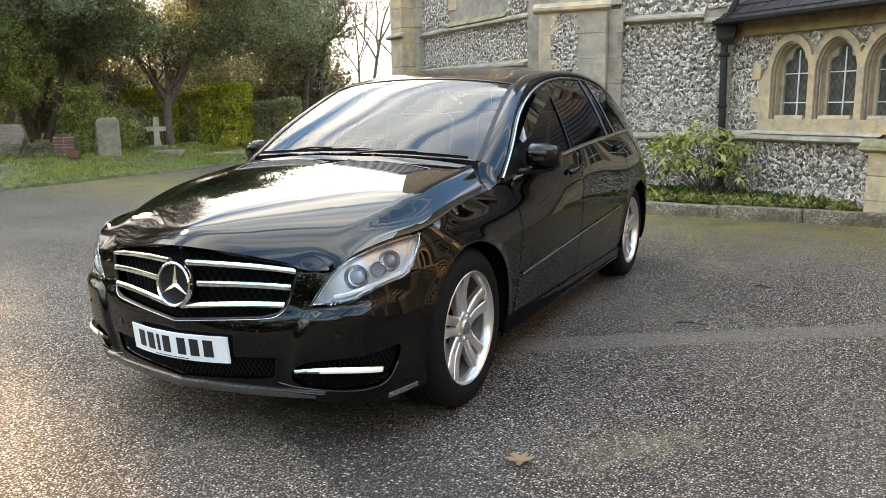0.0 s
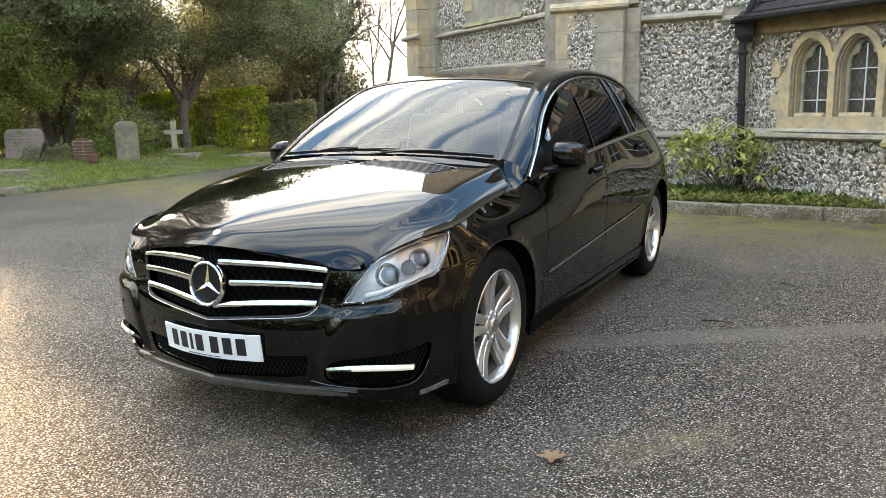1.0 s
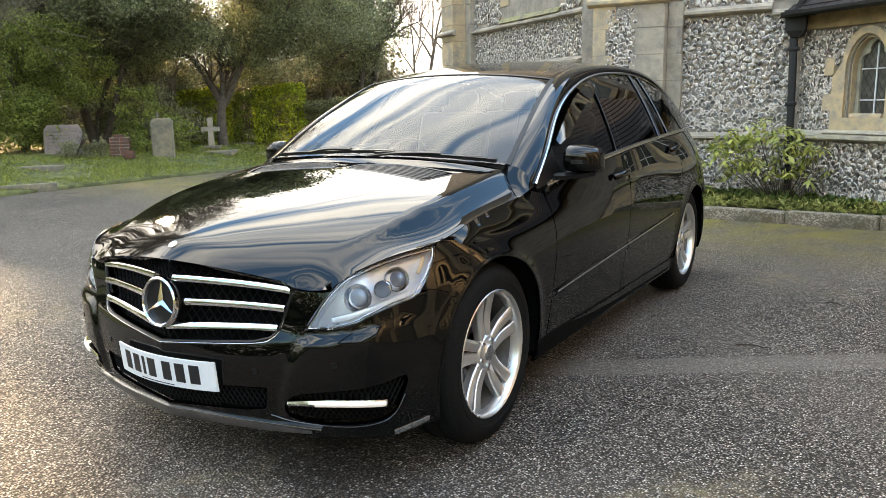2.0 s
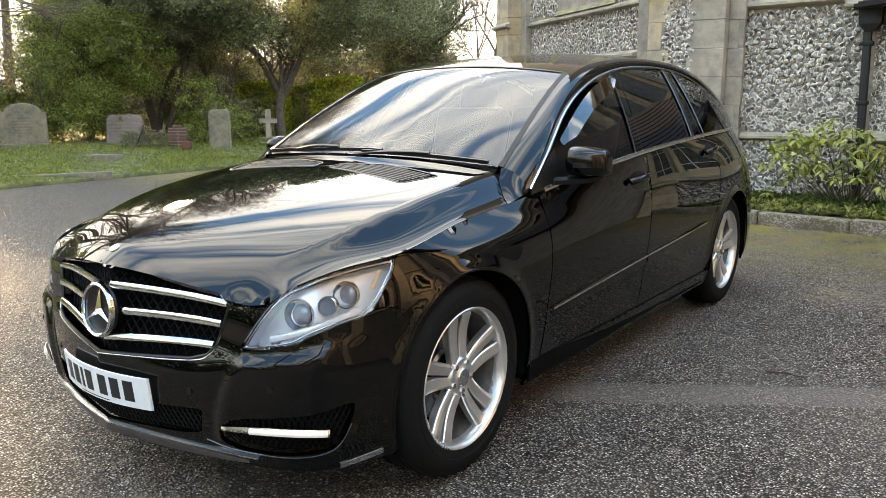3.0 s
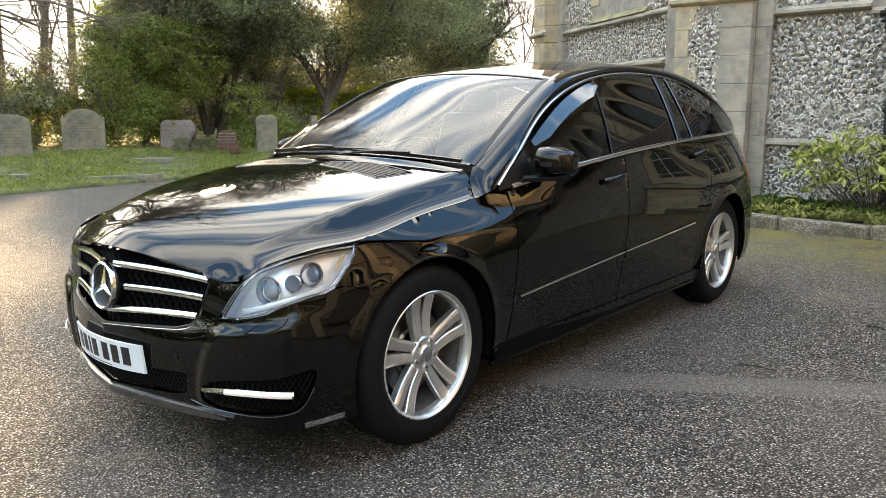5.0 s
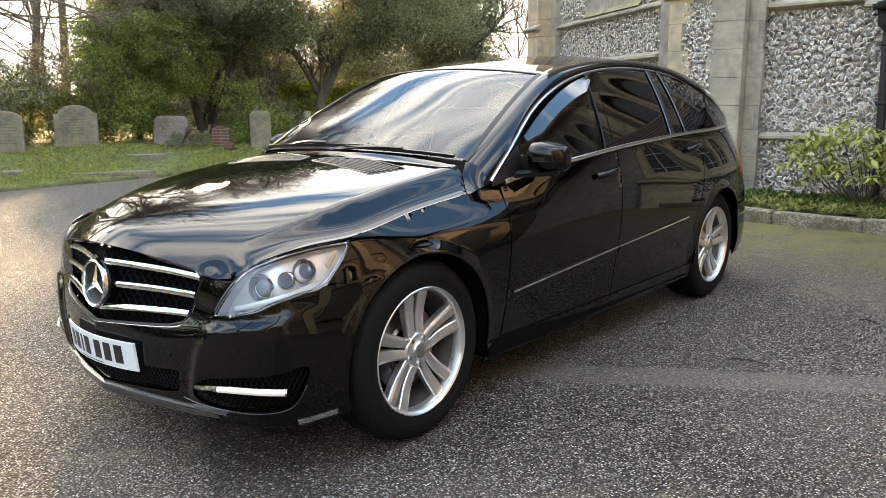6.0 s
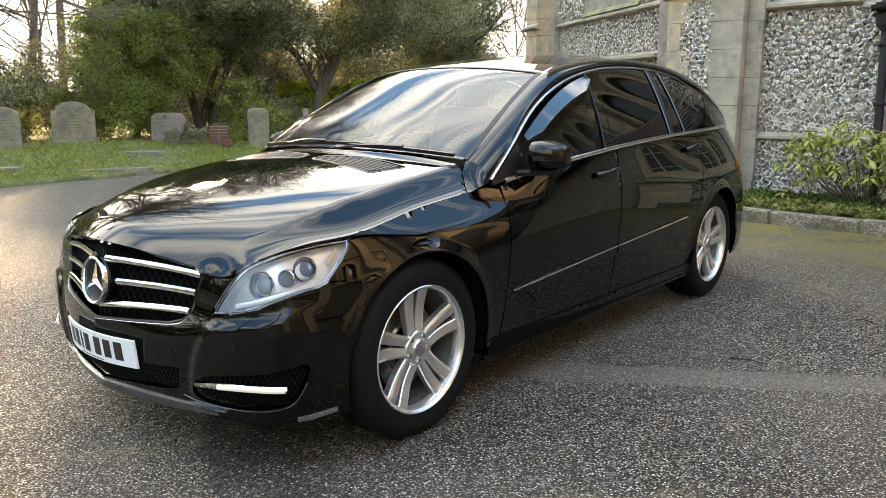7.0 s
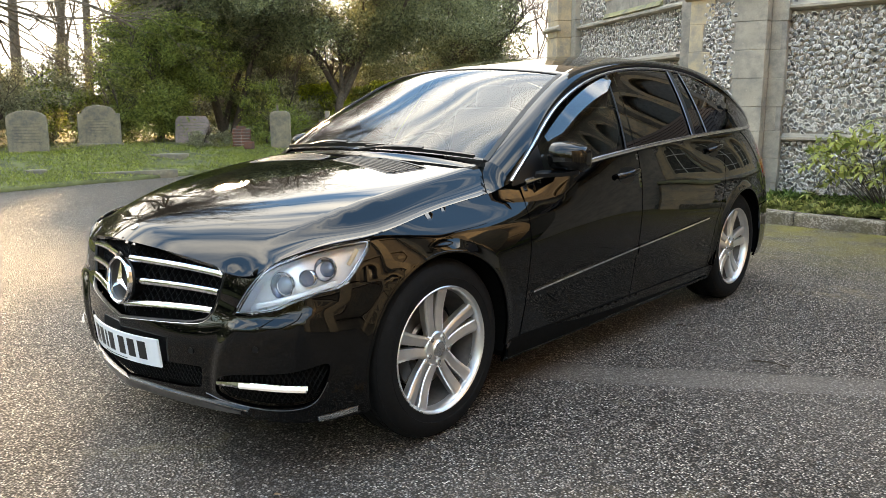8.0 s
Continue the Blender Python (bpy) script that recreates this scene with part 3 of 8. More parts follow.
def sheet(name, outline, fn, h, material, parent, holes=(), flange=0.014, lift=0.0, label="", both=False, seg=0.012):
    """A panel cut out of a skin: outline and holes in the skin's own coordinates; its rims are folded inward."""
    loops = [dense(l, seg) for l in (outline, *holes)]
    pts, edges = [], []
    for l in loops:
        k = len(pts)
        pts += list(l)
        edges += [(k + i, k + (i + 1) % len(l)) for i in range(len(l))]
    rim = np.array(pts)
    lo, hi = loops[0].min(0), loops[0].max(0)
    gx, gy = np.meshgrid(np.arange(lo[0] + h / 2, hi[0], h), np.arange(lo[1] + h / 2, hi[1], h))
    g = np.stack([gx.ravel(), gy.ravel()], 1)
    keep = inside(loops[0], g)
    for l in loops[1:]:
        keep &= ~inside(l, g)
    g = g[keep]
    if len(g):
        near = np.concatenate([((c[:, None] - rim[None]) ** 2).sum(-1).min(1) for c in np.array_split(g, max(1, len(g) // 400))])
        g = g[near > (0.5 * min(h, seg)) ** 2 + (0.25 * h) ** 2]
    from mathutils import geometry
    res = geometry.delaunay_2d_cdt([Vector(p) for p in (*rim, *g)], edges, [], 0, 1e-6)
    uv = np.array([tuple(v) for v in res[0]])
    tri = np.array([f for f in res[2] if len(f) == 3])
    c = uv[tri].mean(1)
    ok = inside(loops[0], c)
    for l in loops[1:]:
        ok &= ~inside(l, c)
    tri = tri[ok]
    e = 0.004
    u, v = uv[:, 0], uv[:, 1]
    p = fn(u, v)
    nrm = np.cross(fn(u + e, v) - fn(u - e, v), fn(u, v + e) - fn(u, v - e))
    nrm /= np.linalg.norm(nrm, axis=1)[:, None] + 1e-12
    out = p - np.stack([0 * u, np.clip(p[:, 1], -0.3, 3.3), 0 * u + 0.7], 1)
    nrm *= np.where((nrm * out).sum() < 0, -1, 1)
    p = p + nrm * lift
    fn_ = np.cross(p[tri[:, 1]] - p[tri[:, 0]], p[tri[:, 2]] - p[tri[:, 0]])
    flip = (fn_ * nrm[tri].mean(1)).sum(1) < 0
    tri[flip] = tri[flip][:, ::-1]
    # where the skin folds at its limit, take the normal of the faces instead
    flat = np.zeros_like(p)
    fn_ = np.cross(p[tri[:, 1]] - p[tri[:, 0]], p[tri[:, 2]] - p[tri[:, 0]])
    for k in range(3):
        np.add.at(flat, tri[:, k], fn_)
    flat /= np.linalg.norm(flat, axis=1)[:, None] + 1e-12
    bad = (flat * nrm).sum(1) < 0.93
    nrm[bad] = flat[bad]
    faces = [tuple(f) for f in tri]
    normals = [nrm[i] for f in faces for i in f]
    verts = list(p)
    if flange:
        seen = {}
        for f in faces:
            for a, b in zip(f, f[1:] + f[:1]):
                seen[(a, b)] = True
        border = [(a, b) for a, b in seen if (b, a) not in seen]
        low = {}
        for i in {i for ab in border for i in ab}:
            low[i] = len(verts)
            verts.append(p[i] - nrm[i] * flange)
        for a, b in border:
            face = (b, a, low[a], low[b])
            q = np.cross(p[a] - p[b], verts[low[a]] - p[b])
            q = q / (np.linalg.norm(q) + 1e-12)
            faces.append(face)
            normals += [q] * 4
    made = mesh_ob(name, verts, faces, material, parent, label, normals=normals)
    if both:
        verts2 = [(-q[0], q[1], q[2]) for q in verts]
        faces2, normals2, k = [], [], 0
        for f in faces:
            faces2.append(f[::-1])
            normals2 += [(-n[0], n[1], n[2]) for n in normals[k:k + len(f)][::-1]]
            k += len(f)
        return made, mesh_ob(name, verts2, faces2, material, parent, label, normals=normals2)
    return made


def patch(name, fn, us, vs, material, parent, label="", both=False):
    """A regular sheet over a grid of parameters."""
    U, V = np.meshgrid(us, vs, indexing="ij")
    p = fn(U, V).reshape(-1, 3)
    n, m = len(us), len(vs)
    faces = [(i * m + j, (i + 1) * m + j, (i + 1) * m + j + 1, i * m + j + 1) for i in range(n - 1) for j in range(m - 1)]
    c = p - np.stack([0 * p[:, 0], np.clip(p[:, 1], 0, 3.3), 0 * p[:, 0] + 0.7], 1)
    f0 = np.array(faces)
    nn = np.cross(p[f0[:, 1]] - p[f0[:, 0]], p[f0[:, 2]] - p[f0[:, 0]])
    if (nn * c[f0].mean(1)).sum() < 0:
        faces = [f[::-1] for f in faces]
    made = mesh_ob(name, p, faces, material, parent, label, smooth=True)
    if both:
        mesh_ob(name, p * (-1, 1, 1), [f[::-1] for f in faces], material, parent, label, smooth=True)
    return made


def sweep(name, line, normals, profile, material, parent, label="", both=False, closed=False, taper=None):
    """A bar along a line: profile points are (across, out) in metres."""
    line, normals = np.asarray(line, float), np.asarray(normals, float)
    t = np.roll(line, -1, 0) - np.roll(line, 1, 0) if closed else np.gradient(line, axis=0)
    t /= np.linalg.norm(t, axis=1)[:, None] + 1e-12
    across = np.cross(t, normals)
    across /= np.linalg.norm(across, axis=1)[:, None] + 1e-12
    out = np.cross(across, t)
    k = len(profile)
    w = np.ones(len(line)) if taper is None else np.asarray(taper, float)
    verts = np.array([[line[i] + across[i] * a * w[i] + out[i] * b * w[i] for a, b in profile] for i in range(len(line))]).reshape(-1, 3)
    n = len(line)
    faces = [(i * k + j, i * k + (j + 1) % k, (i + 1) % n * k + (j + 1) % k, (i + 1) % n * k + j) for i in range(n if closed else n - 1) for j in range(k)]
    if not closed:
        faces += [tuple(range(k))[::-1], tuple((n - 1) * k + j for j in range(k))]
    made = mesh_ob(name, verts, faces, material, parent, label, smooth=True)
    if both:
        mesh_ob(name, verts * (-1, 1, 1), [f[::-1] for f in faces], material, parent, label, smooth=True)
    return made


def round_bar(r, flat=1.0, n=8):
    return [(r * math.cos(2 * math.pi * k / n), r * flat * math.sin(2 * math.pi * k / n)) for k in range(n)]


def skin_normal(fn, u, v, e=0.004):
    u, v = np.asarray(u, float), np.asarray(v, float)
    p = fn(u, v)
    n = np.cross(fn(u + e, v) - fn(u - e, v), fn(u, v + e) - fn(u, v - e))
    n /= np.linalg.norm(n, axis=-1)[..., None] + 1e-12
    o = p - np.stack([0 * u, np.clip(p[..., 1], -0.3, 3.3), 0 * u + 0.7], -1)
    return n * np.where((n * o).sum() < 0, -1, 1)


def grown(poly, d):
    """The closed polyline pushed outward by d."""
    p = np.asarray(poly, float)
    t = np.roll(p, -1, 0) - np.roll(p, 1, 0)
    n = np.stack([t[:, 1], -t[:, 0]], 1) / (np.linalg.norm(t, axis=1)[:, None] + 1e-9)
    area = np.sum(p[:, 0] * np.roll(p[:, 1], -1) - np.roll(p[:, 0], -1) * p[:, 1])
    return p + n * d * (1 if area > 0 else -1)



# ---- ground ----
rng = np.random.default_rng(7)


def quick(name, verts, faces, material, parent=None, label="", smooth=False):
    """A mesh straight from arrays; all faces have the same number of corners."""
    verts, faces = np.asarray(verts, np.float32), np.asarray(faces, np.int32)
    me = bpy.data.meshes.new(name)
    me.vertices.add(len(verts))
    me.vertices.foreach_set("co", verts.ravel())
    me.loops.add(faces.size)
    me.loops.foreach_set("vertex_index", faces.ravel())
    me.polygons.add(len(faces))
    me.polygons.foreach_set("loop_start", np.arange(0, faces.size, faces.shape[1], dtype=np.int32))
    me.update(calc_edges=True)
    me.materials.append(material)
    if smooth:
        me.shade_smooth()
    ob = new(name, me)
    if parent:
        ob.parent = parent
    if label:
        ob["label"] = label
    return ob


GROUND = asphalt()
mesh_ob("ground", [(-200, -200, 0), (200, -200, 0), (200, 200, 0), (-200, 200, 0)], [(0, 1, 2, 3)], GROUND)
tagged(bpy.data.objects["ground"], "worn dark asphalt forecourt with coarse chippings", "ground", kind="structure")

SOIL = simple("dark_soil", (0.035, 0.026, 0.018), 0.95, 0.0, 0.5, 25.0, 0.6)
TURF = simple("turf_underlay", (0.095, 0.10, 0.034), 0.95, 0.0, 0.6, 5.0, 0.6)
GRASS = leaf_mat("grass_blades", (0.09, 0.125, 0.02), (0.34, 0.37, 0.07), 0.55, 0.4)
DARK_LEAF = leaf_mat("evergreen_leaves", (0.046, 0.056, 0.026), (0.20, 0.215, 0.10), 0.42, 0.4)
LAUREL = leaf_mat("laurel_leaves", (0.075, 0.105, 0.026), (0.27, 0.31, 0.075), 0.42, 0.55)
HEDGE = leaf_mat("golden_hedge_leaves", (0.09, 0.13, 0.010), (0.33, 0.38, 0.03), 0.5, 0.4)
# darker copy of the hedge leaves, with shade put into their colour
SHADE_HEDGE = leaf_mat("shaded_hedge_leaves", (0.05, 0.075, 0.014), (0.17, 0.21, 0.035), 0.5, 0.35)
FAR_LEAF = leaf_mat("far_foliage", (0.06, 0.058, 0.034), (0.19, 0.175, 0.105), 0.7, 0.2)
SAGE = leaf_mat("grey_green_leaves", (0.10, 0.10, 0.055), (0.30, 0.29, 0.17), 0.6, 0.45)
BARK = simple("rough_bark", (0.075, 0.06, 0.045), 0.9, 0.0, 0.4, 14.0, 0.8)
PALE_BARK = simple("pale_bark", (0.15, 0.12, 0.09), 0.9, 0.0, 0.35, 12.0, 0.6)
FLINT = flint_stone()
FLINT_FAR = stone("weathered_flintwork", (0.30, 0.25, 0.19), (0.13, 0.11, 0.085), 14)
MORTAR = stone("flint_wall_mortar", (0.41, 0.355, 0.295), (0.28, 0.24, 0.20), 8)
ASHLAR = stone("weathered_limestone", (0.62, 0.475, 0.295), (0.43, 0.34, 0.22), 5)
HONEY = stone("honey_limestone", (0.60, 0.455, 0.27), (0.44, 0.35, 0.225), 7)
CREAM = stone("cream_limestone", (0.52, 0.47, 0.36), (0.36, 0.33, 0.24), 4)
ASHLAR_GREY = stone("lichened_limestone", (0.48, 0.41, 0.32), (0.32, 0.28, 0.225), 5)
KERB = pebbled("pebbled_concrete_kerb", (0.17, 0.14, 0.105), (0.38, 0.33, 0.27), (0.10, 0.09, 0.045))
GRAVE = stone("lichened_headstone", (0.30, 0.255, 0.17), (0.18, 0.155, 0.105), 9)
PINK = stone("pink_granite", (0.27, 0.20, 0.18), (0.18, 0.15, 0.135), 16)
BRICK = stone("red_brick", (0.20, 0.075, 0.045), (0.14, 0.065, 0.045), 12)
ROOF = simple("dark_roof_tiles", (0.022, 0.017, 0.017), 0.8, 0.0, 0.4, 10.0, 0.3)
IRON = simple("black_painted_iron", (0.006, 0.006, 0.006), 0.7, 0.0, 0.12, 30.0, 0.1)
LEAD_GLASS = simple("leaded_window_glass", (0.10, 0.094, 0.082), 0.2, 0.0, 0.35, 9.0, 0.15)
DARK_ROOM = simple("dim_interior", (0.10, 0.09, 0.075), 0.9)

# the bank of the churchyard
def bank_edge(y):
    return -10.25 - 0.055 * y + 0.06 * np.sin(y * 0.9) + 0.03 * np.sin(y * 3.1)


def bank_height(x, y):
    d = np.maximum(bank_edge(y) - x, 0)
    h = 0.05 + 0.17 * np.minimum(d, 2) + 0.045 * np.clip(d - 2, 0, 12) + 0.01 * np.clip(d - 14, 0, 60)
    return h + 0.03 * np.sin(x * 1.7 + y) * np.minimum(d, 1) + 0.02 * np.sin(y * 2.3 - x) * np.minimum(d, 1)


bv, bf = [], []
bys = np.concatenate([np.linspace(-40, -2, 20), np.linspace(-1.5, 22, 90), np.linspace(23, 90, 24)])
bds = np.concatenate([[0.0, 0.001], np.linspace(0.1, 4, 22), np.linspace(4.5, 20, 16), [30, 60, 120]])
Y, D = np.meshgrid(bys, bds, indexing="ij")
X = bank_edge(Y) - D
Z = bank_height(X, Y)
Z[:, 0] = -0.02
n2 = len(bds)
bank = quick("churchyard_bank", np.stack([X, Y, Z], -1).reshape(-1, 3), [(i * n2 + j, i * n2 + j + 1, (i + 1) * n2 + j + 1, (i + 1) * n2 + j) for i in range(len(bys) - 1) for j in range(n2 - 1)], TURF, smooth=True)
tagged(bank, "raised grassy churchyard bank beside the asphalt", "lawn", kind="structure")


def blades(name, pts, length, width, material, lean=0.5, label="", parent=None, curl=True):
    """Tufts: one bent blade at each point."""
    n = len(pts)
    a = rng.uniform(0, 2 * np.pi, n)
    l = length * rng.uniform(0.5, 1.25, n)
    tilt = rng.normal(0, lean, (n, 2))
    side = np.stack([np.cos(a), np.sin(a), 0 * a], -1) * (width * rng.uniform(0.6, 1.2, n))[:, None]
    up = np.stack([tilt[:, 0], tilt[:, 1], np.ones(n)], -1)
    up /= np.linalg.norm(up, axis=1)[:, None]
    mid = pts + up * (l * 0.55)[:, None]
    tip = mid + (up * 0.6 + np.stack([tilt[:, 0], tilt[:, 1], -0.15 * np.ones(n)], -1) * 0.6) * (l * 0.5)[:, None]
    v = np.stack([pts - side, pts + side, mid + side * 0.8, tip, mid - side * 0.8], 1).reshape(-1, 3)
    k = np.arange(n)[:, None] * 5
    faces = k + np.array([[0, 1, 2, 3, 4]])
    ob = quick(name, v, faces, material, parent, label)
    return ob


gy = rng.uniform(-3, 18, 95000)
gd = rng.gamma(1.6, 1.1, 95000)
gx = bank_edge(gy) - gd
patchy = np.sin(gx * 2.3 + np.sin(gy)) + np.sin(gy * 1.7 + gx) + 0.7 * np.sin(gx * 6.1 - gy * 4.3) + rng.normal(0, 0.9, len(gx)) > -1.2
gx, gy = gx[patchy], gy[patchy]
grass = blades("grass", np.stack([gx, gy, bank_height(gx, gy) - 0.01], -1), 0.07, 0.006, GRASS, 0.6)
tagged(grass, "rough winter grass on the churchyard bank", "grass", kind="stuff")

# kerb and planting bed
KA, KB = np.array([-7.0, 7.02]), np.array([9.0, 5.9])
kd = (KB - KA) / np.linalg.norm(KB - KA)
kerb_ang = math.degrees(math.atan2(kd[1], kd[0]))
kerb = thing("kerb", "low pebbled concrete kerb edging the planting bed", "kerb", kind="structure")


def kerb_stone_mesh(seed):
    bm = bmesh.new()
    box(bm, 0.911, 0.14, 0.30, Matrix(), 0.018, 2)
    r = random.Random(seed)
    for v in bm.verts:
        v.co += Vector((r.uniform(-1, 1), r.uniform(-1, 1), r.uniform(-1, 1))) * 0.004
    me = bpy.data.meshes.new("kerb_stone")
    bm.to_mesh(me)
    bm.free()
    me.materials.append(KERB)
    return me


kerb_meshes = [kerb_stone_mesh(s) for s in range(4)]
for k in range(17):
    p = KA + kd * (0.35 + 0.915 * k)
    ob = new("kerb_stone", kerb_meshes[k % 4])
    ob.parent = kerb
    ob.matrix_basis = pose(p[0], p[1] + 0.07, -0.005 + 0.006 * math.sin(k * 2.1), 0.6 * math.sin(k), 0.2, kerb_ang + 0.4 * math.sin(k * 1.7))
bedv = [(*(KA + kd * 0.1), 0.115), (*(KA + kd * 15.5), 0.115), (8.5, 9.5, 0.16), (-7, 12.5, 0.16)]
bedv = [(x, y + (0.1 if k < 2 else 0), z) for k, (x, y, z) in enumerate(bedv)]
bed = mesh_ob("planting_bed", bedv + [(x, y, -0.05) for x, y, z in bedv], [(0, 1, 2, 3), (0, 4, 5, 1), (1, 5, 6, 2), (2, 6, 7, 3), (3, 7, 4, 0)], SOIL)
tagged(bed, "dark soil bed between kerb and church wall", "soil", kind="structure")

# ---- the church ----
def frame_of(o, d):
    """Wall frame: x along the wall to the right, y into it, z up."""
    d = Vector((*d, 0)).normalized()
    inn = Vector((-d.y, d.x, 0))
    m = Matrix.Identity(4)
    for i in range(3):
        m[i][0], m[i][1], m[i][2] = d[i], inn[i], (0, 0, 1)[i]
    m[0][3], m[1][3] = o
    return m


WALL_A = frame_of((-0.45, 7.85), (1, 0))
WALL_B = frame_of((0.95, 7.88), (0.82, -0.572))
WALL_C = frame_of((-4.93, 10.225), (0.827, -0.562))


def slab(name, outline, y0, y1, material, parent, holes=(), label=""):
    """An upright slab in wall coordinates with openings cut through it."""
    from mathutils import geometry
    loops = [np.array(outline, float)] + [np.array(h, float) for h in holes]
    pts, edges = [], []
    for l in loops:
        k = len(pts)
        pts += list(l)
        edges += [(k + i, k + (i + 1) % len(l)) for i in range(len(l))]
    res = geometry.delaunay_2d_cdt([Vector(p) for p in pts], edges, [], 0, 1e-6)
    uv = np.array([tuple(v) for v in res[0]])
    tri = np.array([f for f in res[2] if len(f) == 3])
    c = uv[tri].mean(1)
    ok = inside(loops[0], c)
    for l in loops[1:]:
        ok &= ~inside(l, c)
    tri = tri[ok]
    n = len(uv)
    verts = [(u, y0, v) for u, v in uv] + [(u, y1, v) for u, v in uv]
    faces = []
    for t in tri:
        a, b, cc = (uv[i] for i in t)
        if (b[0] - a[0]) * (cc[1] - a[1]) - (b[1] - a[1]) * (cc[0] - a[0]) < 0:
            t = t[::-1]
        faces += [tuple(t), tuple(n + i for i in t[::-1])]
    dirs = {}
    for f in faces[::2]:
        for a, b in zip(f, f[1:] + f[:1]):
            dirs[(a, b)] = 1
    faces += [(b, a, n + a, n + b) for a, b in dirs if (b, a) not in dirs]
    return mesh_ob(name, verts, faces, material, parent, label)


def flint_mesh(seed):
    """A knapped nodule: lumpy outline, flat broken face."""
    r = random.Random(seed)
    bm = bmesh.new()
    bmesh.ops.create_icosphere(bm, subdivisions=1, radius=1)
    a, k = r.uniform(0, 6), r.choice((2, 3, 3))
    bm.verts.index_update()
    flat_verts = []
    flat, tx, tz = r.uniform(-0.36, -0.22), r.uniform(-0.22, 0.22), r.uniform(-0.22, 0.22)
    for v in bm.verts:
        th = math.atan2(v.co.z, v.co.x)
        v.co *= r.uniform(0.8, 1.12) * (1 + 0.2 * math.sin(k * th + a))
        v.co.y *= 0.6
        cut_ = flat + tx * v.co.x + tz * v.co.z
        if v.co.y < cut_:
            v.co.y = cut_ - r.uniform(0, 0.03)
            flat_verts.append(v.index)
    me = bpy.data.meshes.new("flint")
    bm.to_mesh(me)
    bm.free()
    core = me.attributes.new("core", "FLOAT", "POINT")
    for i in flat_verts:
        core.data[i].value = 1.0
    me.materials.append(FLINT)
    return me


flint_meshes = [flint_mesh(s) for s in range(14)]
flint_data = []
for me in flint_meshes:
    v = np.empty(len(me.vertices) * 3, np.float32)
    me.vertices.foreach_get("co", v)
    c = np.empty(len(me.vertices), np.float32)
    me.attributes["core"].data.foreach_get("value", c)
    flint_data.append((v.reshape(-1, 3), np.array([tuple(p.vertices) for p in me.polygons]), c))


def flints(parent, region, holes, step, own=0, seed=1, own_box=None):
    """Flint nodules set into a wall over a region of its face; the first few are objects, the rest one mesh."""
    r = np.random.default_rng(seed)
    region = np.array(region, float)
    lo, hi = region.min(0), region.max(0)
    pts = []
    row = 0
    z = lo[1]
    while z < hi[1]:
        x = lo[0] + (row % 2) * step * 0.5
        while x < hi[0]:
            pts.append((x + r.uniform(-0.3, 0.3) * step, z + r.uniform(-0.3, 0.3) * step))
            x += step * r.uniform(0.85, 1.15)
        z += step * 0.84
        row += 1
    pts = np.array(pts)
    ok = inside(region, pts)
    for h in holes:
        ok &= ~inside(np.array(grown(h, 0.02)), pts)
    pts = pts[ok]
    vs, fs, cs, k, made = [], [], [], 0, 0
    for x, z in pts:
        q = int(r.integers(len(flint_meshes)))
        sx, sz, sy = step * r.uniform(0.50, 0.80), step * r.uniform(0.42, 0.62), step * r.uniform(0.24, 0.38)
        m = pose(x, 0.004, z, 0, r.uniform(-90, 90), 0) @ pose(0, 0, 0, r.uniform(-14, 14), 0, r.uniform(-14, 14)) @ Matrix.Diagonal((sx, sy, sz, 1))
        if made < own and (own_box is None or (own_box[0] < x < own_box[1] and own_box[2] < z < own_box[3])):
            ob = new("flint", flint_meshes[q])
            ob.parent = parent
            ob.matrix_basis = m
            made += 1
            continue
        v, f, c = flint_data[q]
        cs.append(c)
        a = np.array(m)
        vs.append(v @ a[:3, :3].T + a[:3, 3])
        fs.append(f + k)
        k += len(v)
    if vs:
        ob = quick("flint_facing", np.concatenate(vs), np.concatenate(fs), FLINT, parent)
        ob.data.attributes.new("core", "FLOAT", "POINT").data.foreach_set("value", np.concatenate(cs))
        ob["kind"] = "stuff"


def block(name, parent, x0, x1, y0, y1, z0, z1, material, bevel=0.005):
    bm = box(bmesh.new(), x1 - x0, y1 - y0, z1 - z0, pose((x0 + x1) / 2, (y0 + y1) / 2, (z0 + z1) / 2), bevel, 1)
    r = random.Random(int(x0 * 991 + z0 * 577 + y0 * 77))
    for v in bm.verts:
        v.co += Vector((r.uniform(-1, 1), r.uniform(-1, 1), r.uniform(-1, 1))) * min(0.004, bevel * 0.3)
    return part(name, bm, material, parent, smooth=False)


def course(name, parent, x0, x1, z, depth, height, material, y=0.0, slope=0.5):
    """A moulded string course: a sloping top over a flat face and a hollow under it."""
    prof = [(0.0, height), (-depth * slope, height * 0.62), (-depth, height * 0.5), (-depth, height * 0.18), (-depth * 0.55, 0.0), (0.02, -height * 0.12)]
    n = 6
    xs = np.linspace(x0, x1, max(2, int(abs(x1 - x0) / 0.35) + 1))
    r = random.Random(int(x0 * 97 + z * 31))
    verts = []
    for x in xs:
        j = r.uniform(-0.004, 0.004)
        verts += [(x, y + a + j, z + b + j) for a, b in prof]
    faces = [(i * n + j, (i + 1) * n + j, (i + 1) * n + (j + 1) % n, i * n + (j + 1) % n) for i in range(len(xs) - 1) for j in range(n)]
    faces += [tuple(range(n)), tuple((len(xs) - 1) * n + j for j in range(n))[::-1]]
    return mesh_ob(name, verts, [f[::-1] for f in faces], material, parent)


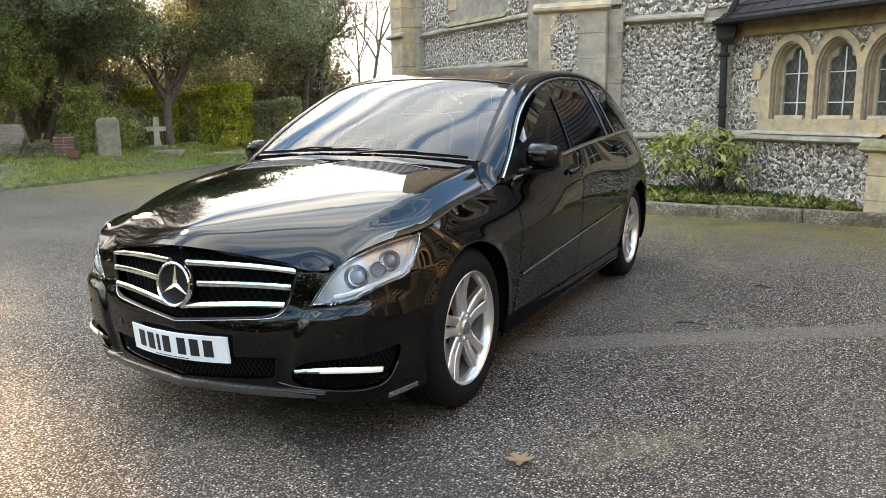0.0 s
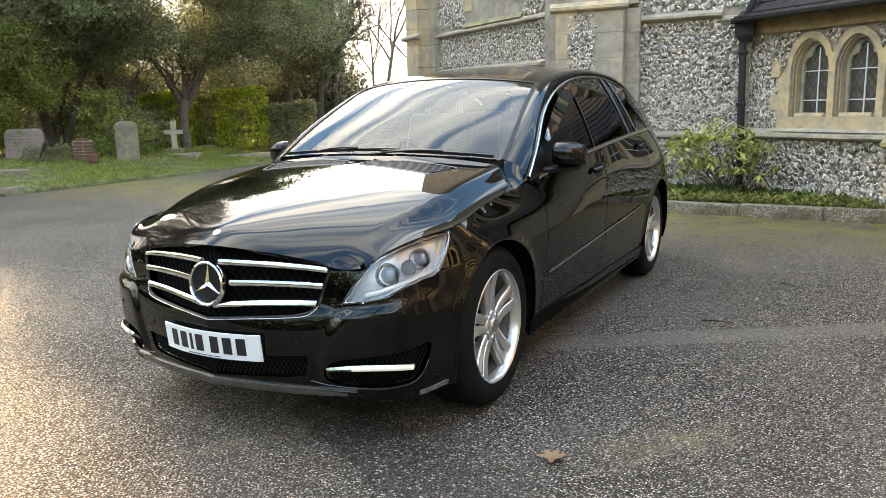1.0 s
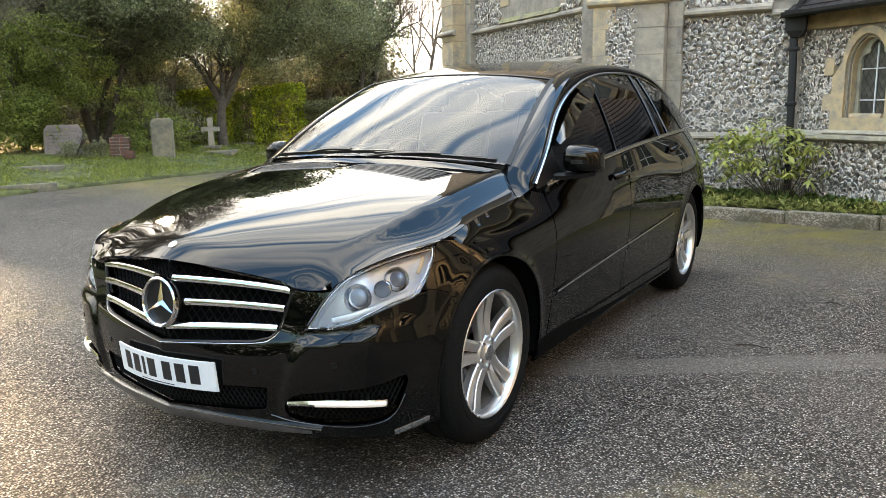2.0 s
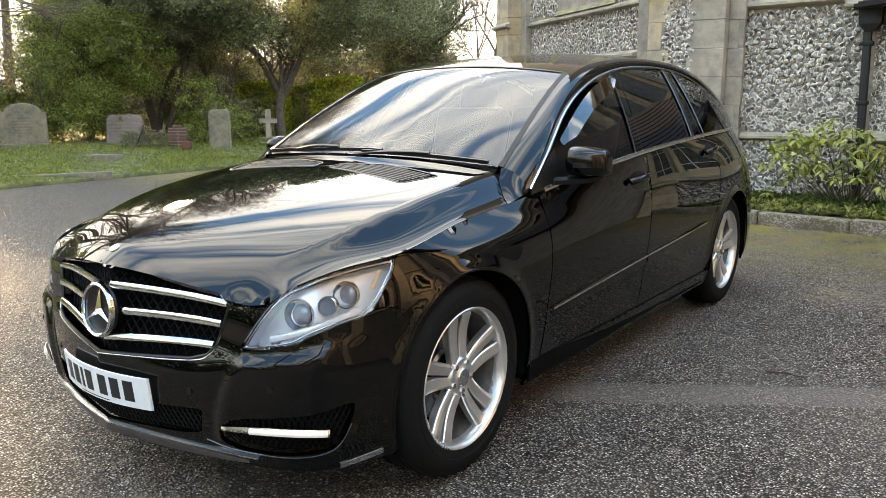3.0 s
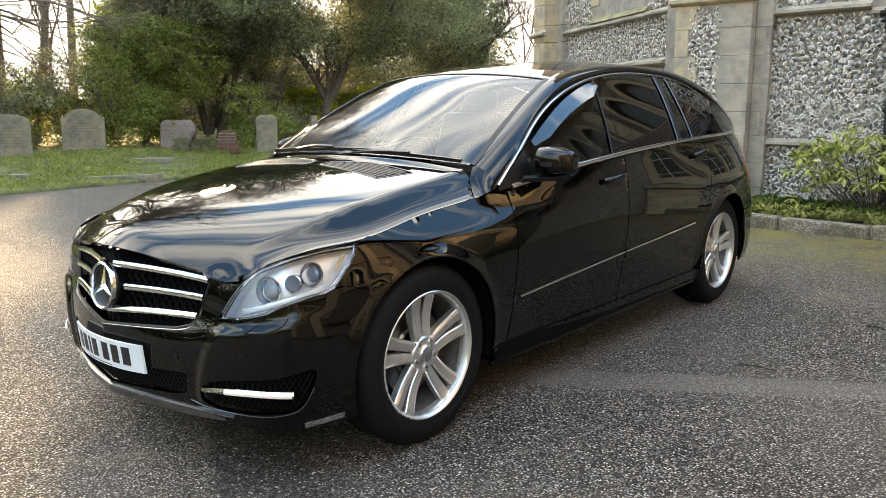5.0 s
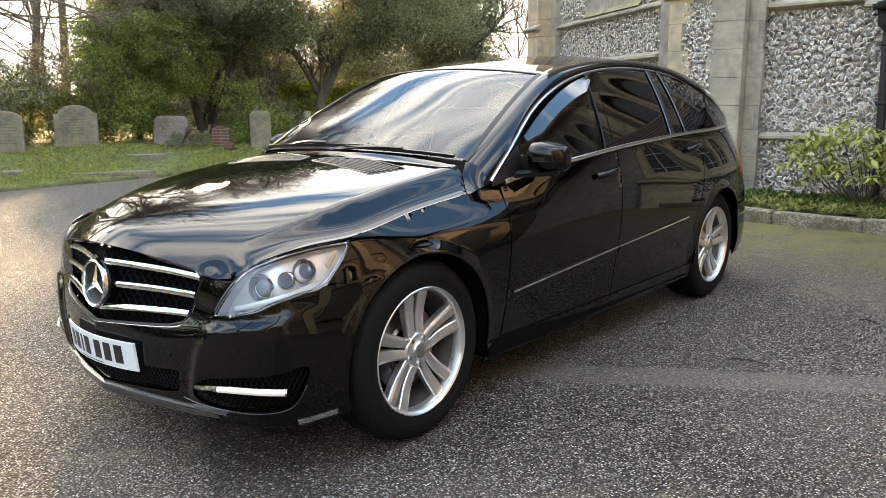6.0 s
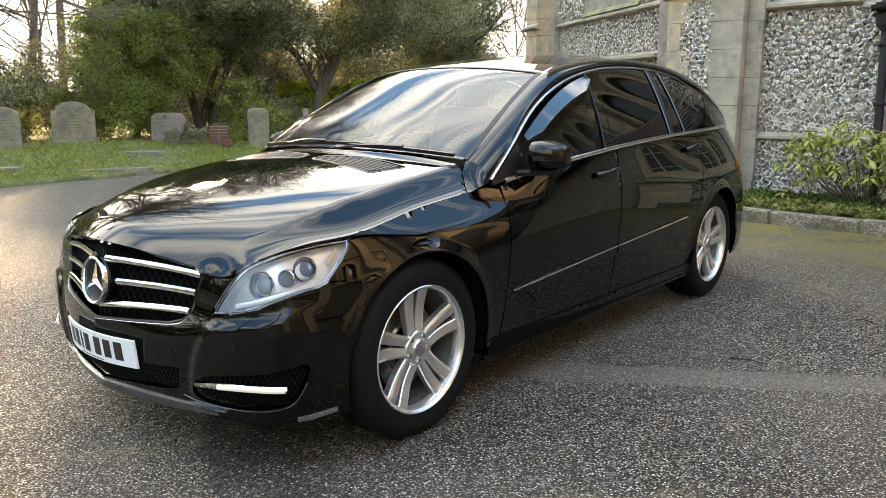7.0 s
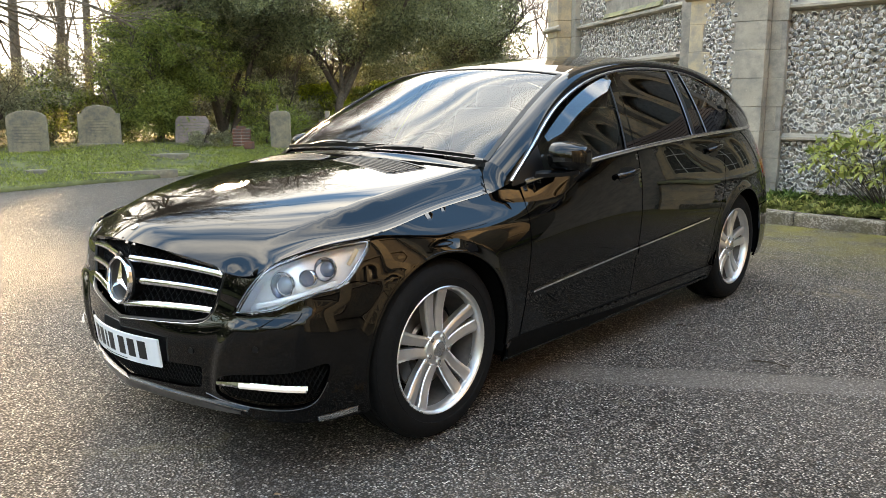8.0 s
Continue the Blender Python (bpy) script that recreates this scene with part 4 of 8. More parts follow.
# main flint wall
wall_a = thing("wall_flint", "tall flint-faced church wall with limestone courses", "wall", WALL_A, kind="structure")
slab("wall_core", [(-1.4, -0.3), (1.62, -0.3), (1.62, 9), (-1.4, 9)], 0.02, 0.6, MORTAR, wall_a)
flints(wall_a, [(-0.02, 0.1), (1.36, 0.1), (1.36, 0.86), (-0.02, 0.86)], (), 0.066, 90, 2)
flints(wall_a, [(-0.02, 0.95), (1.36, 0.95), (1.36, 2.40), (-0.02, 2.40)], (), 0.067, 200, 3)
flints(wall_a, [(-0.02, 2.53), (1.5, 2.53), (1.5, 5.5), (-0.02, 5.5)], (), 0.08, 0, 4)
course("plinth_course", wall_a, -0.15, 1.45, 0.86, 0.06, 0.09, ASHLAR_GREY)
course("string_course", wall_a, -0.10, 1.08, 2.43, 0.09, 0.10, ASHLAR_GREY)
course("string_course", wall_a, 1.08, 1.45, 2.36, 0.05, 0.08, ASHLAR_GREY)

# corner buttress
BUTT = frame_of((-1.53, 7.44), (1, 0.09))
butt = thing("buttress", "weathered limestone and flint corner buttress", "buttress", BUTT, kind="structure")
slab("buttress_core", [(0.02, -0.3), (0.93, -0.3), (0.93, 2.62), (0.02, 2.62)], 0.012, 1.2, MORTAR, butt)
slab("buttress_return", [(0.90, -0.3), (1.12, -0.3), (1.12, 2.60), (0.90, 2.60)], 0.20, 1.0, MORTAR, butt)
r_ = random.Random(5)
z = 0.0
k = 0
while z < 2.6:
    h = min(r_.choice((0.26, 0.30, 0.34)), 2.62 - z)
    g = 0.003
    wl = 0.30 if k % 2 else 0.17
    block("ashlar_block", butt, 0.0, wl, 0.0, 0.30, z, z + h - g, ASHLAR)
    block("ashlar_block", butt, -0.002, 0.1, 0.305, 0.62, z, z + h - g, ASHLAR)
    block("ashlar_block", butt, -0.002, 0.1, 0.625, 1.1, z, z + h - g, ASHLAR)
    wr = 0.36 if k % 2 == 0 else 0.44
    block("ashlar_block", butt, 0.93 - wr, 0.935, 0.0, 0.25, z, z + h - g, ASHLAR_GREY)
    block("ashlar_block", butt, 0.94, 0.94 + (0.19 if k % 3 else 0.12), 0.19, 0.5, z, z + h - g, ASHLAR_GREY)
    z += h
    k += 1
flints(butt, [(0.2, 0.3), (0.56, 0.3), (0.56, 2.55), (0.2, 2.55)], (), 0.06, 60, 8)
course("buttress_cap", butt, -0.07, 1.0, 2.60, 0.07, 0.12, ASHLAR, 0.0)
slab("buttress_upper", [(0.10, 2.68), (1.1, 2.68), (1.1, 6), (0.10, 6)], 0.22, 1.2, ASHLAR_GREY, butt)
capm = course("cap_return", butt, 0.0, 1.0, 2.60, 0.07, 0.12, ASHLAR, 0.0)
capm.matrix_basis = pose(0.0, 1.0, 0, 0, 0, -90)

# wall of the apse, running back to a further pier
wall_c = thing("wall_apse", "flint apse wall with mossy window sill", "wall", WALL_C, kind="structure")
slab("wall_core", [(-0.6, -0.3), (3.9, -0.3), (3.9, 9), (-0.6, 9)], 0.02, 0.6, MORTAR, wall_c)
flints(wall_c, [(0.1, 1.2), (3.6, 1.2), (3.6, 1.92), (0.1, 1.92)], (), 0.07, 0, 11)
flints(wall_c, [(0.1, 2.03), (3.6, 2.03), (3.6, 2.62), (0.1, 2.62)], (), 0.068, 0, 12)
flints(wall_c, [(0.1, 2.75), (1.05, 2.75), (1.05, 6.0), (0.1, 6.0)], (), 0.09, 0, 13)
flints(wall_c, [(2.95, 2.75), (3.6, 2.75), (3.6, 6.0), (2.95, 6.0)], (), 0.09, 0, 14)
course("string_course", wall_c, -0.1, 3.65, 2.63, 0.08, 0.09, ASHLAR_GREY)
course("plinth_course", wall_c, -0.1, 3.65, 1.93, 0.14, 0.11, ASHLAR_GREY)
MOSSY = stone("mossy_limestone", (0.36, 0.33, 0.17), (0.20, 0.20, 0.08), 5)
v = [(1.05, -0.05, 2.72), (2.95, -0.05, 2.72), (2.95, 0.32, 3.14), (1.05, 0.32, 3.14), (1.05, 0.5, 2.72), (2.95, 0.5, 2.72)]
mesh_ob("sloping_sill", v, [(0, 1, 2, 3), (0, 3, 4), (1, 5, 2), (4, 3, 2, 5), (0, 4, 5, 1)], MOSSY, wall_c, "mossy sloping stone sill")
for x0, x1 in ((1.05, 1.35), (2.65, 2.95), (1.92, 2.08)):
    for q in range(6):
        block("jamb_block", wall_c, x0, x1, 0.0 if x1 - x0 > 0.2 else 0.18, 0.4, 3.0 + 0.5 * q, 3.49 + 0.5 * q, ASHLAR)
pier = thing("apse_pier", "pale limestone pier at the apse corner", "buttress", WALL_C, kind="structure")
r_ = random.Random(9)
z = 0.0
while z < 5.5:
    h = r_.choice((0.3, 0.36, 0.42))
    block("ashlar_block", pier, -0.62, -0.12, -0.36, 0.4, z, z + h - 0.006, ASHLAR)
    if z > 1.0:
        block("ashlar_block", pier, -0.115, 0.08, -0.10, 0.3, z, z + h - 0.006, ASHLAR_GREY)
    z += h
course("pier_course", pier, -0.70, 0.0, 2.63, 0.08, 0.10, ASHLAR_GREY, -0.36)

# window wall
wall_b = thing("wall_window", "low flint wing with a row of arched windows", "wall", WALL_B, kind="structure")


def lancet(xc, half, z0, spring, rise, n=10):
    """A pointed arch opening."""
    pts = [(xc - half, z0), (xc + half, z0), (xc + half, spring)]
    for q in np.linspace(0, 1, n)[1:]:
        pts.append((xc + half * math.cos(q * math.pi / 2) ** 0.9, spring + rise * math.sin(q * math.pi / 2) ** 1.0 * (0.86 + 0.14 * q)))
    left = [(2 * xc - x, z) for x, z in pts[2:-1]][::-1]
    return pts + left


LIGHTS = [0.95, 1.56, 2.17]
SURR = [(0.52, 0.98), (2.60, 0.98), (2.60, 1.75)]
for xc in LIGHTS[::-1]:
    SURR += [(xc + 0.30 * math.cos(a), 1.78 + 0.36 * math.sin(a) ** 0.9) for a in np.linspace(0.25, math.pi - 0.25, 12)]
SURR += [(0.64, 1.75), (0.52, 1.6)]
slab("wall_core", [(0.0, -0.3), (4.6, -0.3), (4.6, 2.36), (0.0, 2.36)], 0.03, 0.5, MORTAR, wall_b, holes=[lancet(xc, 0.24, 1.1, 1.68, 0.36) for xc in LIGHTS])
flints(wall_b, [(0.05, 0.1), (2.12, 0.1), (2.12, 0.86), (0.05, 0.86)], (), 0.066, 140, 21)
flints(wall_b, [(0.05, 0.98), (2.6, 0.98), (2.6, 2.16), (0.05, 2.16)], (SURR,), 0.064, 100, 22)
surround = slab("window_surround", SURR, -0.012, 0.06, HONEY, wall_b, holes=[lancet(xc, 0.262, 1.135, 1.68, 0.385) for xc in LIGHTS], label="honey-coloured limestone arched surround")
for zq in (1.21, 1.62):
    block("quoin_block", wall_b, 0.40, 0.53, -0.010, 0.1, zq, zq + 0.20, ASHLAR)
slab("window_order", [(0.60, 1.0), (2.52, 1.0), (2.52, 2.12), (0.60, 2.12)], 0.062, 0.14, HONEY, wall_b, holes=[lancet(xc, 0.228, 1.15, 1.68, 0.345) for xc in LIGHTS])
course("sill_course", wall_b, 0.02, 2.16, 0.87, 0.11, 0.12, CREAM, 0.0, 0.4)
mesh_ob("sill_slope", [(0.45, -0.075, 0.955), (2.2, -0.075, 0.955), (2.2, 0.0, 1.0), (0.45, 0.0, 1.0)], [(0, 1, 2, 3)], CREAM, wall_b)


def trefoil(xc):
    """Pointed opening with two cusps, for the glazed light."""
    pts = [(xc - 0.19, 1.17), (xc + 0.19, 1.17), (xc + 0.19, 1.70)]
    for a in np.linspace(-0.5, 1.7, 8):
        pts.append((xc + 0.105 + 0.085 * math.cos(a), 1.765 + 0.085 * math.sin(a)))
    for a in np.linspace(-0.1, 1.35, 6):
        pts.append((xc + 0.085 * math.cos(a), 1.885 + 0.10 * math.sin(a)))
    pts.append((xc, 1.992))
    return pts + [(2 * xc - x, z) for x, z in pts[2:-1]][::-1]


for i, xc in enumerate(LIGHTS):
    win = thing("window_%d" % (i + 1), "pointed stone window with leaded diamond panes", "window", WALL_B, "arched church windows", "structure")
    slab("tracery", lancet(xc, 0.23, 1.14, 1.68, 0.35), 0.145, 0.20, CREAM, win, holes=[trefoil(xc)], label="stone trefoil tracery")
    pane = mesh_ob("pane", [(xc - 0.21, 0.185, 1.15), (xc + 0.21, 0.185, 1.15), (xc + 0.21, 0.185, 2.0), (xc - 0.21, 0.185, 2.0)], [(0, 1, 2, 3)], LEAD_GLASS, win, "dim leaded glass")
    for s_ in (1, -1):
        for q in range(-12, 13):
            x0 = xc + q * 0.075
            a, b = (x0 - s_ * 0.26, 1.15), (x0 + s_ * 0.26, 2.0)
            lo, hi = max(xc - 0.2, min(a[0], b[0])), min(xc + 0.2, max(a[0], b[0]))
            if hi - lo < 0.02:
                continue
            za = a[1] + (b[1] - a[1]) * ((lo if s_ > 0 else hi) - a[0]) / (b[0] - a[0])
            zb = a[1] + (b[1] - a[1]) * ((hi if s_ > 0 else lo) - a[0]) / (b[0] - a[0])
            sweep("lead_came", [((lo if s_ > 0 else hi), 0.182, za), ((hi if s_ > 0 else lo), 0.182, zb)], [(0, -1, 0)] * 2, round_bar(0.0026, 1, 4), IRON, win)
    part("mullion_bar", box(bmesh.new(), 0.015, 0.016, 0.80, pose(xc, 0.172, 1.56), 0.003), PLATE, win, "white-painted upright bar")
    for zq in (1.33, 1.68):
        part("saddle_bar", box(bmesh.new(), 0.385, 0.014, 0.013, pose(xc, 0.168, zq), 0.003), PLATE, win, "white-painted cross bar")
    part("sill_stone", box(bmesh.new(), 0.40, 0.16, 0.05, pose(xc, 0.10, 1.135, -18), 0.004), ASHLAR, win)
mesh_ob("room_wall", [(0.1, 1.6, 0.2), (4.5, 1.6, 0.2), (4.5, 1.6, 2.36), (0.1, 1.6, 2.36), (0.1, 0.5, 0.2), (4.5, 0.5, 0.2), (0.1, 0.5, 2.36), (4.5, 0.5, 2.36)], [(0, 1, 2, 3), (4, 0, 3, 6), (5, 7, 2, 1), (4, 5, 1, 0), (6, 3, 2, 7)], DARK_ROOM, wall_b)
z, k = 0.0, 0
while z < 0.8:
    block("quoin_block", wall_b, 2.12, 2.75, -0.14, 0.2, z, z + 0.265, ASHLAR)
    z += 0.27
course("pier_cap", wall_b, 2.06, 2.8, 0.80, 0.10, 0.14, MOSSY, -0.12, 0.8)
slab("wall_plate", [(0.0, 2.165), (4.6, 2.165), (4.6, 2.36), (0.0, 2.36)], -0.03, 0.2, simple("ochre_boarding", (0.24, 0.17, 0.085), 0.8, 0.0, 0.3, 8.0, 0.2), wall_b, label="ochre board under the eaves")
roof = thing("wing_roof", "dark tiled lean-to roof with black gutter", "roof", WALL_B, kind="structure")
roof_slope = math.degrees(math.atan2(1.7, 2.0))
tile_bm = bmesh.new()
for row in range(14):
    for col in range(26):
        x = 0.02 + col * 0.18 + (row % 2) * 0.09
        if row < 6 and x < 3.2:
            me_name = "roof_tile"
            bm = box(bmesh.new(), 0.174, 0.27, 0.016, pose(x, -0.16 + row * 0.145, 2.40 + row * 0.123, roof_slope - 4, 0.5 * math.sin(col * 3.3 + row), 0), 0.003, 1)
            part("roof_tile", bm, ROOF, roof, smooth=False)
        else:
            box(tile_bm, 0.174, 0.27, 0.016, pose(x, -0.16 + row * 0.145, 2.40 + row * 0.123, roof_slope - 4, 0.5 * math.sin(col * 3.3 + row), 0))
part("upper_tiles", tile_bm, ROOF, roof, smooth=False)["kind"] = "stuff"
slab("roof_deck", [(0.0, 2.34), (4.6, 2.34), (4.6, 2.355), (0.0, 2.355)], -0.26, 0.4, ROOF, roof)
gut = [(-0.055, 0.0), (-0.05, -0.035), (-0.025, -0.055), (0.025, -0.055), (0.05, -0.035), (0.055, 0.0), (0.048, 0.0), (0.04, -0.03), (0.0, -0.046), (-0.04, -0.03), (-0.048, 0.0)]
sweep("gutter", [(x, -0.30, 2.37) for x in np.linspace(0.02, 4.6, 8)], [(0, 0, 1)] * 8, gut, IRON, roof, "black half-round gutter")
for q in range(3):
    part("gutter_bracket", box(bmesh.new(), 0.02, 0.12, 0.012, pose(0.4 + q, -0.27, 2.31), 0.003), IRON, roof)

pipe = thing("drainpipe", "black cast-iron downpipe with hopper in the wall corner", "drainpipe", pose(0.93, 7.72, 0))
part("pipe_shaft", box(bmesh.new(), 0.085, 0.085, 2.05, pose(0, 0, 1.08, 0, -1.2, 0), 0.02), IRON, pipe)
hv = []
for zz, w, dd in ((2.08, 0.05, 0.05), (2.16, 0.11, 0.08), (2.34, 0.12, 0.09), (2.36, 0.13, 0.10), (2.40, 0.13, 0.10)):
    hv += [(-w, -dd, zz), (w, -dd, zz), (w, dd, zz), (-w, dd, zz)]
hf = [(i * 4 + j, i * 4 + (j + 1) % 4, (i + 1) * 4 + (j + 1) % 4, (i + 1) * 4 + j) for i in range(4) for j in range(4)] + [(3, 2, 1, 0), (16, 17, 18, 19)]
mesh_ob("hopper", hv, hf, IRON, pipe, "black hopper head")
for zz in (0.5, 1.3, 1.95):
    part("pipe_collar", box(bmesh.new(), 0.12, 0.105, 0.05, pose(-0.006 * zz, 0, zz), 0.012), IRON, pipe)
part("pipe_offset", box(bmesh.new(), 0.07, 0.07, 0.5, pose(0.05, 0.02, 2.52, 0, 25, 0), 0.015), IRON, pipe)

# sunlit plain church walls past the edge of the view, which the paintwork mirrors
WALL_D = frame_of((6.6, 6.5), (-0.10, -1))
wall_d = thing("wall_transept", "sunlit flint church wall with limestone dressings and arched windows", "wall", WALL_D, kind="structure")
bays = [1.6 + 2.1 * q for q in range(4)]
slab("wall_core", [(-0.5, -0.3), (9.5, -0.3), (9.5, 6.1), (-0.5, 6.1)], 0.0, 0.5, FLINT_FAR, wall_d, holes=[lancet(xc, 0.42, 1.5, 2.4, 0.62) for xc in bays])
for q in range(5):
    block("pilaster", wall_d, 0.3 + 2.1 * q, 0.8 + 2.1 * q, -0.25, 0.05, 0, 5.4, ASHLAR)
for xc in bays:
    slab("window_surround", lancet(xc, 0.58, 1.35, 2.4, 0.82), -0.05, 0.06, HONEY, wall_d, holes=[lancet(xc, 0.40, 1.5, 2.4, 0.60)], label="honey-coloured limestone arched surround")
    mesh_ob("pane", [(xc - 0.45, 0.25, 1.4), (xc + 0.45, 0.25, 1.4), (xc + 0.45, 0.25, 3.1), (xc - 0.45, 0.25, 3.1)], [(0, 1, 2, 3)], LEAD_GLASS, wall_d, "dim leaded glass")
    block("mullion", wall_d, xc - 0.05, xc + 0.05, 0.05, 0.2, 1.5, 2.95, ASHLAR)
for q, zz in enumerate((1.2, 3.4, 5.5)):
    course("string_course", wall_d, -0.4, 9.4, zz, 0.12, 0.14, ASHLAR_GREY, 0.0)
mesh_ob("roof_slope", [(-0.8, -0.3, 6.0), (9.8, -0.3, 6.0), (9.8, 6.0, 10.2), (-0.8, 6.0, 10.2), (-0.8, -0.3, 5.85), (9.8, -0.3, 5.85), (9.8, 6.0, 10.0), (-0.8, 6.0, 10.0)],
        [(0, 1, 2, 3), (4, 7, 6, 5), (0, 4, 5, 1), (3, 2, 6, 7), (0, 3, 7, 4), (1, 5, 6, 2)], ROOF, wall_d)

# the tall nave behind the low window wall
WALL_E = frame_of((0.6, 11.6), (1, -0.05))
wall_e = thing("wall_nave", "tall flint nave wall with clerestory windows and parapet", "wall", WALL_E, kind="structure")
nave_bays = [2.05 + 3.2 * q for q in range(4)]
slab("wall_core", [(-0.4, -0.3), (14, -0.3), (14, 7.3), (-0.4, 7.3)], 0.0, 0.5, FLINT_FAR, wall_e, holes=[lancet(xc + q, 0.42, 4.7, 5.9, 0.65) for xc in nave_bays for q in (-0.55, 0.55)])
for q in range(5):
    block("pilaster", wall_e, 0.2 + 3.2 * q, 0.75 + 3.2 * q, -0.3, 0.05, 0, 6.6, ASHLAR)
for xc in nave_bays:
    for q in (-0.55, 0.55):
        slab("window_surround", lancet(xc + q, 0.54, 4.58, 5.9, 0.80), -0.05, 0.06, HONEY, wall_e, holes=[lancet(xc + q, 0.40, 4.7, 5.9, 0.63)], label="honey-coloured limestone arched surround")
    mesh_ob("pane", [(xc - 1.0, 0.25, 4.6), (xc + 1.0, 0.25, 4.6), (xc + 1.0, 0.25, 6.7), (xc - 1.0, 0.25, 6.7)], [(0, 1, 2, 3)], LEAD_GLASS, wall_e, "dim leaded glass")
for zz in (4.3, 6.85):
    course("string_course", wall_e, -0.4, 14, zz, 0.14, 0.14, ASHLAR, 0.0)
block("parapet_coping", wall_e, -0.5, 14.1, -0.08, 0.55, 7.3, 7.42, ASHLAR)
mesh_ob("roof_slope", [(-0.4, 0.5, 7.0), (14.0, 0.5, 7.0), (14.0, 5.0, 8.0), (-0.4, 5.0, 8.0), (-0.4, 0.5, 6.85), (14.0, 0.5, 6.85), (14.0, 5.0, 7.85), (-0.4, 5.0, 7.85)],
        [(0, 1, 2, 3), (4, 7, 6, 5), (0, 4, 5, 1), (3, 2, 6, 7), (0, 3, 7, 4), (1, 5, 6, 2)], ROOF, wall_e)

# ---- planting by the wall ----
VARIEG = leaf_mat("spotted_laurel_leaves", (0.07, 0.11, 0.02), (0.46, 0.47, 0.13), 0.35, 0.25)
COVER = leaf_mat("variegated_groundcover", (0.16, 0.20, 0.05), (0.62, 0.63, 0.24), 0.5, 0.35)
def tufts(name, label, count, w0, w1, blades_each, length, material):
    """Arching blades in tufts strewn along the bed."""
    t = rng.uniform(1.0, 14.5, count)
    w = rng.uniform(w0, w1, count)
    c = np.stack([KA[0] + kd[0] * t, KA[1] + kd[1] * t + w, 0.115 + 0.02 * w], -1)
    size = rng.uniform(0.65, 1.25, count)
    n = count * blades_each
    c, size = np.repeat(c, blades_each, 0), np.repeat(size, blades_each)
    a, out = rng.uniform(0, 2 * np.pi, n), rng.uniform(0.1, 1.0, n)
    way = np.stack([np.cos(a), np.sin(a), 0 * a], -1)
    side = np.stack([-np.sin(a), np.cos(a), 0 * a], -1) * (0.0075 * rng.uniform(0.7, 1.3, n))[:, None]
    l = (length * size * rng.uniform(0.6, 1.15, n))[:, None]
    up = np.array([0, 0, 1.0])
    o = out[:, None]
    p0 = c + way * 0.03 * rng.uniform(0, 1, n)[:, None]
    p1 = p0 + (way * o * 0.55 + up * (1.0 - 0.4 * o)) * l * 0.55
    p2 = p1 + (way * (0.4 + o) * 0.7 + up * (0.5 - 1.0 * o)) * l * 0.5
    v = np.stack([p0 - side, p0 + side, p1 + side, p2, p1 - side], 1).reshape(-1, 3)
    ob = quick(name, v, np.arange(n)[:, None] * 5 + np.array([[0, 1, 2, 3, 4]]), material)
    return tagged(ob, label, "plants", kind="stuff")


COVER_GREEN = leaf_mat("green_groundcover", (0.07, 0.13, 0.03), (0.26, 0.36, 0.10), 0.45, 0.35)
tufts("ground_cover", "low yellow-green tufted ground cover along the kerb", 560, 0.24, 0.62, 70, 0.15, COVER)
tufts("ground_cover", "low dark green tufted ground cover under the wall", 1150, 0.45, 1.45, 60, 0.16, COVER_GREEN)


def leaf_mesh(name, length, width, material, fold=0.25, droop=0.25):
    """A pointed leaf folded along its midrib."""
    prof = [(0.0, 0.04), (0.2, 0.6), (0.45, 1.0), (0.7, 0.75), (0.9, 0.3), (1.0, 0.02)]
    v, f = [], []
    for a, b in prof:
        z = -droop * length * a * a
        v += [(-width / 2 * b, a * length, z + fold * width / 2 * b), (0, a * length, z), (width / 2 * b, a * length, z + fold * width / 2 * b)]
    for i in range(len(prof) - 1):
        k = 3 * i
        f += [(k, k + 1, k + 4, k + 3), (k + 1, k + 2, k + 5, k + 4)]
    me = bpy.data.meshes.new(name)
    me.from_pydata(v, [], f)
    me.materials.append(material)
    me.shade_smooth()
    return me


shrub = thing("spotted_laurel", "yellow-spotted evergreen shrub against the church wall", "shrub", pose(0.72, 7.25, 0.12))
big_leaves = [leaf_mesh("leaf", l, w_, VARIEG, 0.3, 0.45) for l, w_ in ((0.125, 0.042), (0.11, 0.038), (0.09, 0.033))]
rs = random.Random(31)
for k in range(44):
    a, ring = k * 2.39996, math.sqrt((k + 0.5) / 44)
    tx, ty = 0.72 * ring * math.cos(a), 0.34 * ring * math.sin(a) - 0.05
    tz = 0.98 - 0.42 * ring * ring + rs.uniform(-0.16, 0.05) - (0.25 if k % 4 == 3 else 0)
    tip = Vector((tx, ty, tz))
    foot = Vector((0.2 + tx * 0.08 + rs.uniform(-0.04, 0.04), 0.1 + ty * 0.1, -0.05))
    mid = foot.lerp(tip, 0.5) + Vector((tx * 0.12, 0, 0.05))
    line = smooth_line([foot, mid, tip], 4)
    sweep("stem", line, [(1, 0.2, 0)] * len(line), round_bar(0.0042, 1, 5), BARK, shrub, taper=np.linspace(1.2, 0.5, len(line)))
    for q in range(12):
        ob = new("leaf", big_leaves[q % 3])
        ob.parent = shrub
        ob.matrix_basis = Matrix.Translation(tip + Vector((0, 0, -0.014 * (q // 4)))) @ Matrix.Rotation(q * 2.39996 + k, 4, "Z") @ Matrix.Rotation(radians(rs.uniform(-16, 16) + 22 - 20 * (q // 4)), 4, "X") @ Matrix.Scale(rs.uniform(0.8, 1.2), 4)

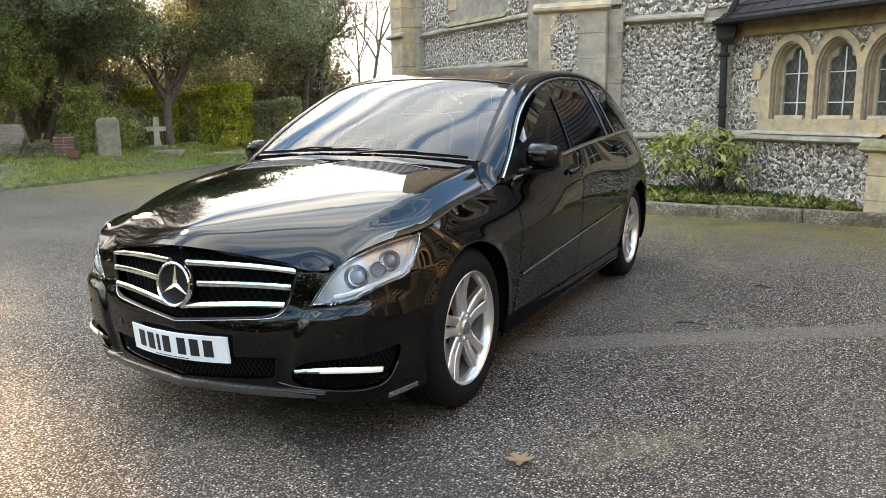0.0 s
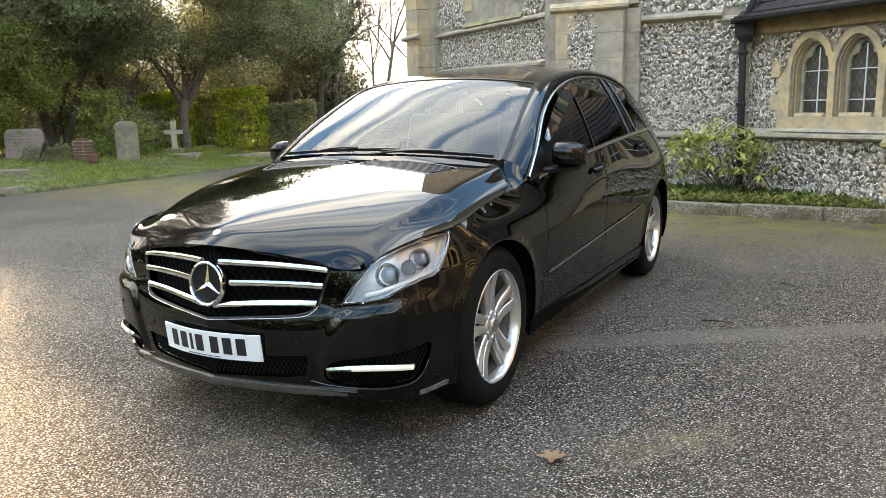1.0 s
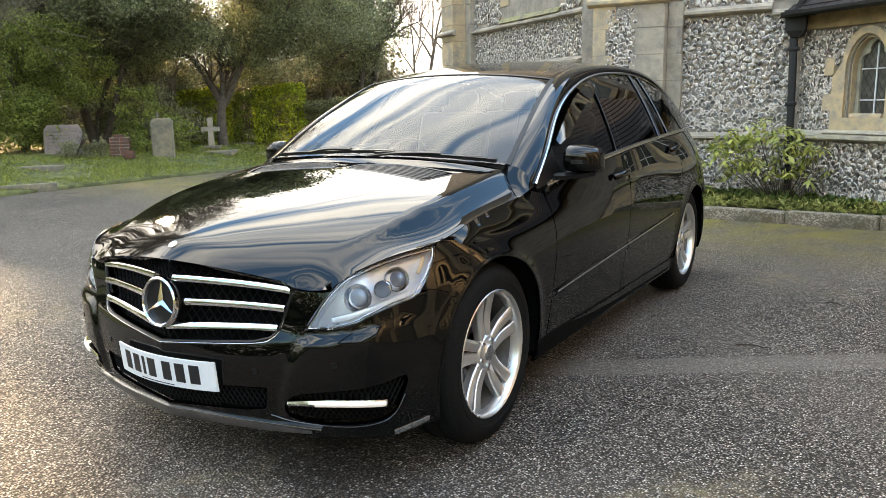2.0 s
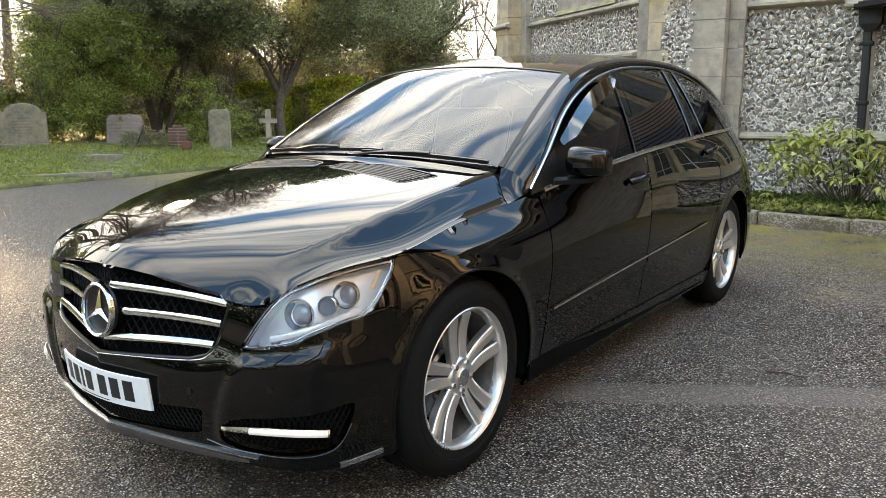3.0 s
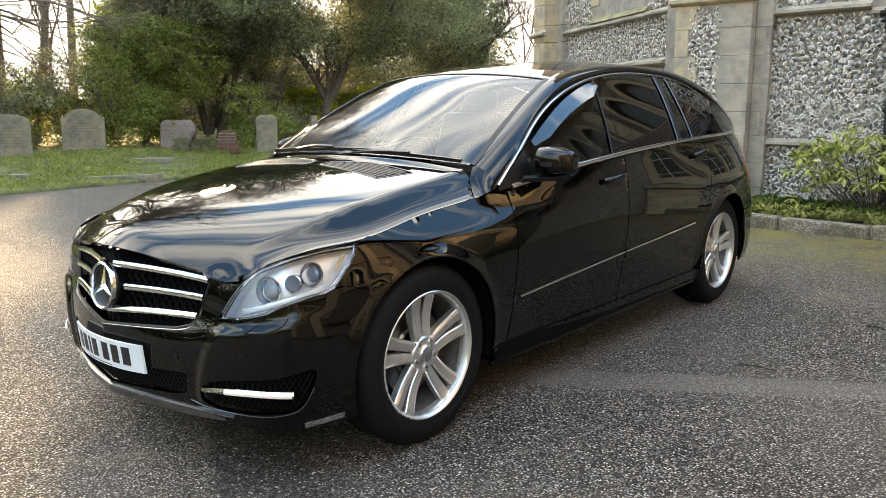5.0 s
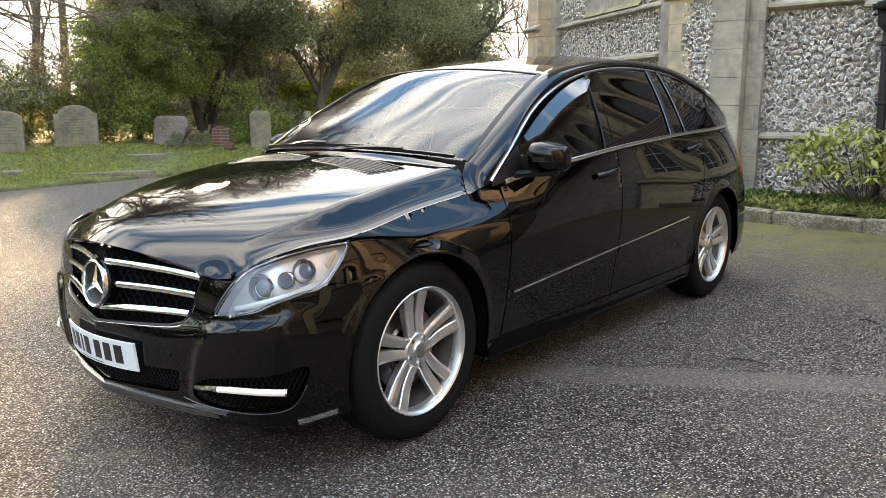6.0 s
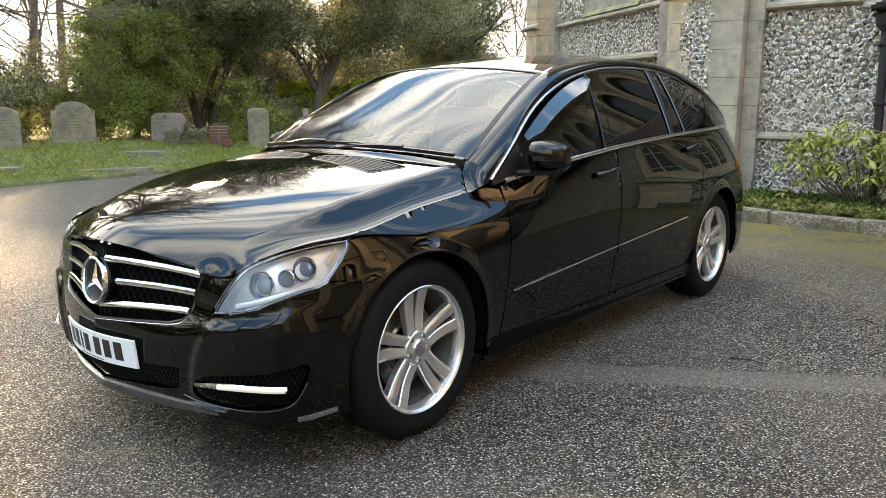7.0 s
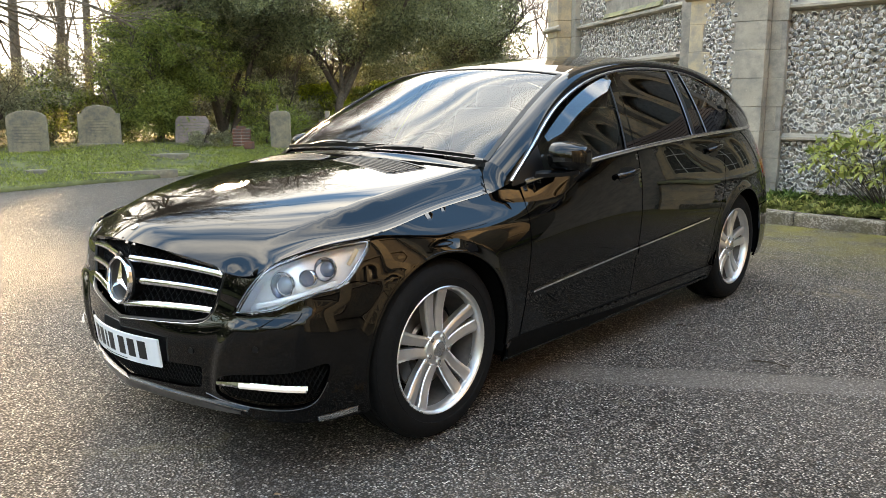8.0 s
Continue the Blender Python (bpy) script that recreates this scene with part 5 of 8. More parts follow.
rq = np.random.default_rng(77)
inner = np.stack([rq.uniform(-0.6, 0.6, 26), rq.uniform(-0.3, 0.25, 26), rq.uniform(0.3, 0.85, 26)], -1)
inner = inner[inner[:, 2] < 1.0 - 0.45 * np.abs(inner[:, 0])]
foliage_later = inner

# ---- churchyard ----
def headstone(name, label, x, y, w, h, t, material, style, turn, lean=0.0, cat="gravestone"):
    """A carved stone: round, shouldered, slab or slanted top."""
    ob = thing(name, label, cat, pose(x, y, float(bank_height(np.array(x), np.array(y))) - 0.04, lean, 0, turn), "gravestones in the churchyard")
    if style == "round":
        top_ = [(w / 2 * math.cos(a), h - w * 0.22 + w * 0.22 * math.sin(a)) for a in np.linspace(0, math.pi, 14)]
    elif style == "shoulder":
        top_ = [(w / 2, h * 0.80), (w * 0.40, h * 0.80), (w * 0.38, h * 0.86)] + [(w * 0.36 * math.cos(a), h * 0.86 + h * 0.14 * math.sin(a)) for a in np.linspace(0.1, math.pi - 0.1, 12)] + [(-w * 0.38, h * 0.86), (-w * 0.40, h * 0.80), (-w / 2, h * 0.80)]
    elif style == "slab":
        top_ = [(w / 2, h * 0.9), (w * 0.42, h * 0.96), (w * 0.25, h), (0, h * 0.985), (-w * 0.25, h), (-w * 0.42, h * 0.96), (-w / 2, h * 0.9)]
    else:
        top_ = [(w / 2, h * 0.82), (w * 0.4, h), (-w * 0.4, h), (-w / 2, h * 0.85)]
    line = [(-w / 2, 0.0), (w / 2, 0.0)] + top_
    n = len(line)
    e = 0.012
    c = np.array([0, h * 0.5])
    inner = [tuple(c + (np.array(p) - c) * (1 - 2 * e / w)) for p in line]
    verts = [(a, -t / 2 - e, b) for a, b in inner] + [(a, -t / 2, b) for a, b in line] + [(a, t / 2, b) for a, b in line] + [(a, t / 2 + e, b) for a, b in inner]
    faces = [tuple(range(n)), tuple(3 * n + i for i in range(n))[::-1]]
    for s_ in range(3):
        faces += [(s_ * n + (i + 1) % n, s_ * n + i, (s_ + 1) * n + i, (s_ + 1) * n + (i + 1) % n) for i in range(n)]
    mesh_ob("stone", verts, faces, material, ob)
    return ob


FACE = 38
WORN = stone("worn_lettering", (0.20, 0.175, 0.12), (0.15, 0.13, 0.09), 9)
hs = headstone("gravestone", "tall weathered sandstone slab standing in grass", -12.1, 8.8, 0.47, 0.90, 0.10, GRAVE, "slab", FACE)
hs = headstone("gravestone", "broad round-shouldered headstone covered with lichen", -14.05, 5.42, 0.86, 0.90, 0.12, GRAVE, "shoulder", FACE + 20)
part("foot_stone", box(bmesh.new(), 0.94, 0.24, 0.12, pose(0, 0, 0.02), 0.015), GRAVE, hs)
for k in range(6):
    part("worn_line", box(bmesh.new(), 0.42 - 0.04 * (k % 3), 0.006, 0.018, pose(0, -0.0725, 0.60 - 0.06 * k), 0.0), WORN, hs)
hs = headstone("gravestone", "round-topped lichened headstone with worn lines", -13.35, 3.68, 0.72, 0.86, 0.11, GRAVE, "round", FACE + 22)
for k in range(7):
    part("worn_line", box(bmesh.new(), 0.5 - 0.05 * (k % 2), 0.006, 0.016, pose(0, -0.0675, 0.60 - 0.06 * k), 0.0), WORN, hs)
hs = headstone("gravestone", "leaning pink granite headstone behind a grey shrub", -13.8, 7.5, 0.78, 0.68, 0.14, PINK, "slant", FACE + 12, -14)
for k in range(5):
    part("worn_line", box(bmesh.new(), 0.6 - 0.05 * (k % 2), 0.006, 0.02, pose(0, -0.0825, 0.52 - 0.075 * k), 0.0), WORN, hs)

brick_grave = thing("brick_memorial", "small red brick memorial with a low block in front", "memorial", pose(-12.7, 8.12, float(bank_height(np.array(-12.7), np.array(8.12))) - 0.02, 0, 0, FACE), "gravestones in the churchyard")
bmesh_shared = bpy.data.meshes.new("brick")
bm = box(bmesh.new(), 0.205, 0.095, 0.062, Matrix(), 0.005, 1)
bm.to_mesh(bmesh_shared)
bm.free()
bmesh_shared.materials.append(BRICK)
for row in range(7):
    for col in range(2):
        if row == 6 and col != 0:
            continue
        ob = new("brick", bmesh_shared)
        ob.parent = brick_grave
        ob.matrix_basis = pose(-0.105 + 0.212 * col + (0.0 if row % 2 == 0 else 0.012) + (0.105 if row == 6 else 0), 0, 0.04 + 0.071 * row)
part("mortar_core", box(bmesh.new(), 0.40, 0.08, 0.44, pose(0, 0, 0.22), 0.004), MORTAR, brick_grave)
part("front_block", box(bmesh.new(), 0.20, 0.16, 0.17, pose(0.26, -0.25, 0.07), 0.012), BRICK, brick_grave, "low red block")

cross = thing("stone_cross", "pale stone cross on a stepped plinth", "cross", pose(-12.85, 10.85, float(bank_height(np.array(-12.85), np.array(10.85))), 0, 0, FACE - 4), "gravestones in the churchyard")
cv = [(-0.065, 0.0), (0.065, 0.0), (0.055, 0.40), (0.21, 0.40), (0.21, 0.51), (0.055, 0.51), (0.055, 0.74), (-0.055, 0.74), (-0.055, 0.51), (-0.21, 0.51), (-0.21, 0.40), (-0.055, 0.40)]
slab("cross_shaft", cv, -0.05, 0.05, ASHLAR_GREY, cross)
part("plinth", box(bmesh.new(), 0.42, 0.30, 0.14, pose(0, 0, -0.03), 0.015), GRAVE, cross)
part("plinth", box(bmesh.new(), 1.5, 0.75, 0.16, pose(-0.1, -0.3, -0.14), 0.02), GRAVE, cross, "mossy stone grave kerb")
copy_thing(cross, pose(-15.6, 18.9, float(bank_height(np.array(-15.6), np.array(18.9))) + 0.25, 0, 2, FACE - 8))
thin = thing("grave_marker", "thin weathered timber grave cross", "cross", pose(-12.6, 9.1, float(bank_height(np.array(-12.6), np.array(9.1))), 0, 0, FACE), "gravestones in the churchyard")
part("upright", box(bmesh.new(), 0.045, 0.03, 0.95, pose(0, 0, 0.45), 0.004), PALE_BARK, thin)
part("arm", box(bmesh.new(), 0.14, 0.03, 0.04, pose(0, -0.002, 0.72), 0.004), PALE_BARK, thin)
for x, y, w, l in ((-10.9, 4.2, 2.2, 0.09), (-11.3, 3.0, 0.3, 0.24), (-12.2, 5.9, 0.9, 0.4), (-12.0, 12.4, 1.6, 0.7), (-13.5, 12.4, 0.8, 0.3)):
    ob = thing("grave_edging", "low flat stone edging sunk in grass", "stone edging", pose(x, y, float(bank_height(np.array(x), np.array(y))) - 0.045, 0, 0, 68 if w > 1 else FACE), "gravestones in the churchyard")
    part("edging_stone", box(bmesh.new(), w, l, 0.16, pose(0, 0, 0.0), 0.012), GRAVE, ob)

# ---- trees and shrubs ----
class Twigs:
    """Collects tapered tubes of branches into one mesh."""

    def __init__(self, sides=5):
        self.v, self.f, self.k = [], [], sides
        self.tips = []

    def tube(self, pts, radii):
        pts = np.asarray(pts, float)
        t = np.gradient(pts, axis=0)
        t /= np.linalg.norm(t, axis=1)[:, None] + 1e-9
        ref = np.array([0.31, 0.77, 0.2]) if abs(t[0][2]) > 0.8 else np.array([0, 0, 1.0])
        a = np.cross(t, ref)
        a /= np.linalg.norm(a, axis=1)[:, None] + 1e-9
        b = np.cross(t, a)
        k, base = self.k, sum(len(x) for x in self.v)
        ang = np.arange(k) * 2 * np.pi / k
        ring = pts[:, None] + (a[:, None] * np.cos(ang)[None, :, None] + b[:, None] * np.sin(ang)[None, :, None]) * np.asarray(radii)[:, None, None]
        self.v.append(ring.reshape(-1, 3))
        n = len(pts)
        i, j = np.meshgrid(np.arange(n - 1), np.arange(k), indexing="ij")
        self.f.append((base + np.stack([i * k + j, i * k + (j + 1) % k, (i + 1) * k + (j + 1) % k, (i + 1) * k + j], -1)).reshape(-1, 4))

    def grow(self, r, start, way, length, radius, depth, spread=0.6, kids=3, bend=0.25, up=0.15):
        n = 5 if depth > 1 else 4
        pts, d = [np.array(start, float)], np.array(way, float)
        for _ in range(n):
            d = d + np.array([r.uniform(-1, 1), r.uniform(-1, 1), r.uniform(-1, 1)]) * bend + (0, 0, up * 0.3)
            d /= np.linalg.norm(d)
            pts.append(pts[-1] + d * length / n)
        self.tube(pts, np.linspace(radius, radius * 0.55, n + 1))
        if depth == 0:
            self.tips.append(pts[-1])
            return
        for q in range(kids + (1 if depth > 2 else 0)):
            i = r.randint(2, n)
            w = d + np.array([r.uniform(-1, 1), r.uniform(-1, 1), r.uniform(-0.6, 1)]) * spread * 1.3
            w /= np.linalg.norm(w)
            self.grow(r, pts[i], w, length * r.uniform(0.55, 0.8), radius * 0.55 * r.uniform(0.7, 1), depth - 1, spread, kids, bend, up)

    def finish(self, name, material, parent, label=""):
        return quick(name, np.concatenate(self.v), np.concatenate(self.f), material, parent, label, smooth=True)


def foliage(name, centres, size, per, leaf, material, parent, seed, squash=0.8, label="", kind=""):
    """Leaves in many small clumps round the given points."""
    r = np.random.default_rng(seed)
    centres = np.asarray(centres, float)
    n = len(centres) * per
    p = np.repeat(centres, per, 0)
    g = r.normal(0, 1, (n, 3))
    g /= np.linalg.norm(g, axis=1)[:, None]
    p = p + g * (size * r.uniform(0.15, 1.0, n) ** 0.5)[:, None] * (1, 1, squash)
    a, b = r.normal(0, 1, (n, 3)), r.normal(0, 1, (n, 3))
    a /= np.linalg.norm(a, axis=1)[:, None]
    b -= a * (a * b).sum(1)[:, None]
    b /= np.linalg.norm(b, axis=1)[:, None]
    s_ = leaf * r.uniform(0.6, 1.3, n)[:, None]
    v = np.stack([p - a * s_, p + b * s_ * 0.42, p + a * s_, p - b * s_ * 0.42], 1).reshape(-1, 3)
    f = np.arange(4 * n).reshape(-1, 4)
    ob = quick(name, v, f, material, parent, label)
    if kind:
        ob["kind"] = kind
    return ob


def crown_points(r, blobs, n, hollow=0.35):
    """Clump centres in many uneven tufts that fill lumpy crowns; blobs are (x, y, z, rx, ry, rz)."""
    out = []
    vol = np.array([b[3] * b[4] * b[5] for b in blobs])
    for b, k in zip(blobs, (n * vol / vol.sum()).astype(int) + 1):
        tuft = min(0.42, 0.2 * (b[3] * b[4] * b[5]) ** (1 / 3))
        m = max(3, int(4.6 * (b[3] * b[4] * b[5]) / (tuft * 2.2) ** 3))
        g = r.normal(0, 1, (m, 3))
        g /= np.linalg.norm(g, axis=1)[:, None]
        rad = (hollow + (1 - hollow) * r.uniform(0, 1, m)) ** 0.6
        lump = 1 + 0.22 * np.sin(g[:, 0] * 5 + b[0]) * np.sin(g[:, 1] * 6 + b[1]) + 0.15 * np.sin(g[:, 2] * 9 + b[2])
        seeds = np.array(b[:3]) + g * (rad * lump)[:, None] * np.array(b[3:])
        size = tuft * r.uniform(0.45, 1.5, m)
        w = size ** 2
        pick = r.choice(m, k, p=w / w.sum())
        h = r.normal(0, 0.5, (k, 3)) * size[pick][:, None] * (1, 1, 0.6)
        out.append(seeds[pick] + h)
    return np.concatenate(out)


def evergreen(label, x, y, stems, blobs, clumps, per, leaf, material, seed, clump=0.32, cat="tree", name="evergreen_tree"):
    """A tree with leaning stems (foot offset, fork, radius) and a crown of clumps."""
    ob = thing(name, label, cat, pose(x, y, float(bank_height(np.array(x), np.array(y)))))
    r = random.Random(seed)
    tw = Twigs(9)
    for foot, fork, rad in stems:
        mid = (np.array(foot) + np.array(fork)) / 2 + np.array([r.uniform(-0.1, 0.1), r.uniform(-0.1, 0.1), 0])
        line = smooth_line([np.array(foot) - (0, 0, 0.2), mid, fork], 6)
        tw.tube(line, np.linspace(rad * 1.25, rad * 0.8, len(line)))
        d = np.array(fork) - mid
        d /= np.linalg.norm(d)
        for q in range(4):
            w = d + np.array([r.uniform(-1, 1), r.uniform(-1, 1), r.uniform(-0.2, 0.7)]) * 0.9
            w /= np.linalg.norm(w)
            tw.grow(r, fork, w, r.uniform(1.4, 2.2) * min(1.0, fork[2] / 1.7), rad * 0.55, 3, 0.7, 3, 0.3, 0.1)
    tw.finish("trunk", BARK, ob, "forked rough-barked trunk and limbs")
    rr = np.random.default_rng(seed)
    pts = crown_points(rr, blobs, clumps)
    foliage("crown", pts, clump, per, leaf, material, ob, seed + 1)
    return ob


foliage("inner_leaves", foliage_later, 0.14, 12, 0.055, VARIEG, shrub, 79, kind="stuff")
oak = evergreen("dark evergreen oak with leaning forked trunk behind a cross", -13.2, 11.6,
          [((0.2, -0.2, 0), (-0.05, 0.1, 1.25), 0.115), ((-0.05, 0.1, 1.2), (-0.75, -0.2, 2.2), 0.07), ((-0.05, 0.1, 1.2), (0.45, 0.5, 2.3), 0.075)],
          [(-0.3, 0.2, 3.5, 2.9, 2.9, 1.3), (1.3, 1.8, 3.4, 2.0, 2.0, 1.1), (-2.0, -1.2, 3.5, 2.2, 2.2, 1.3), (-0.4, 0.4, 2.6, 1.6, 1.6, 0.9), (1.2, 1.2, 2.3, 0.8, 0.9, 0.6), (-1.5, -0.9, 2.3, 0.9, 0.9, 0.6), (0.2, 0.3, 4.9, 1.6, 1.6, 0.9)], 3400, 34, 0.038, DARK_LEAF, 41, 0.28)
twisted = evergreen("dark evergreen tree with thin twisting stems", -15.7, 9.6,
          [((0, 0, 0), (-0.5, -0.3, 2.3), 0.10), ((0.1, 0.1, 0), (0.5, 0.6, 1.9), 0.08), ((-0.1, 0, 0), (-0.2, 0.9, 2.0), 0.07)],
          [(-0.3, 0.2, 3.4, 2.4, 2.4, 1.4), (-0.7, -0.6, 3.3, 1.5, 1.5, 1.1), (0.6, 1.0, 3.6, 1.9, 1.9, 1.3), (0.9, 0.6, 2.4, 0.9, 1.0, 0.7), (-0.6, 0.4, 4.9, 1.5, 1.5, 0.9)], 2700, 34, 0.038, DARK_LEAF, 43, 0.28)
rear_trees = evergreen("dense dark evergreen trees at the back of the churchyard", -14.4, 17.4,
          [((0, 0, 0), (-0.3, 0.2, 2.2), 0.16), ((0.5, 0.9, 0), (0.5, 1.2, 2.4), 0.12), ((0.7, 1.4, 0), (0.5, 1.9, 2.4), 0.10)],
          [(0.0, 0.0, 3.9, 2.9, 2.9, 1.7), (-0.9, 2.0, 3.8, 1.5, 1.5, 1.6), (-1.6, -1.4, 3.7, 2.2, 2.2, 1.5), (-0.4, 1.8, 4.8, 1.1, 1.1, 1.3), (0.3, 0.3, 2.6, 1.7, 1.7, 0.9), (-0.3, 2.0, 2.6, 1.0, 1.0, 0.8), (-1.8, -1.5, 2.3, 1.2, 1.2, 0.8)], 3300, 34, 0.042, DARK_LEAF, 47, 0.30)
evergreen("dense dark undergrowth behind twisting stems", -16.0, 11.4,
          [((0, 0, 0), (0.1, 0.1, 1.0), 0.06)],
          [(0, 0, 1.1, 1.5, 1.5, 1.2), (0.9, 0.9, 0.9, 1.1, 1.1, 1.0), (-1.3, -1.2, 1.2, 1.4, 1.4, 1.3)], 900, 34, 0.045, DARK_LEAF, 51, 0.26, "shrub", "evergreen_shrub")
evergreen("grey-green ivy-covered bush behind a headstone", -14.1, 10.4,
          [((0, 0, 0), (0.1, 0.1, 0.8), 0.04)],
          [(0, 0, 0.9, 0.6, 0.6, 0.6), (0.3, 0.4, 0.5, 0.5, 0.5, 0.5)], 260, 30, 0.035, SAGE, 57, 0.16, "shrub", "ivy_bush")
evergreen("big rounded laurel shrub lit along its side", -15.3, 7.45,
          [((0, 0, 0), (0.1, 0.1, 1.0), 0.08)],
          [(0.0, 0.0, 1.5, 1.35, 1.5, 1.5), (-0.2, 0.3, 2.3, 1.1, 1.2, 0.8), (0.5, -0.6, 1.0, 0.9, 1.0, 0.9), (0.4, 0.9, 2.0, 1.0, 1.0, 1.0)], 1700, 36, 0.036, LAUREL, 53, 0.24, "shrub", "laurel_shrub")
evergreen("tall bright laurel beside the evergreen oak", -17.2, 9.2,
          [((0, 0, 0), (0.1, 0.1, 1.6), 0.10)],
          [(0, 0, 2.9, 1.4, 1.5, 1.4), (0.3, 0.9, 3.5, 1.3, 1.3, 1.2), (-0.2, -0.6, 2.0, 1.3, 1.4, 1.4)], 1700, 34, 0.045, LAUREL, 59, 0.28, "shrub", "laurel_shrub")
evergreen("pale grey-green thicket of brambles and dead stems", -16.3, 5.3,
          [((0, 0, 0), (0.1, 0.1, 0.7), 0.05)],
          [(0, 0, 0.9, 1.2, 1.5, 1.1), (-0.6, -1.4, 0.8, 1.2, 1.3, 1.0), (0.2, 0.6, 1.5, 0.8, 0.9, 0.7)], 520, 26, 0.04, SAGE, 61, 0.24, "shrub", "bramble_thicket")
evergreen("pale bramble thicket behind round-topped headstones", -15.4, 3.7,
          [((0, 0, 0), (0.1, 0.1, 0.5), 0.04)],
          [(0, 0, 0.7, 1.0, 1.3, 0.9), (-0.5, -1.3, 0.7, 1.0, 1.2, 0.9), (0.1, 1.2, 0.8, 0.9, 1.0, 0.9)], 620, 26, 0.04, SAGE, 62, 0.2, "shrub", "bramble_thicket")
evergreen("sunlit yellow-green brambles at the foot of the laurel", -14.9, 6.0,
          [((0, 0, 0), (0.1, 0.1, 0.5), 0.03)],
          [(0, 0, 0.5, 0.7, 0.8, 0.6), (-0.4, 0.9, 0.5, 0.7, 0.8, 0.6), (-0.7, -0.7, 0.9, 0.8, 0.8, 0.8)], 420, 26, 0.04, LAUREL, 64, 0.18, "shrub", "bramble_thicket")
evergreen("dark clipped shrub at the edge of the churchyard", -15.0, 2.6,
          [((0, 0, 0), (0.1, 0.1, 0.7), 0.05)], [(0, 0, 1.0, 0.9, 1.0, 1.1), (-0.3, -0.8, 1.0, 1.0, 1.1, 1.2)], 420, 30, 0.045, DARK_LEAF, 63, 0.22, "shrub", "clipped_shrub")
evergreen("low grey-leaved shrub sprawling over a grave", -13.25, 7.45,
          [((0, 0, 0), (0.0, 0.05, 0.2), 0.02)], [(0, 0, 0.18, 0.38, 0.45, 0.2), (0.2, 0.35, 0.15, 0.3, 0.3, 0.18)], 130, 30, 0.022, SAGE, 67, 0.09, "shrub", "grey_shrub")
evergreen("leafy weeds and suckers between the graves", -12.9, 9.0,
          [((0, 0, 0), (0.0, 0.05, 0.3), 0.02)], [(0, 0, 0.35, 0.5, 0.55, 0.35), (0.4, 0.5, 0.5, 0.4, 0.45, 0.5), (-0.6, 0.3, 0.9, 0.6, 0.6, 0.7)], 210, 26, 0.035, LAUREL, 69, 0.14, "shrub", "leafy_weeds")


def added_crown(tree, blobs, count, seed, material):
    """A crown added above the lower boughs, of larger sprays."""
    pts = crown_points(np.random.default_rng(seed), blobs, count, 0.2)
    foliage("crown", pts, 0.45, 26, 0.085, material, tree, seed)


def hedge(label, x, y, turn, length, depth, height, seed, material):
    ob = thing("hedge", label, "hedge", pose(x, y, float(bank_height(np.array(x), np.array(y))), 0, 0, turn))
    r = np.random.default_rng(seed)
    n = int(length * height * 340)
    u = r.uniform(-1, 1, (n, 3))
    k = r.integers(0, 3, n)
    u[np.arange(n), k] = np.where(r.uniform(0, 1, n) < 0.5, 1, -1) * np.where(k == 2, 1, 1)
    u[:, 2] = np.abs(u[:, 2])
    p = u * (length / 2, depth / 2, height) * (1 - 0.1 * r.uniform(0, 1, (n, 1)))
    p[:, 2] += 0.05 * np.sin(p[:, 0] * 4)
    foliage("hedge_leaves", p, 0.12, 15, 0.038, material, ob, seed)
    tw = Twigs(4)
    rr = random.Random(seed)
    for _ in range(int(length * 6)):
        tw.grow(rr, (rr.uniform(-length / 2, length / 2), rr.uniform(-depth / 3, depth / 3), 0), (0, 0, 1), height * 0.55, 0.015, 1, 0.6, 3)
    tw.finish("hedge_stem", BARK, ob)["kind"] = "stuff"
    return ob


added_crown(oak, [(0.2, 0.8, 5.5, 2.2, 2.2, 1.5), (-0.4, -0.2, 5.6, 2.0, 2.0, 1.2)], 900, 141, DARK_LEAF)
added_crown(rear_trees, [(-0.2, 0.4, 5.8, 2.6, 2.6, 1.5)], 600, 145, DARK_LEAF)
# added above the view to keep low sun off the forecourt
added_crown(twisted, [(-0.4, 0.2, 4.8, 2.5, 2.5, 1.1)], 600, 143, DARK_LEAF)

hedge("clipped golden-green hedge behind the graves", -14.3, 11.98, 42, 1.3, 0.9, 1.45, 71, HEDGE)
# this stretch of hedge takes the leaves coloured for shade
hedge("hedge behind a tree trunk, shade put into its green", -13.45, 12.95, 42, 0.95, 0.7, 1.4, 72, SHADE_HEDGE)
hedge("clipped golden-green hedge beside a tree trunk", -12.9, 13.42, 42, 1.3, 0.9, 1.62, 73, HEDGE)
hedge("dark green shrub at the end of the hedge", -11.95, 14.35, 42, 1.3, 0.9, 1.3, 75, DARK_LEAF)


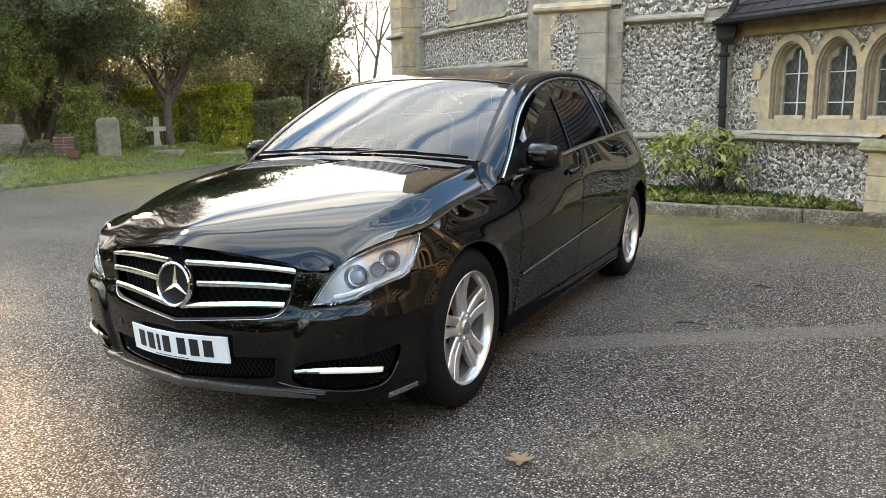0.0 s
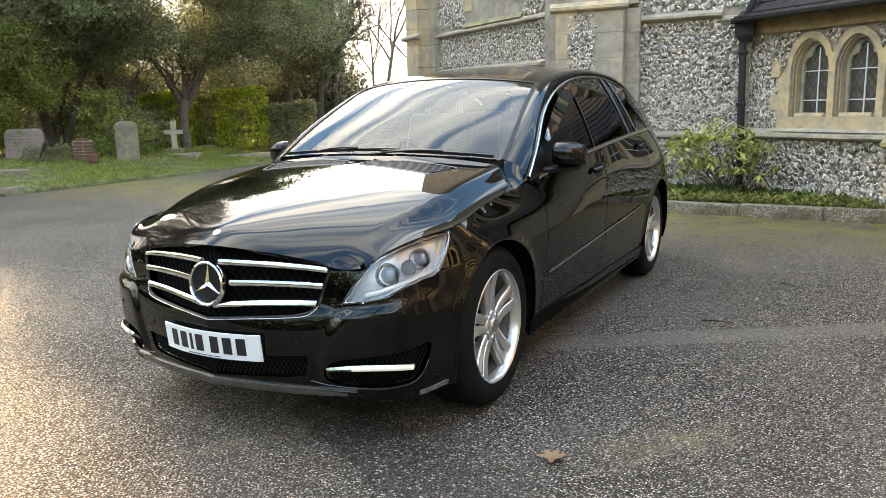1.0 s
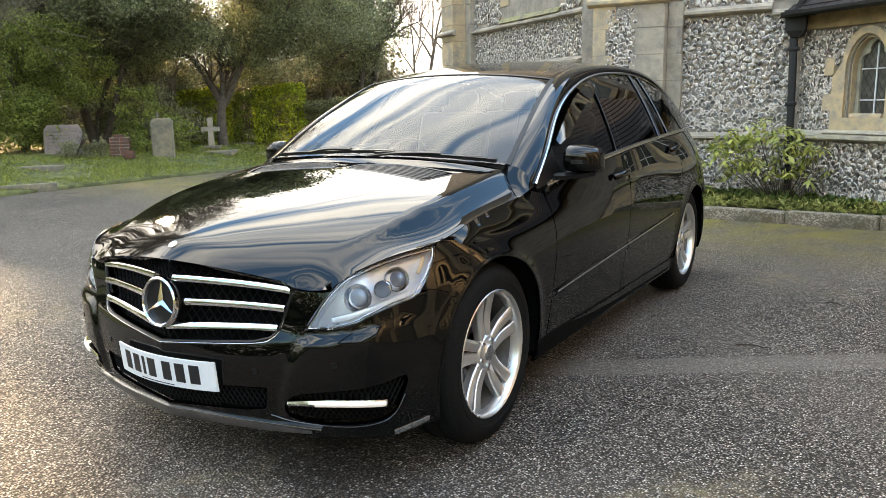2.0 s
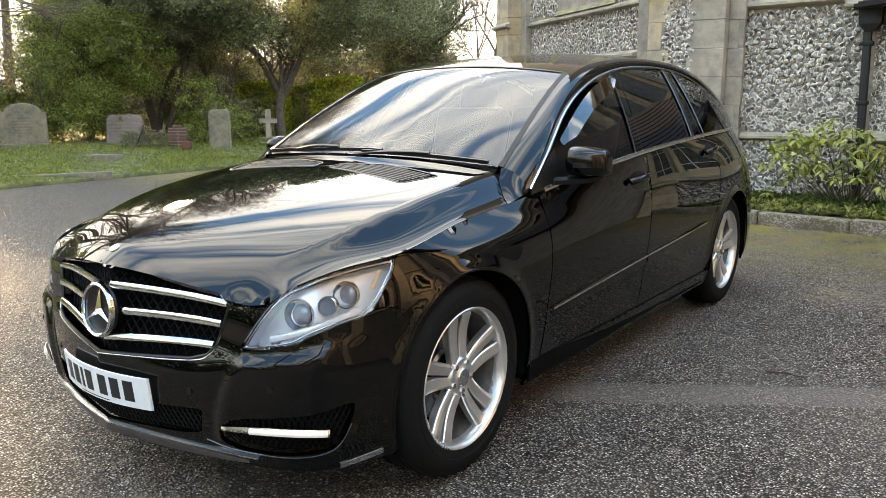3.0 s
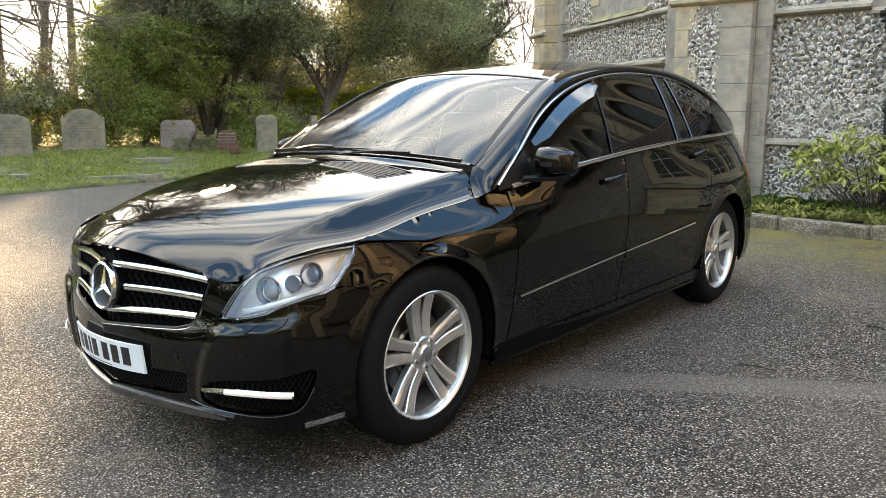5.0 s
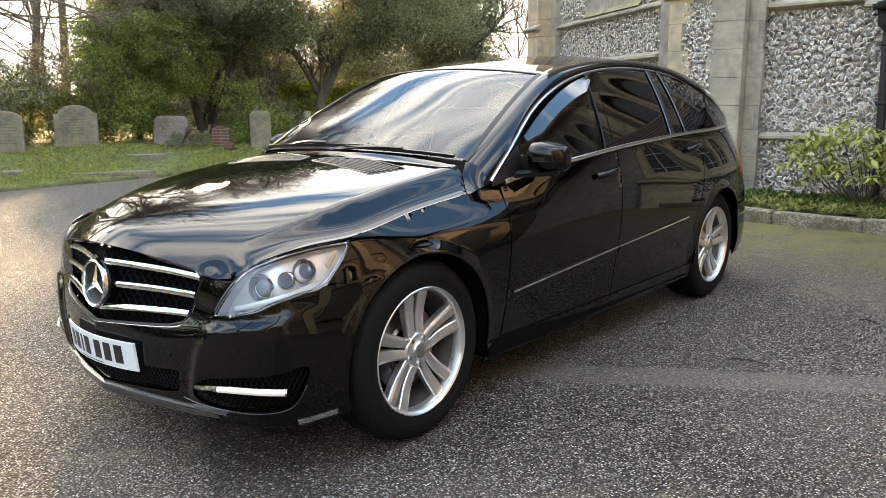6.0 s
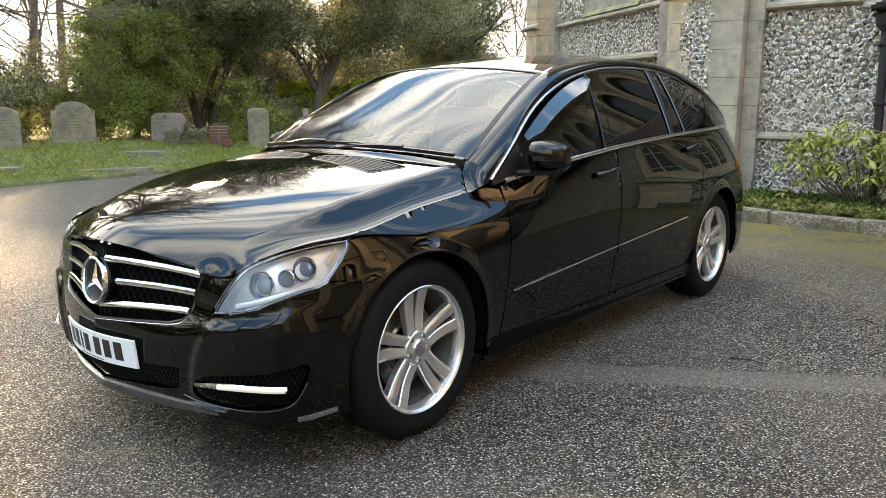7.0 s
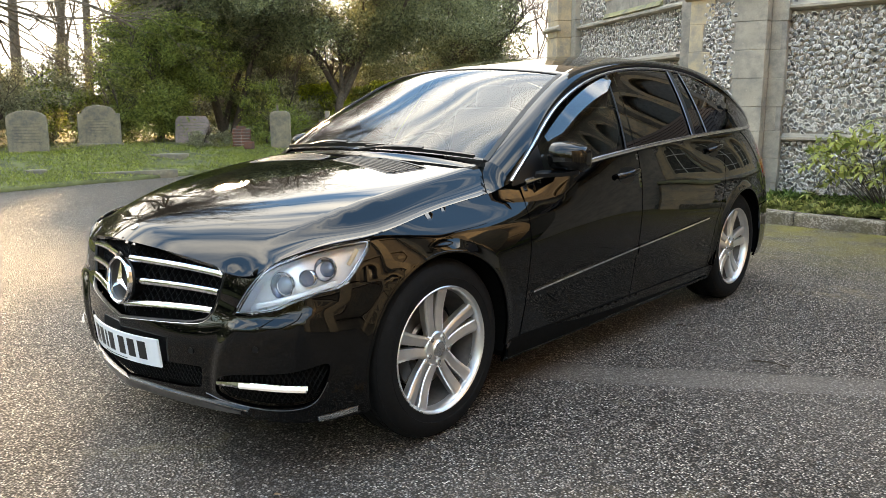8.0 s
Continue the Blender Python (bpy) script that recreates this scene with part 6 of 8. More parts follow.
def bare_tree(label, x, y, height, rad, seed, depth=5, lean=(0, 0), ivy=False, kids=3):
    ob = thing("bare_tree", label, "tree", pose(x, y, float(bank_height(np.array(x), np.array(y))) - 0.1))
    r = random.Random(seed)
    tw = Twigs(5)
    top_ = np.array([lean[0], lean[1], height * 0.32])
    line = smooth_line([(0, 0, 0), top_ * 0.5 + (r.uniform(-0.1, 0.1), r.uniform(-0.1, 0.1), 0), top_], 5)
    tw.tube(line, np.linspace(rad * 1.2, rad * 0.8, len(line)))
    for q in range(4):
        a = q * 1.6 + r.uniform(0, 1)
        w = np.array([math.cos(a) * 0.6 + lean[0] * 0.15, math.sin(a) * 0.6 + lean[1] * 0.15, 1.0])
        tw.grow(r, line[-1 - q % 3], w / np.linalg.norm(w), height * 0.24, rad * 0.6, depth, 0.55, kids, 0.22, 0.2)
    tw.finish("leafless_crown", PALE_BARK, ob, "leafless branching crown")
    if ivy:
        rr = np.random.default_rng(seed)
        zz = rr.uniform(0.2, height * 0.55, 240)
        pts = np.stack([np.interp(zz, line[:, 2], line[:, 0]), np.interp(zz, line[:, 2], line[:, 1]), zz], -1)
        foliage("ivy", pts, rad + 0.1, 14, 0.05, LAUREL, ob, seed, label="green ivy climbing the trunk")
    return ob


bare_tree("tall leafless tree rising behind the evergreens", -20.5, 12.5, 15, 0.16, 97, 5, (0.4, -0.3), False, 4)
spreading = bare_tree("large leafless tree spreading over the churchyard edge", -12.4, -0.9, 13, 0.19, 81, 5, (-0.6, 2.2), False, 4)
limb = Twigs(7)
limb.grow(random.Random(12), (-12.95, 0.9, 3.3), (-0.2, 0.95, -0.03), 3.4, 0.07, 4, 0.6, 4, 0.18, 0.05)
low_limb = limb.finish("low_limb", PALE_BARK, None, "long low limb with drooping twigs")
low_limb.parent = spreading
low_limb.matrix_basis = spreading.matrix_basis.inverted()
bare_tree("leafless tree behind the shrubs against bright sky", -22.6, 7.8, 12, 0.14, 83, 5, (0.3, 0.5))
bare_tree("leafless tree with many fine twigs against bright sky", -20.6, 6.2, 15, 0.14, 101, 5, (-0.2, 0.2), False, 4)
bare_tree("leafless tree with many fine twigs against bright sky", -24.5, 7.0, 11, 0.11, 103, 5, (0.3, -0.2), False, 3)
bare_tree("twin-stemmed leafless tree among pale brambles", -18.8, 4.6, 13, 0.18, 111, 5, (0.5, 0.4), False, 4)
bare_tree("leafless tree with many fine twigs against bright sky", -19.5, 7.6, 14, 0.12, 113, 5, (-0.2, 0.3), False, 4)
bare_tree("slender leafless tree in a hazy thicket", -26.0, 11.6, 10, 0.08, 84, 4, (0.2, 0.2))
bare_tree("slender leafless tree in a hazy thicket", -25.0, 9.4, 9, 0.07, 86, 4, (-0.3, 0.2))
bare_tree("leafless tree standing among ivy", -21.0, 4.4, 11, 0.13, 85, 5, (0.4, 0.3))
bare_tree("slender leafless tree beside the lane", -14.0, 22.6, 11, 0.075, 87, 4, (0.3, 0.3))
bare_tree("slender leafless tree beside the lane", -12.9, 23.6, 10, 0.06, 89, 4, (-0.2, 0.4))
bare_tree("ivy-clad leafless tree beside the church", -12.4, 25.6, 12, 0.10, 91, 4, (0.7, 0.3), True)
bare_tree("slender leafless sapling behind the hedge", -15.6, 24.0, 9, 0.06, 93, 4, (0.1, 0.1))
bare_tree("tall leafless tree on the far side of the churchyard", -24.0, 15.0, 15, 0.3, 95, 5, (0.4, 0.2))

# far woods close the view
r0 = np.random.default_rng(3)
pts = []
for ang in np.linspace(0.42, 1.42, 190):
    for q in range(10):
        d = r0.uniform(34, 44)
        a = ang + r0.uniform(-0.02, 0.02)
        low = 0.35 if 1.0 < ang < 1.3 else 1.0
        pts.append((-math.sin(a) * d, math.cos(a) * d, 0.5 + abs(r0.normal(0, 1.3)) * low + 0.5 * math.sin(ang * 9) * low))
for ang in np.linspace(0.42, 1.42, 170):
    for q in range(9):
        d = r0.uniform(25, 31)
        a = ang + r0.uniform(-0.02, 0.02)
        low = 0.3 if 1.0 < ang < 1.3 else 1.0
        pts.append((-math.sin(a) * d, math.cos(a) * d - 2, 0.6 + abs(r0.normal(0, 1.2)) * low + 0.5 * math.sin(ang * 23) * low))
woods = foliage("far_woods", [p for p in pts if p[0] < -9 and (p[2] < 1.6 or math.atan2(2.3 - p[0], p[1] + 3) > 0.605)], 0.8, 80, 0.105, FAR_LEAF, None, 5)
tagged(woods, "distant belt of woodland round the churchyard", "woods", kind="stuff")
# unseen trees added for reflections, taller behind the camera
pts = []
for ang in np.linspace(1.42, 6.2, 300):
    for q in range(6):
        d = r0.uniform(24, 34)
        pts.append((-math.sin(ang) * d, math.cos(ang) * d, abs(r0.normal(0, 4.2 if 1.75 < ang < 5.0 else 2.4)) + 0.5))
woods2 = foliage("far_hedge", pts, 1.7, 20, 0.5, DARK_LEAF, None, 6)
tagged(woods2, "unseen trees added round the open forecourt", "woods", kind="stuff")

far_house = thing("house", "distant pale house glimpsed between trees", "house", pose(-37, 44, -1.6, 0, 0, 36))
part("wall", box(bmesh.new(), 9, 6, 4.4, pose(0, 0, 2.2)), MORTAR, far_house, smooth=False)
hv = [(-4.8, -3.3, 4.4), (4.8, -3.3, 4.4), (4.8, 3.3, 4.4), (-4.8, 3.3, 4.4), (-4.8, 0, 6.6), (4.8, 0, 6.6)]
mesh_ob("roof", hv, [(0, 1, 5, 4), (2, 3, 4, 5), (1, 2, 5), (3, 0, 4), (0, 3, 2, 1)], ROOF, far_house)
for q in range(4):
    wdw = part("window", box(bmesh.new(), 1.1, 0.1, 1.2, pose(-3.2 + 2.1 * q, -3.02, 2.9)), IRON, far_house, smooth=False)
    part("frame", box(bmesh.new(), 0.08, 0.06, 1.2, pose(-3.2 + 2.1 * q, -3.09, 2.9)), PLATE, wdw, smooth=False)

# small litter on the asphalt
DEAD = leaf_mat("dead_leaf", (0.16, 0.09, 0.045), (0.30, 0.19, 0.10), 0.7, 0.1)
fallen = thing("fallen_leaf", "curled brown dead leaf lying on asphalt", "leaf", pose(1.335, -0.475, 0.012, 0, 0, 20))
lm = leaf_mesh("lobe", 0.064, 0.030, DEAD, 0.7, -0.2)
for a in (-75, -25, 30, 88, 175):
    ob = new("lobe", lm)
    ob.parent = fallen
    ob.matrix_basis = pose(0, 0, 0, 6, 0, a)
TWIG = simple("dry_twig", (0.06, 0.045, 0.03), 0.9)
for x, y, l, a in ((1.60, 1.75, 0.18, 5), (1.91, 2.95, 0.13, -20), (1.214, -0.627, 0.10, 8), (0.95, 2.1, 0.05, 40)):
    ob = thing("twig", "short dry twig lying on asphalt", "twig", pose(x, y, 0.006, 0, 0, a), "twigs on the asphalt")
    line = smooth_line([(-l / 2, 0, 0), (-l * 0.1, 0.012, 0.004), (l / 2, -0.006, 0.002)], 4)
    sweep("stick", line, [(0, 0, 1)] * len(line), round_bar(0.0045, 1, 5), TWIG, ob, taper=np.linspace(1.1, 0.5, len(line)))
small = leaf_mesh("leaf_blade", 0.03, 0.018, DEAD, 0.5, -0.2)
for x, y in ((0.807, -0.731), (2.3, 1.75), (2.9, 2.2), (1.1, 3.6), (2.6, 4.4), (-1.3, -1.2), (3.1, 3.2)):
    ob = tagged(new("leaf_scrap", small), "tiny dry leaf scrap on asphalt", "leaf", "leaf scraps on the asphalt")
    ob.matrix_basis = pose(x, y, 0.006, 5, 0, x * 200)

# ---- the car ----
car = thing("car", "glossy black estate car with chrome trim, parked on asphalt", "car")
ARCH_R = 0.40


def arch(yc, a0, a1, r=ARCH_R, n=24):
    """Points of a wheel arch in shell coordinates, from angle a0 to a1 (degrees, 0 towards the tail)."""
    return [(s_of_y(yc + r * math.cos(a)), 0.365 + r * math.sin(a)) for a in np.radians(np.linspace(a0, a1, n))]


def on_s(y, z):
    return (s_of_y(y), z)


def hood_top(s):
    """Height of the bonnet's shut line above shell coordinate s."""
    y = float(np.interp(s, _grid_s, _grid_xy[:, 1])) + 0.05
    return float(cr(HOOD_Y, HOOD_EDGE_Z, y))


LAMP = [(0.590, 0.607), (0.652, 0.695), (0.728, 0.775), (0.80, 0.806), (0.866, 0.824), (0.96, 0.838), (1.06, 0.848), (1.165, 0.851),
        (1.15, 0.82), (1.106, 0.778), (1.024, 0.709), (0.928, 0.687), (0.816, 0.657), (0.775, 0.638), (0.68, 0.617)]
lamp_line = smooth_line(LAMP[:8], 6).tolist() + smooth_line(LAMP[7:] + LAMP[:1], 6).tolist()[1:-1]


lamp_gap = grown(lamp_line, 0.003).tolist()
k_tip = int(np.argmax([p[0] for p in lamp_gap]))
k_in = int(np.argmin([p[1] for p in lamp_gap]))
k_low = int(np.argmin([abs(p[0] - 1.03) + abs(p[1] - 0.708) * 3 for p in lamp_gap]))

# front bumper: nose skin round the grille, the lower intake and the fog lamp openings
grille_half = [(0.0, 0.826), (0.15, 0.814), (0.30, 0.798), (0.45, 0.778), (0.535, 0.757), (0.54, 0.735), (0.515, 0.66), (0.492, 0.6), (0.462, 0.572), (0.40, 0.556), (0.2, 0.541), (0.05, 0.53), (0.0, 0.527)]
cut_y = 0.695
bump_half = ([(0.0, 0.232), (0.4, 0.232), (0.7, 0.222), (0.95, 0.212), on_s(-0.385, 0.215)] + arch(0.0, 200, 137.8, ARCH_R) + [(1.165, 0.690), (1.09, 0.712)]
             + lamp_gap[k_low:] + [lamp_gap[0], *lamp_gap[1:10]] + [(0.66, 0.737), (0.60, 0.737), (0.55, 0.736)] + [(u + 0.004, v - 0.004) for u, v in grille_half[5:-1]] + [(0.0, 0.523)])
bump_full = bump_half + [(-u, v) for u, v in bump_half[-2:0:-1]]
intake_half = [(0.0, 0.385), (0.33, 0.395), (0.45, 0.40), (0.435, 0.318), (0.36, 0.305), (0.0, 0.288)]
intake = rounded(intake_half + [(-u, v) for u, v in intake_half[-2:0:-1]], 0.015)
fog = smooth_line([(0.515, 0.335), (0.56, 0.385), (0.70, 0.408), (0.85, 0.425), (0.945, 0.438), (0.935, 0.37), (0.905, 0.315), (0.85, 0.285), (0.70, 0.276), (0.56, 0.288)], 5, closed=True).tolist()
sheet("front_bumper", bump_full, shell, 0.016, PAINT, car, holes=(intake, fog, [(-u, v) for u, v in fog]))

# fenders, doors, sills, quarters
top_line = [(s, hood_top(s) + 0.0) for s in np.linspace(1.19, s_of_y(0.47), 24)]
fender = (top_line + [on_s(0.50, 0.962), on_s(0.545, 0.955), on_s(0.553, 0.90), on_s(0.542, 0.8), on_s(0.535, 0.65), on_s(0.53, 0.45), on_s(0.50, 0.305), on_s(0.41, 0.30)]
          + arch(0.0, -8, 137.5) + [(1.165, 0.692), (1.092, 0.714)] + lamp_gap[k_tip + 1:k_low + 1][::-1][1:] + [lamp_gap[k_tip]])
sheet("fender", fender, shell, 0.022, PAINT, car, both=True)


def belt_s(y):
    return on_s(y, float(cr(CAB_Y, BELT_Z, y)) - 0.012)


door_f = [belt_s(y) for y in np.linspace(0.56, 1.513, 12)] + [on_s(1.517, 0.9), on_s(1.517, 0.6), on_s(1.50, 0.31), on_s(0.515, 0.31), on_s(0.536, 0.45), on_s(0.541, 0.65), on_s(0.548, 0.8), on_s(0.559, 0.9)]
sheet("front_door", door_f, shell, 0.024, PAINT, car, both=True)
door_r = [belt_s(y) for y in np.linspace(1.521, 2.66, 12)] + [on_s(2.665, 1.0), on_s(2.655, 0.88), on_s(2.60, 0.74), on_s(2.53, 0.58), on_s(2.50, 0.42), on_s(2.49, 0.31), on_s(1.508, 0.31), on_s(1.525, 0.6), on_s(1.525, 0.9)]
sheet("rear_door", door_r, shell, 0.024, PAINT, car, both=True)
quarter = ([belt_s(y) for y in np.linspace(2.668, 3.62, 14)] + [on_s(3.62, 1.06), on_s(3.50, 1.04), on_s(3.46, 0.9), on_s(3.50, 0.80), on_s(3.55, 0.62)] + arch(2.98, 40, 172)
           + [on_s(2.5, 0.31), on_s(2.506, 0.42), on_s(2.537, 0.58), on_s(2.607, 0.735), on_s(2.662, 0.88), on_s(2.672, 1.0)])
sheet("rear_quarter_panel", quarter, shell, 0.024, PAINT, car, both=True)
sheet("sill", [on_s(0.41, 0.295), on_s(2.57, 0.305), on_s(2.565, 0.215), on_s(0.41, 0.205)], shell, 0.03, PAINT, car, both=True)
for sgn in (1, -1):
    yy = np.linspace(0.45, 2.53, 60)
    u = np.array([s_of_y(q) for q in yy])
    v = np.interp(yy, [0.45, 2.53], [0.3025, 0.3075])
    sweep("sill_seam", shell(sgn * u, v), skin_normal(shell, sgn * u, v), [(-0.0055, -0.01), (-0.0045, 0.0006), (0.0045, 0.0006), (0.0055, -0.01)], LINER, car)
    v = np.interp(yy, [0.45, 2.53], [0.222, 0.230])
    sweep("sill_lip", shell(sgn * u, v), skin_normal(shell, sgn * u, v), [(-0.012, -0.006), (-0.008, 0.007), (0.004, 0.009), (0.012, -0.004)], PAINT, car)
rear_half = [(S_END, 0.24)] + [(S_END, 0.62)] + [on_s(3.555, 0.615)] + arch(2.98, 38, -18) + [on_s(3.42, 0.235)]
sheet("rear_bumper", rear_half, shell, 0.04, PAINT, car, both=True)
sheet("tailgate", [(S_END, 0.63), (S_END, 1.15), on_s(3.63, 1.148), on_s(3.63, 1.06), (s_of_y(3.86), 1.04), (s_of_y(3.86), 0.80), on_s(3.51, 0.79), on_s(3.56, 0.63)], shell, 0.04, PAINT, car, both=True)
sheet("tail_lamp", rounded([on_s(3.505, 1.035), (s_of_y(3.855), 1.035), (s_of_y(3.855), 0.805), on_s(3.505, 0.805), on_s(3.468, 0.9)], 0.02), shell, 0.03, RED_LENS, car, both=True, label="red tail lamp")

# bonnet
hx = lambda y: float(cr(HOOD_Y, HOOD_EDGE_X, y))
side = [(hx(y) - 0.004, y) for y in np.linspace(-0.735, 0.366, 40)]
nose = [(x, -0.84 + 0.108 * (x / 0.5) ** 1.3) for x in np.linspace(0.0, 0.48, 14)]
half = nose + side + [(0.735, 0.448), (0.62, 0.47), (0.45, 0.455), (0.0, 0.44)]
bonnet_line = half + [(-x, y) for x, y in half[-2:0:-1]]
vent = rounded([(0.045, 0.185), (0.06, 0.255), (0.27, 0.302), (0.575, 0.262), (0.515, 0.10)], 0.02)
bonnet = sheet("bonnet", bonnet_line, hood, 0.017, PAINT, car, holes=(vent, [(-x, y) for x, y in vent]), flange=0.02)
for sgn in (1, -1):
    v2 = [(sgn * x, y) for x, y in vent]
    grid = sheet("bonnet_vent", v2, lambda x, y: hood(x, y) - (0, 0, 0.016), 0.03, TRIM, car, flange=0, label="black slatted air vent")
    ring = np.array(dense(grown(v2, 0.004), 0.012))
    sweep("vent_frame", hood(ring[:, 0], ring[:, 1]), skin_normal(hood, ring[:, 0], ring[:, 1]), round_bar(0.0026), DULL, grid, closed=True)
    for k in range(11):
        xs0 = np.linspace(0.03, 0.6, 60)
        ys0 = 0.095 + 0.0195 * k + 0.22 * (0.55 - xs0) * 0.42
        ok = inside(np.array(vent), np.stack([xs0, ys0], 1))
        if ok.sum() < 6:
            continue
        xs, yk = sgn * xs0[ok][::3], ys0[ok][::3]
        sweep("vent_slat", hood(xs, yk) - (0, 0, 0.003), skin_normal(hood, xs, yk), round_bar(0.0048, 0.8, 6), TRIM, grid)

for sgn in (1, -1):
    yy = np.linspace(-0.62, 0.366, 50)
    line = np.stack([sgn * (np.array([hx(y) for y in yy]) - 0.001), yy, cr(HOOD_Y, HOOD_EDGE_Z, yy) + 0.003], -1)
    sweep("bonnet_gap", line, [(0.5 * sgn, 0, 0.85)] * len(yy), round_bar(0.0032, 0.8, 6), LINER, car)

# grille: dark mesh behind chrome bars, with a ringed three-armed emblem
grille = thing("grille", "", "")
grille.parent = car
gfull = grille_half + [(-u, v) for u, v in grille_half[-2:0:-1]]
deep = lambda s, z: shell(s, z) + np.stack([0 * s, 0 * s + 0.055, 0 * s], -1)
sheet("grille_back", grown(gfull, 0.01).tolist(), deep, 0.04, LINER, grille, flange=0)
for k in range(34):
    for slope in (1, -1):
        u0 = -0.62 + 0.036 * k
        vs = np.linspace(0.53, 0.85, 15)
        us = u0 + slope * (vs - 0.69) * 0.8
        ok = inside(np.array(gfull), np.stack([us, vs], 1))
        if ok.sum() > 3:
            i = np.flatnonzero(ok)
            u, v = us[i[0]:i[-1] + 1], vs[i[0]:i[-1] + 1]
            sweep("mesh_strand", shell(u, v) + (0, 0.035, 0), skin_normal(shell, u, v), round_bar(0.0032, 1, 4), MESH, grille)
ring = np.array(dense(gfull, 0.02))
sweep("grille_surround", shell(ring[:, 0], ring[:, 1]) + (0, 0.004, 0), skin_normal(shell, ring[:, 0], ring[:, 1]), round_bar(0.007), TRIM, grille, closed=True)
rim_low = np.array(smooth_line(grille_half[6:], 4))
rim_low = np.concatenate([rim_low, (rim_low * (-1, 1))[::-1][1:]])
sweep("grille_lower_line", shell(rim_low[:, 0], rim_low[:, 1] - 0.004), skin_normal(shell, rim_low[:, 0], rim_low[:, 1]), round_bar(0.0022), SATIN, grille)
slat_profile = [(-0.0125, 0.0), (-0.011, 0.010), (0.0, 0.015), (0.011, 0.012), (0.0125, 0.0), (0.0, -0.008)]
for z_in, z_out, s_in, s_out in ((0.757, 0.735, 0.05, 0.533), (0.674, 0.673, 0.09, 0.512), (0.582, 0.604, 0.03, 0.485)):
    u = np.linspace(s_in, s_out, 16)
    k = (u - s_in) / (s_out - s_in)
    v = z_in + (z_out - z_in) * k + 0.010 * k * (1 - k)
    sweep("chrome_slat", shell(u, v) + (0, 0.006, 0), skin_normal(shell, u, v), slat_profile, CHROME, grille, both=True, label="polished chrome slat")
emblem = thing("emblem", "ringed chrome three-armed badge", "")
emblem.parent = grille
EM = pose(0, -0.853, 0.668, 90 - 6, 0, 0)
prof = [(-0.094, 0.0), (-0.092, 0.012), (-0.086, 0.017), (-0.080, 0.012), (-0.078, 0.0)]
ringp = [(0.004 + b, -a) for a, b in prof]
ring_ob = turned("emblem_ring", ringp + ringp[:1], CHROME, emblem, 64, "z")
ring_ob.matrix_basis = EM
bm = drum(bmesh.new(), 0.088, 0.082, 0.012)
dish = part("emblem_dish", bm, TRIM, emblem, smooth=True)
dish.matrix_basis = EM @ pose(0, 0, -0.004)
sv, sf = [(0, 0, 0.020), (0, 0, 0)], []
for k in range(6):
    a = math.pi / 2 + k * math.pi / 3
    r = 0.082 if k % 2 == 0 else 0.0125
    sv.append((r * math.cos(a), r * math.sin(a), 0.005))
for k in range(6):
    sf += [(0, 2 + k, 2 + (k + 1) % 6), (1, 2 + (k + 1) % 6, 2 + k)]
star = mesh_ob("emblem_arms", sv, sf, CHROME, emblem)
star.matrix_basis = EM
bm = drum(bmesh.new(), 0.075, 0.088, 0.05)
part("emblem_base", bm, TRIM, emblem).matrix_basis = EM @ pose(0, 0, -0.034)
bm = drum(bmesh.new(), 0.018, 0.017, 0.004)
part("bonnet_badge", bm, SATIN, car, "small round silver badge").matrix_basis = pose(0, -0.785, 0.8675, 33, 0, 0)

# openings in the bumper: mesh, light bars, lower lip
sheet("intake_mesh", grown(intake, 0.006).tolist(), lambda s, z: shell(s, z) + np.stack([0 * s, 0 * s + 0.03, 0 * s], -1), 0.05, LINER, car, flange=0)
for k in range(46):
    for slope in (1, -1):
        u0 = -0.47 + 0.0205 * k
        vs = np.linspace(0.285, 0.40, 9)
        us = u0 + slope * (vs - 0.34) * 0.6
        ok = inside(np.array(intake), np.stack([us, vs], 1))
        if ok.sum() > 2:
            i = np.flatnonzero(ok)
            u, v = us[i[0]:i[-1] + 1], vs[i[0]:i[-1] + 1]
            sweep("intake_strand", shell(u, v) + (0, 0.016, 0), skin_normal(shell, u, v), round_bar(0.0028, 1, 4), MESH, car)
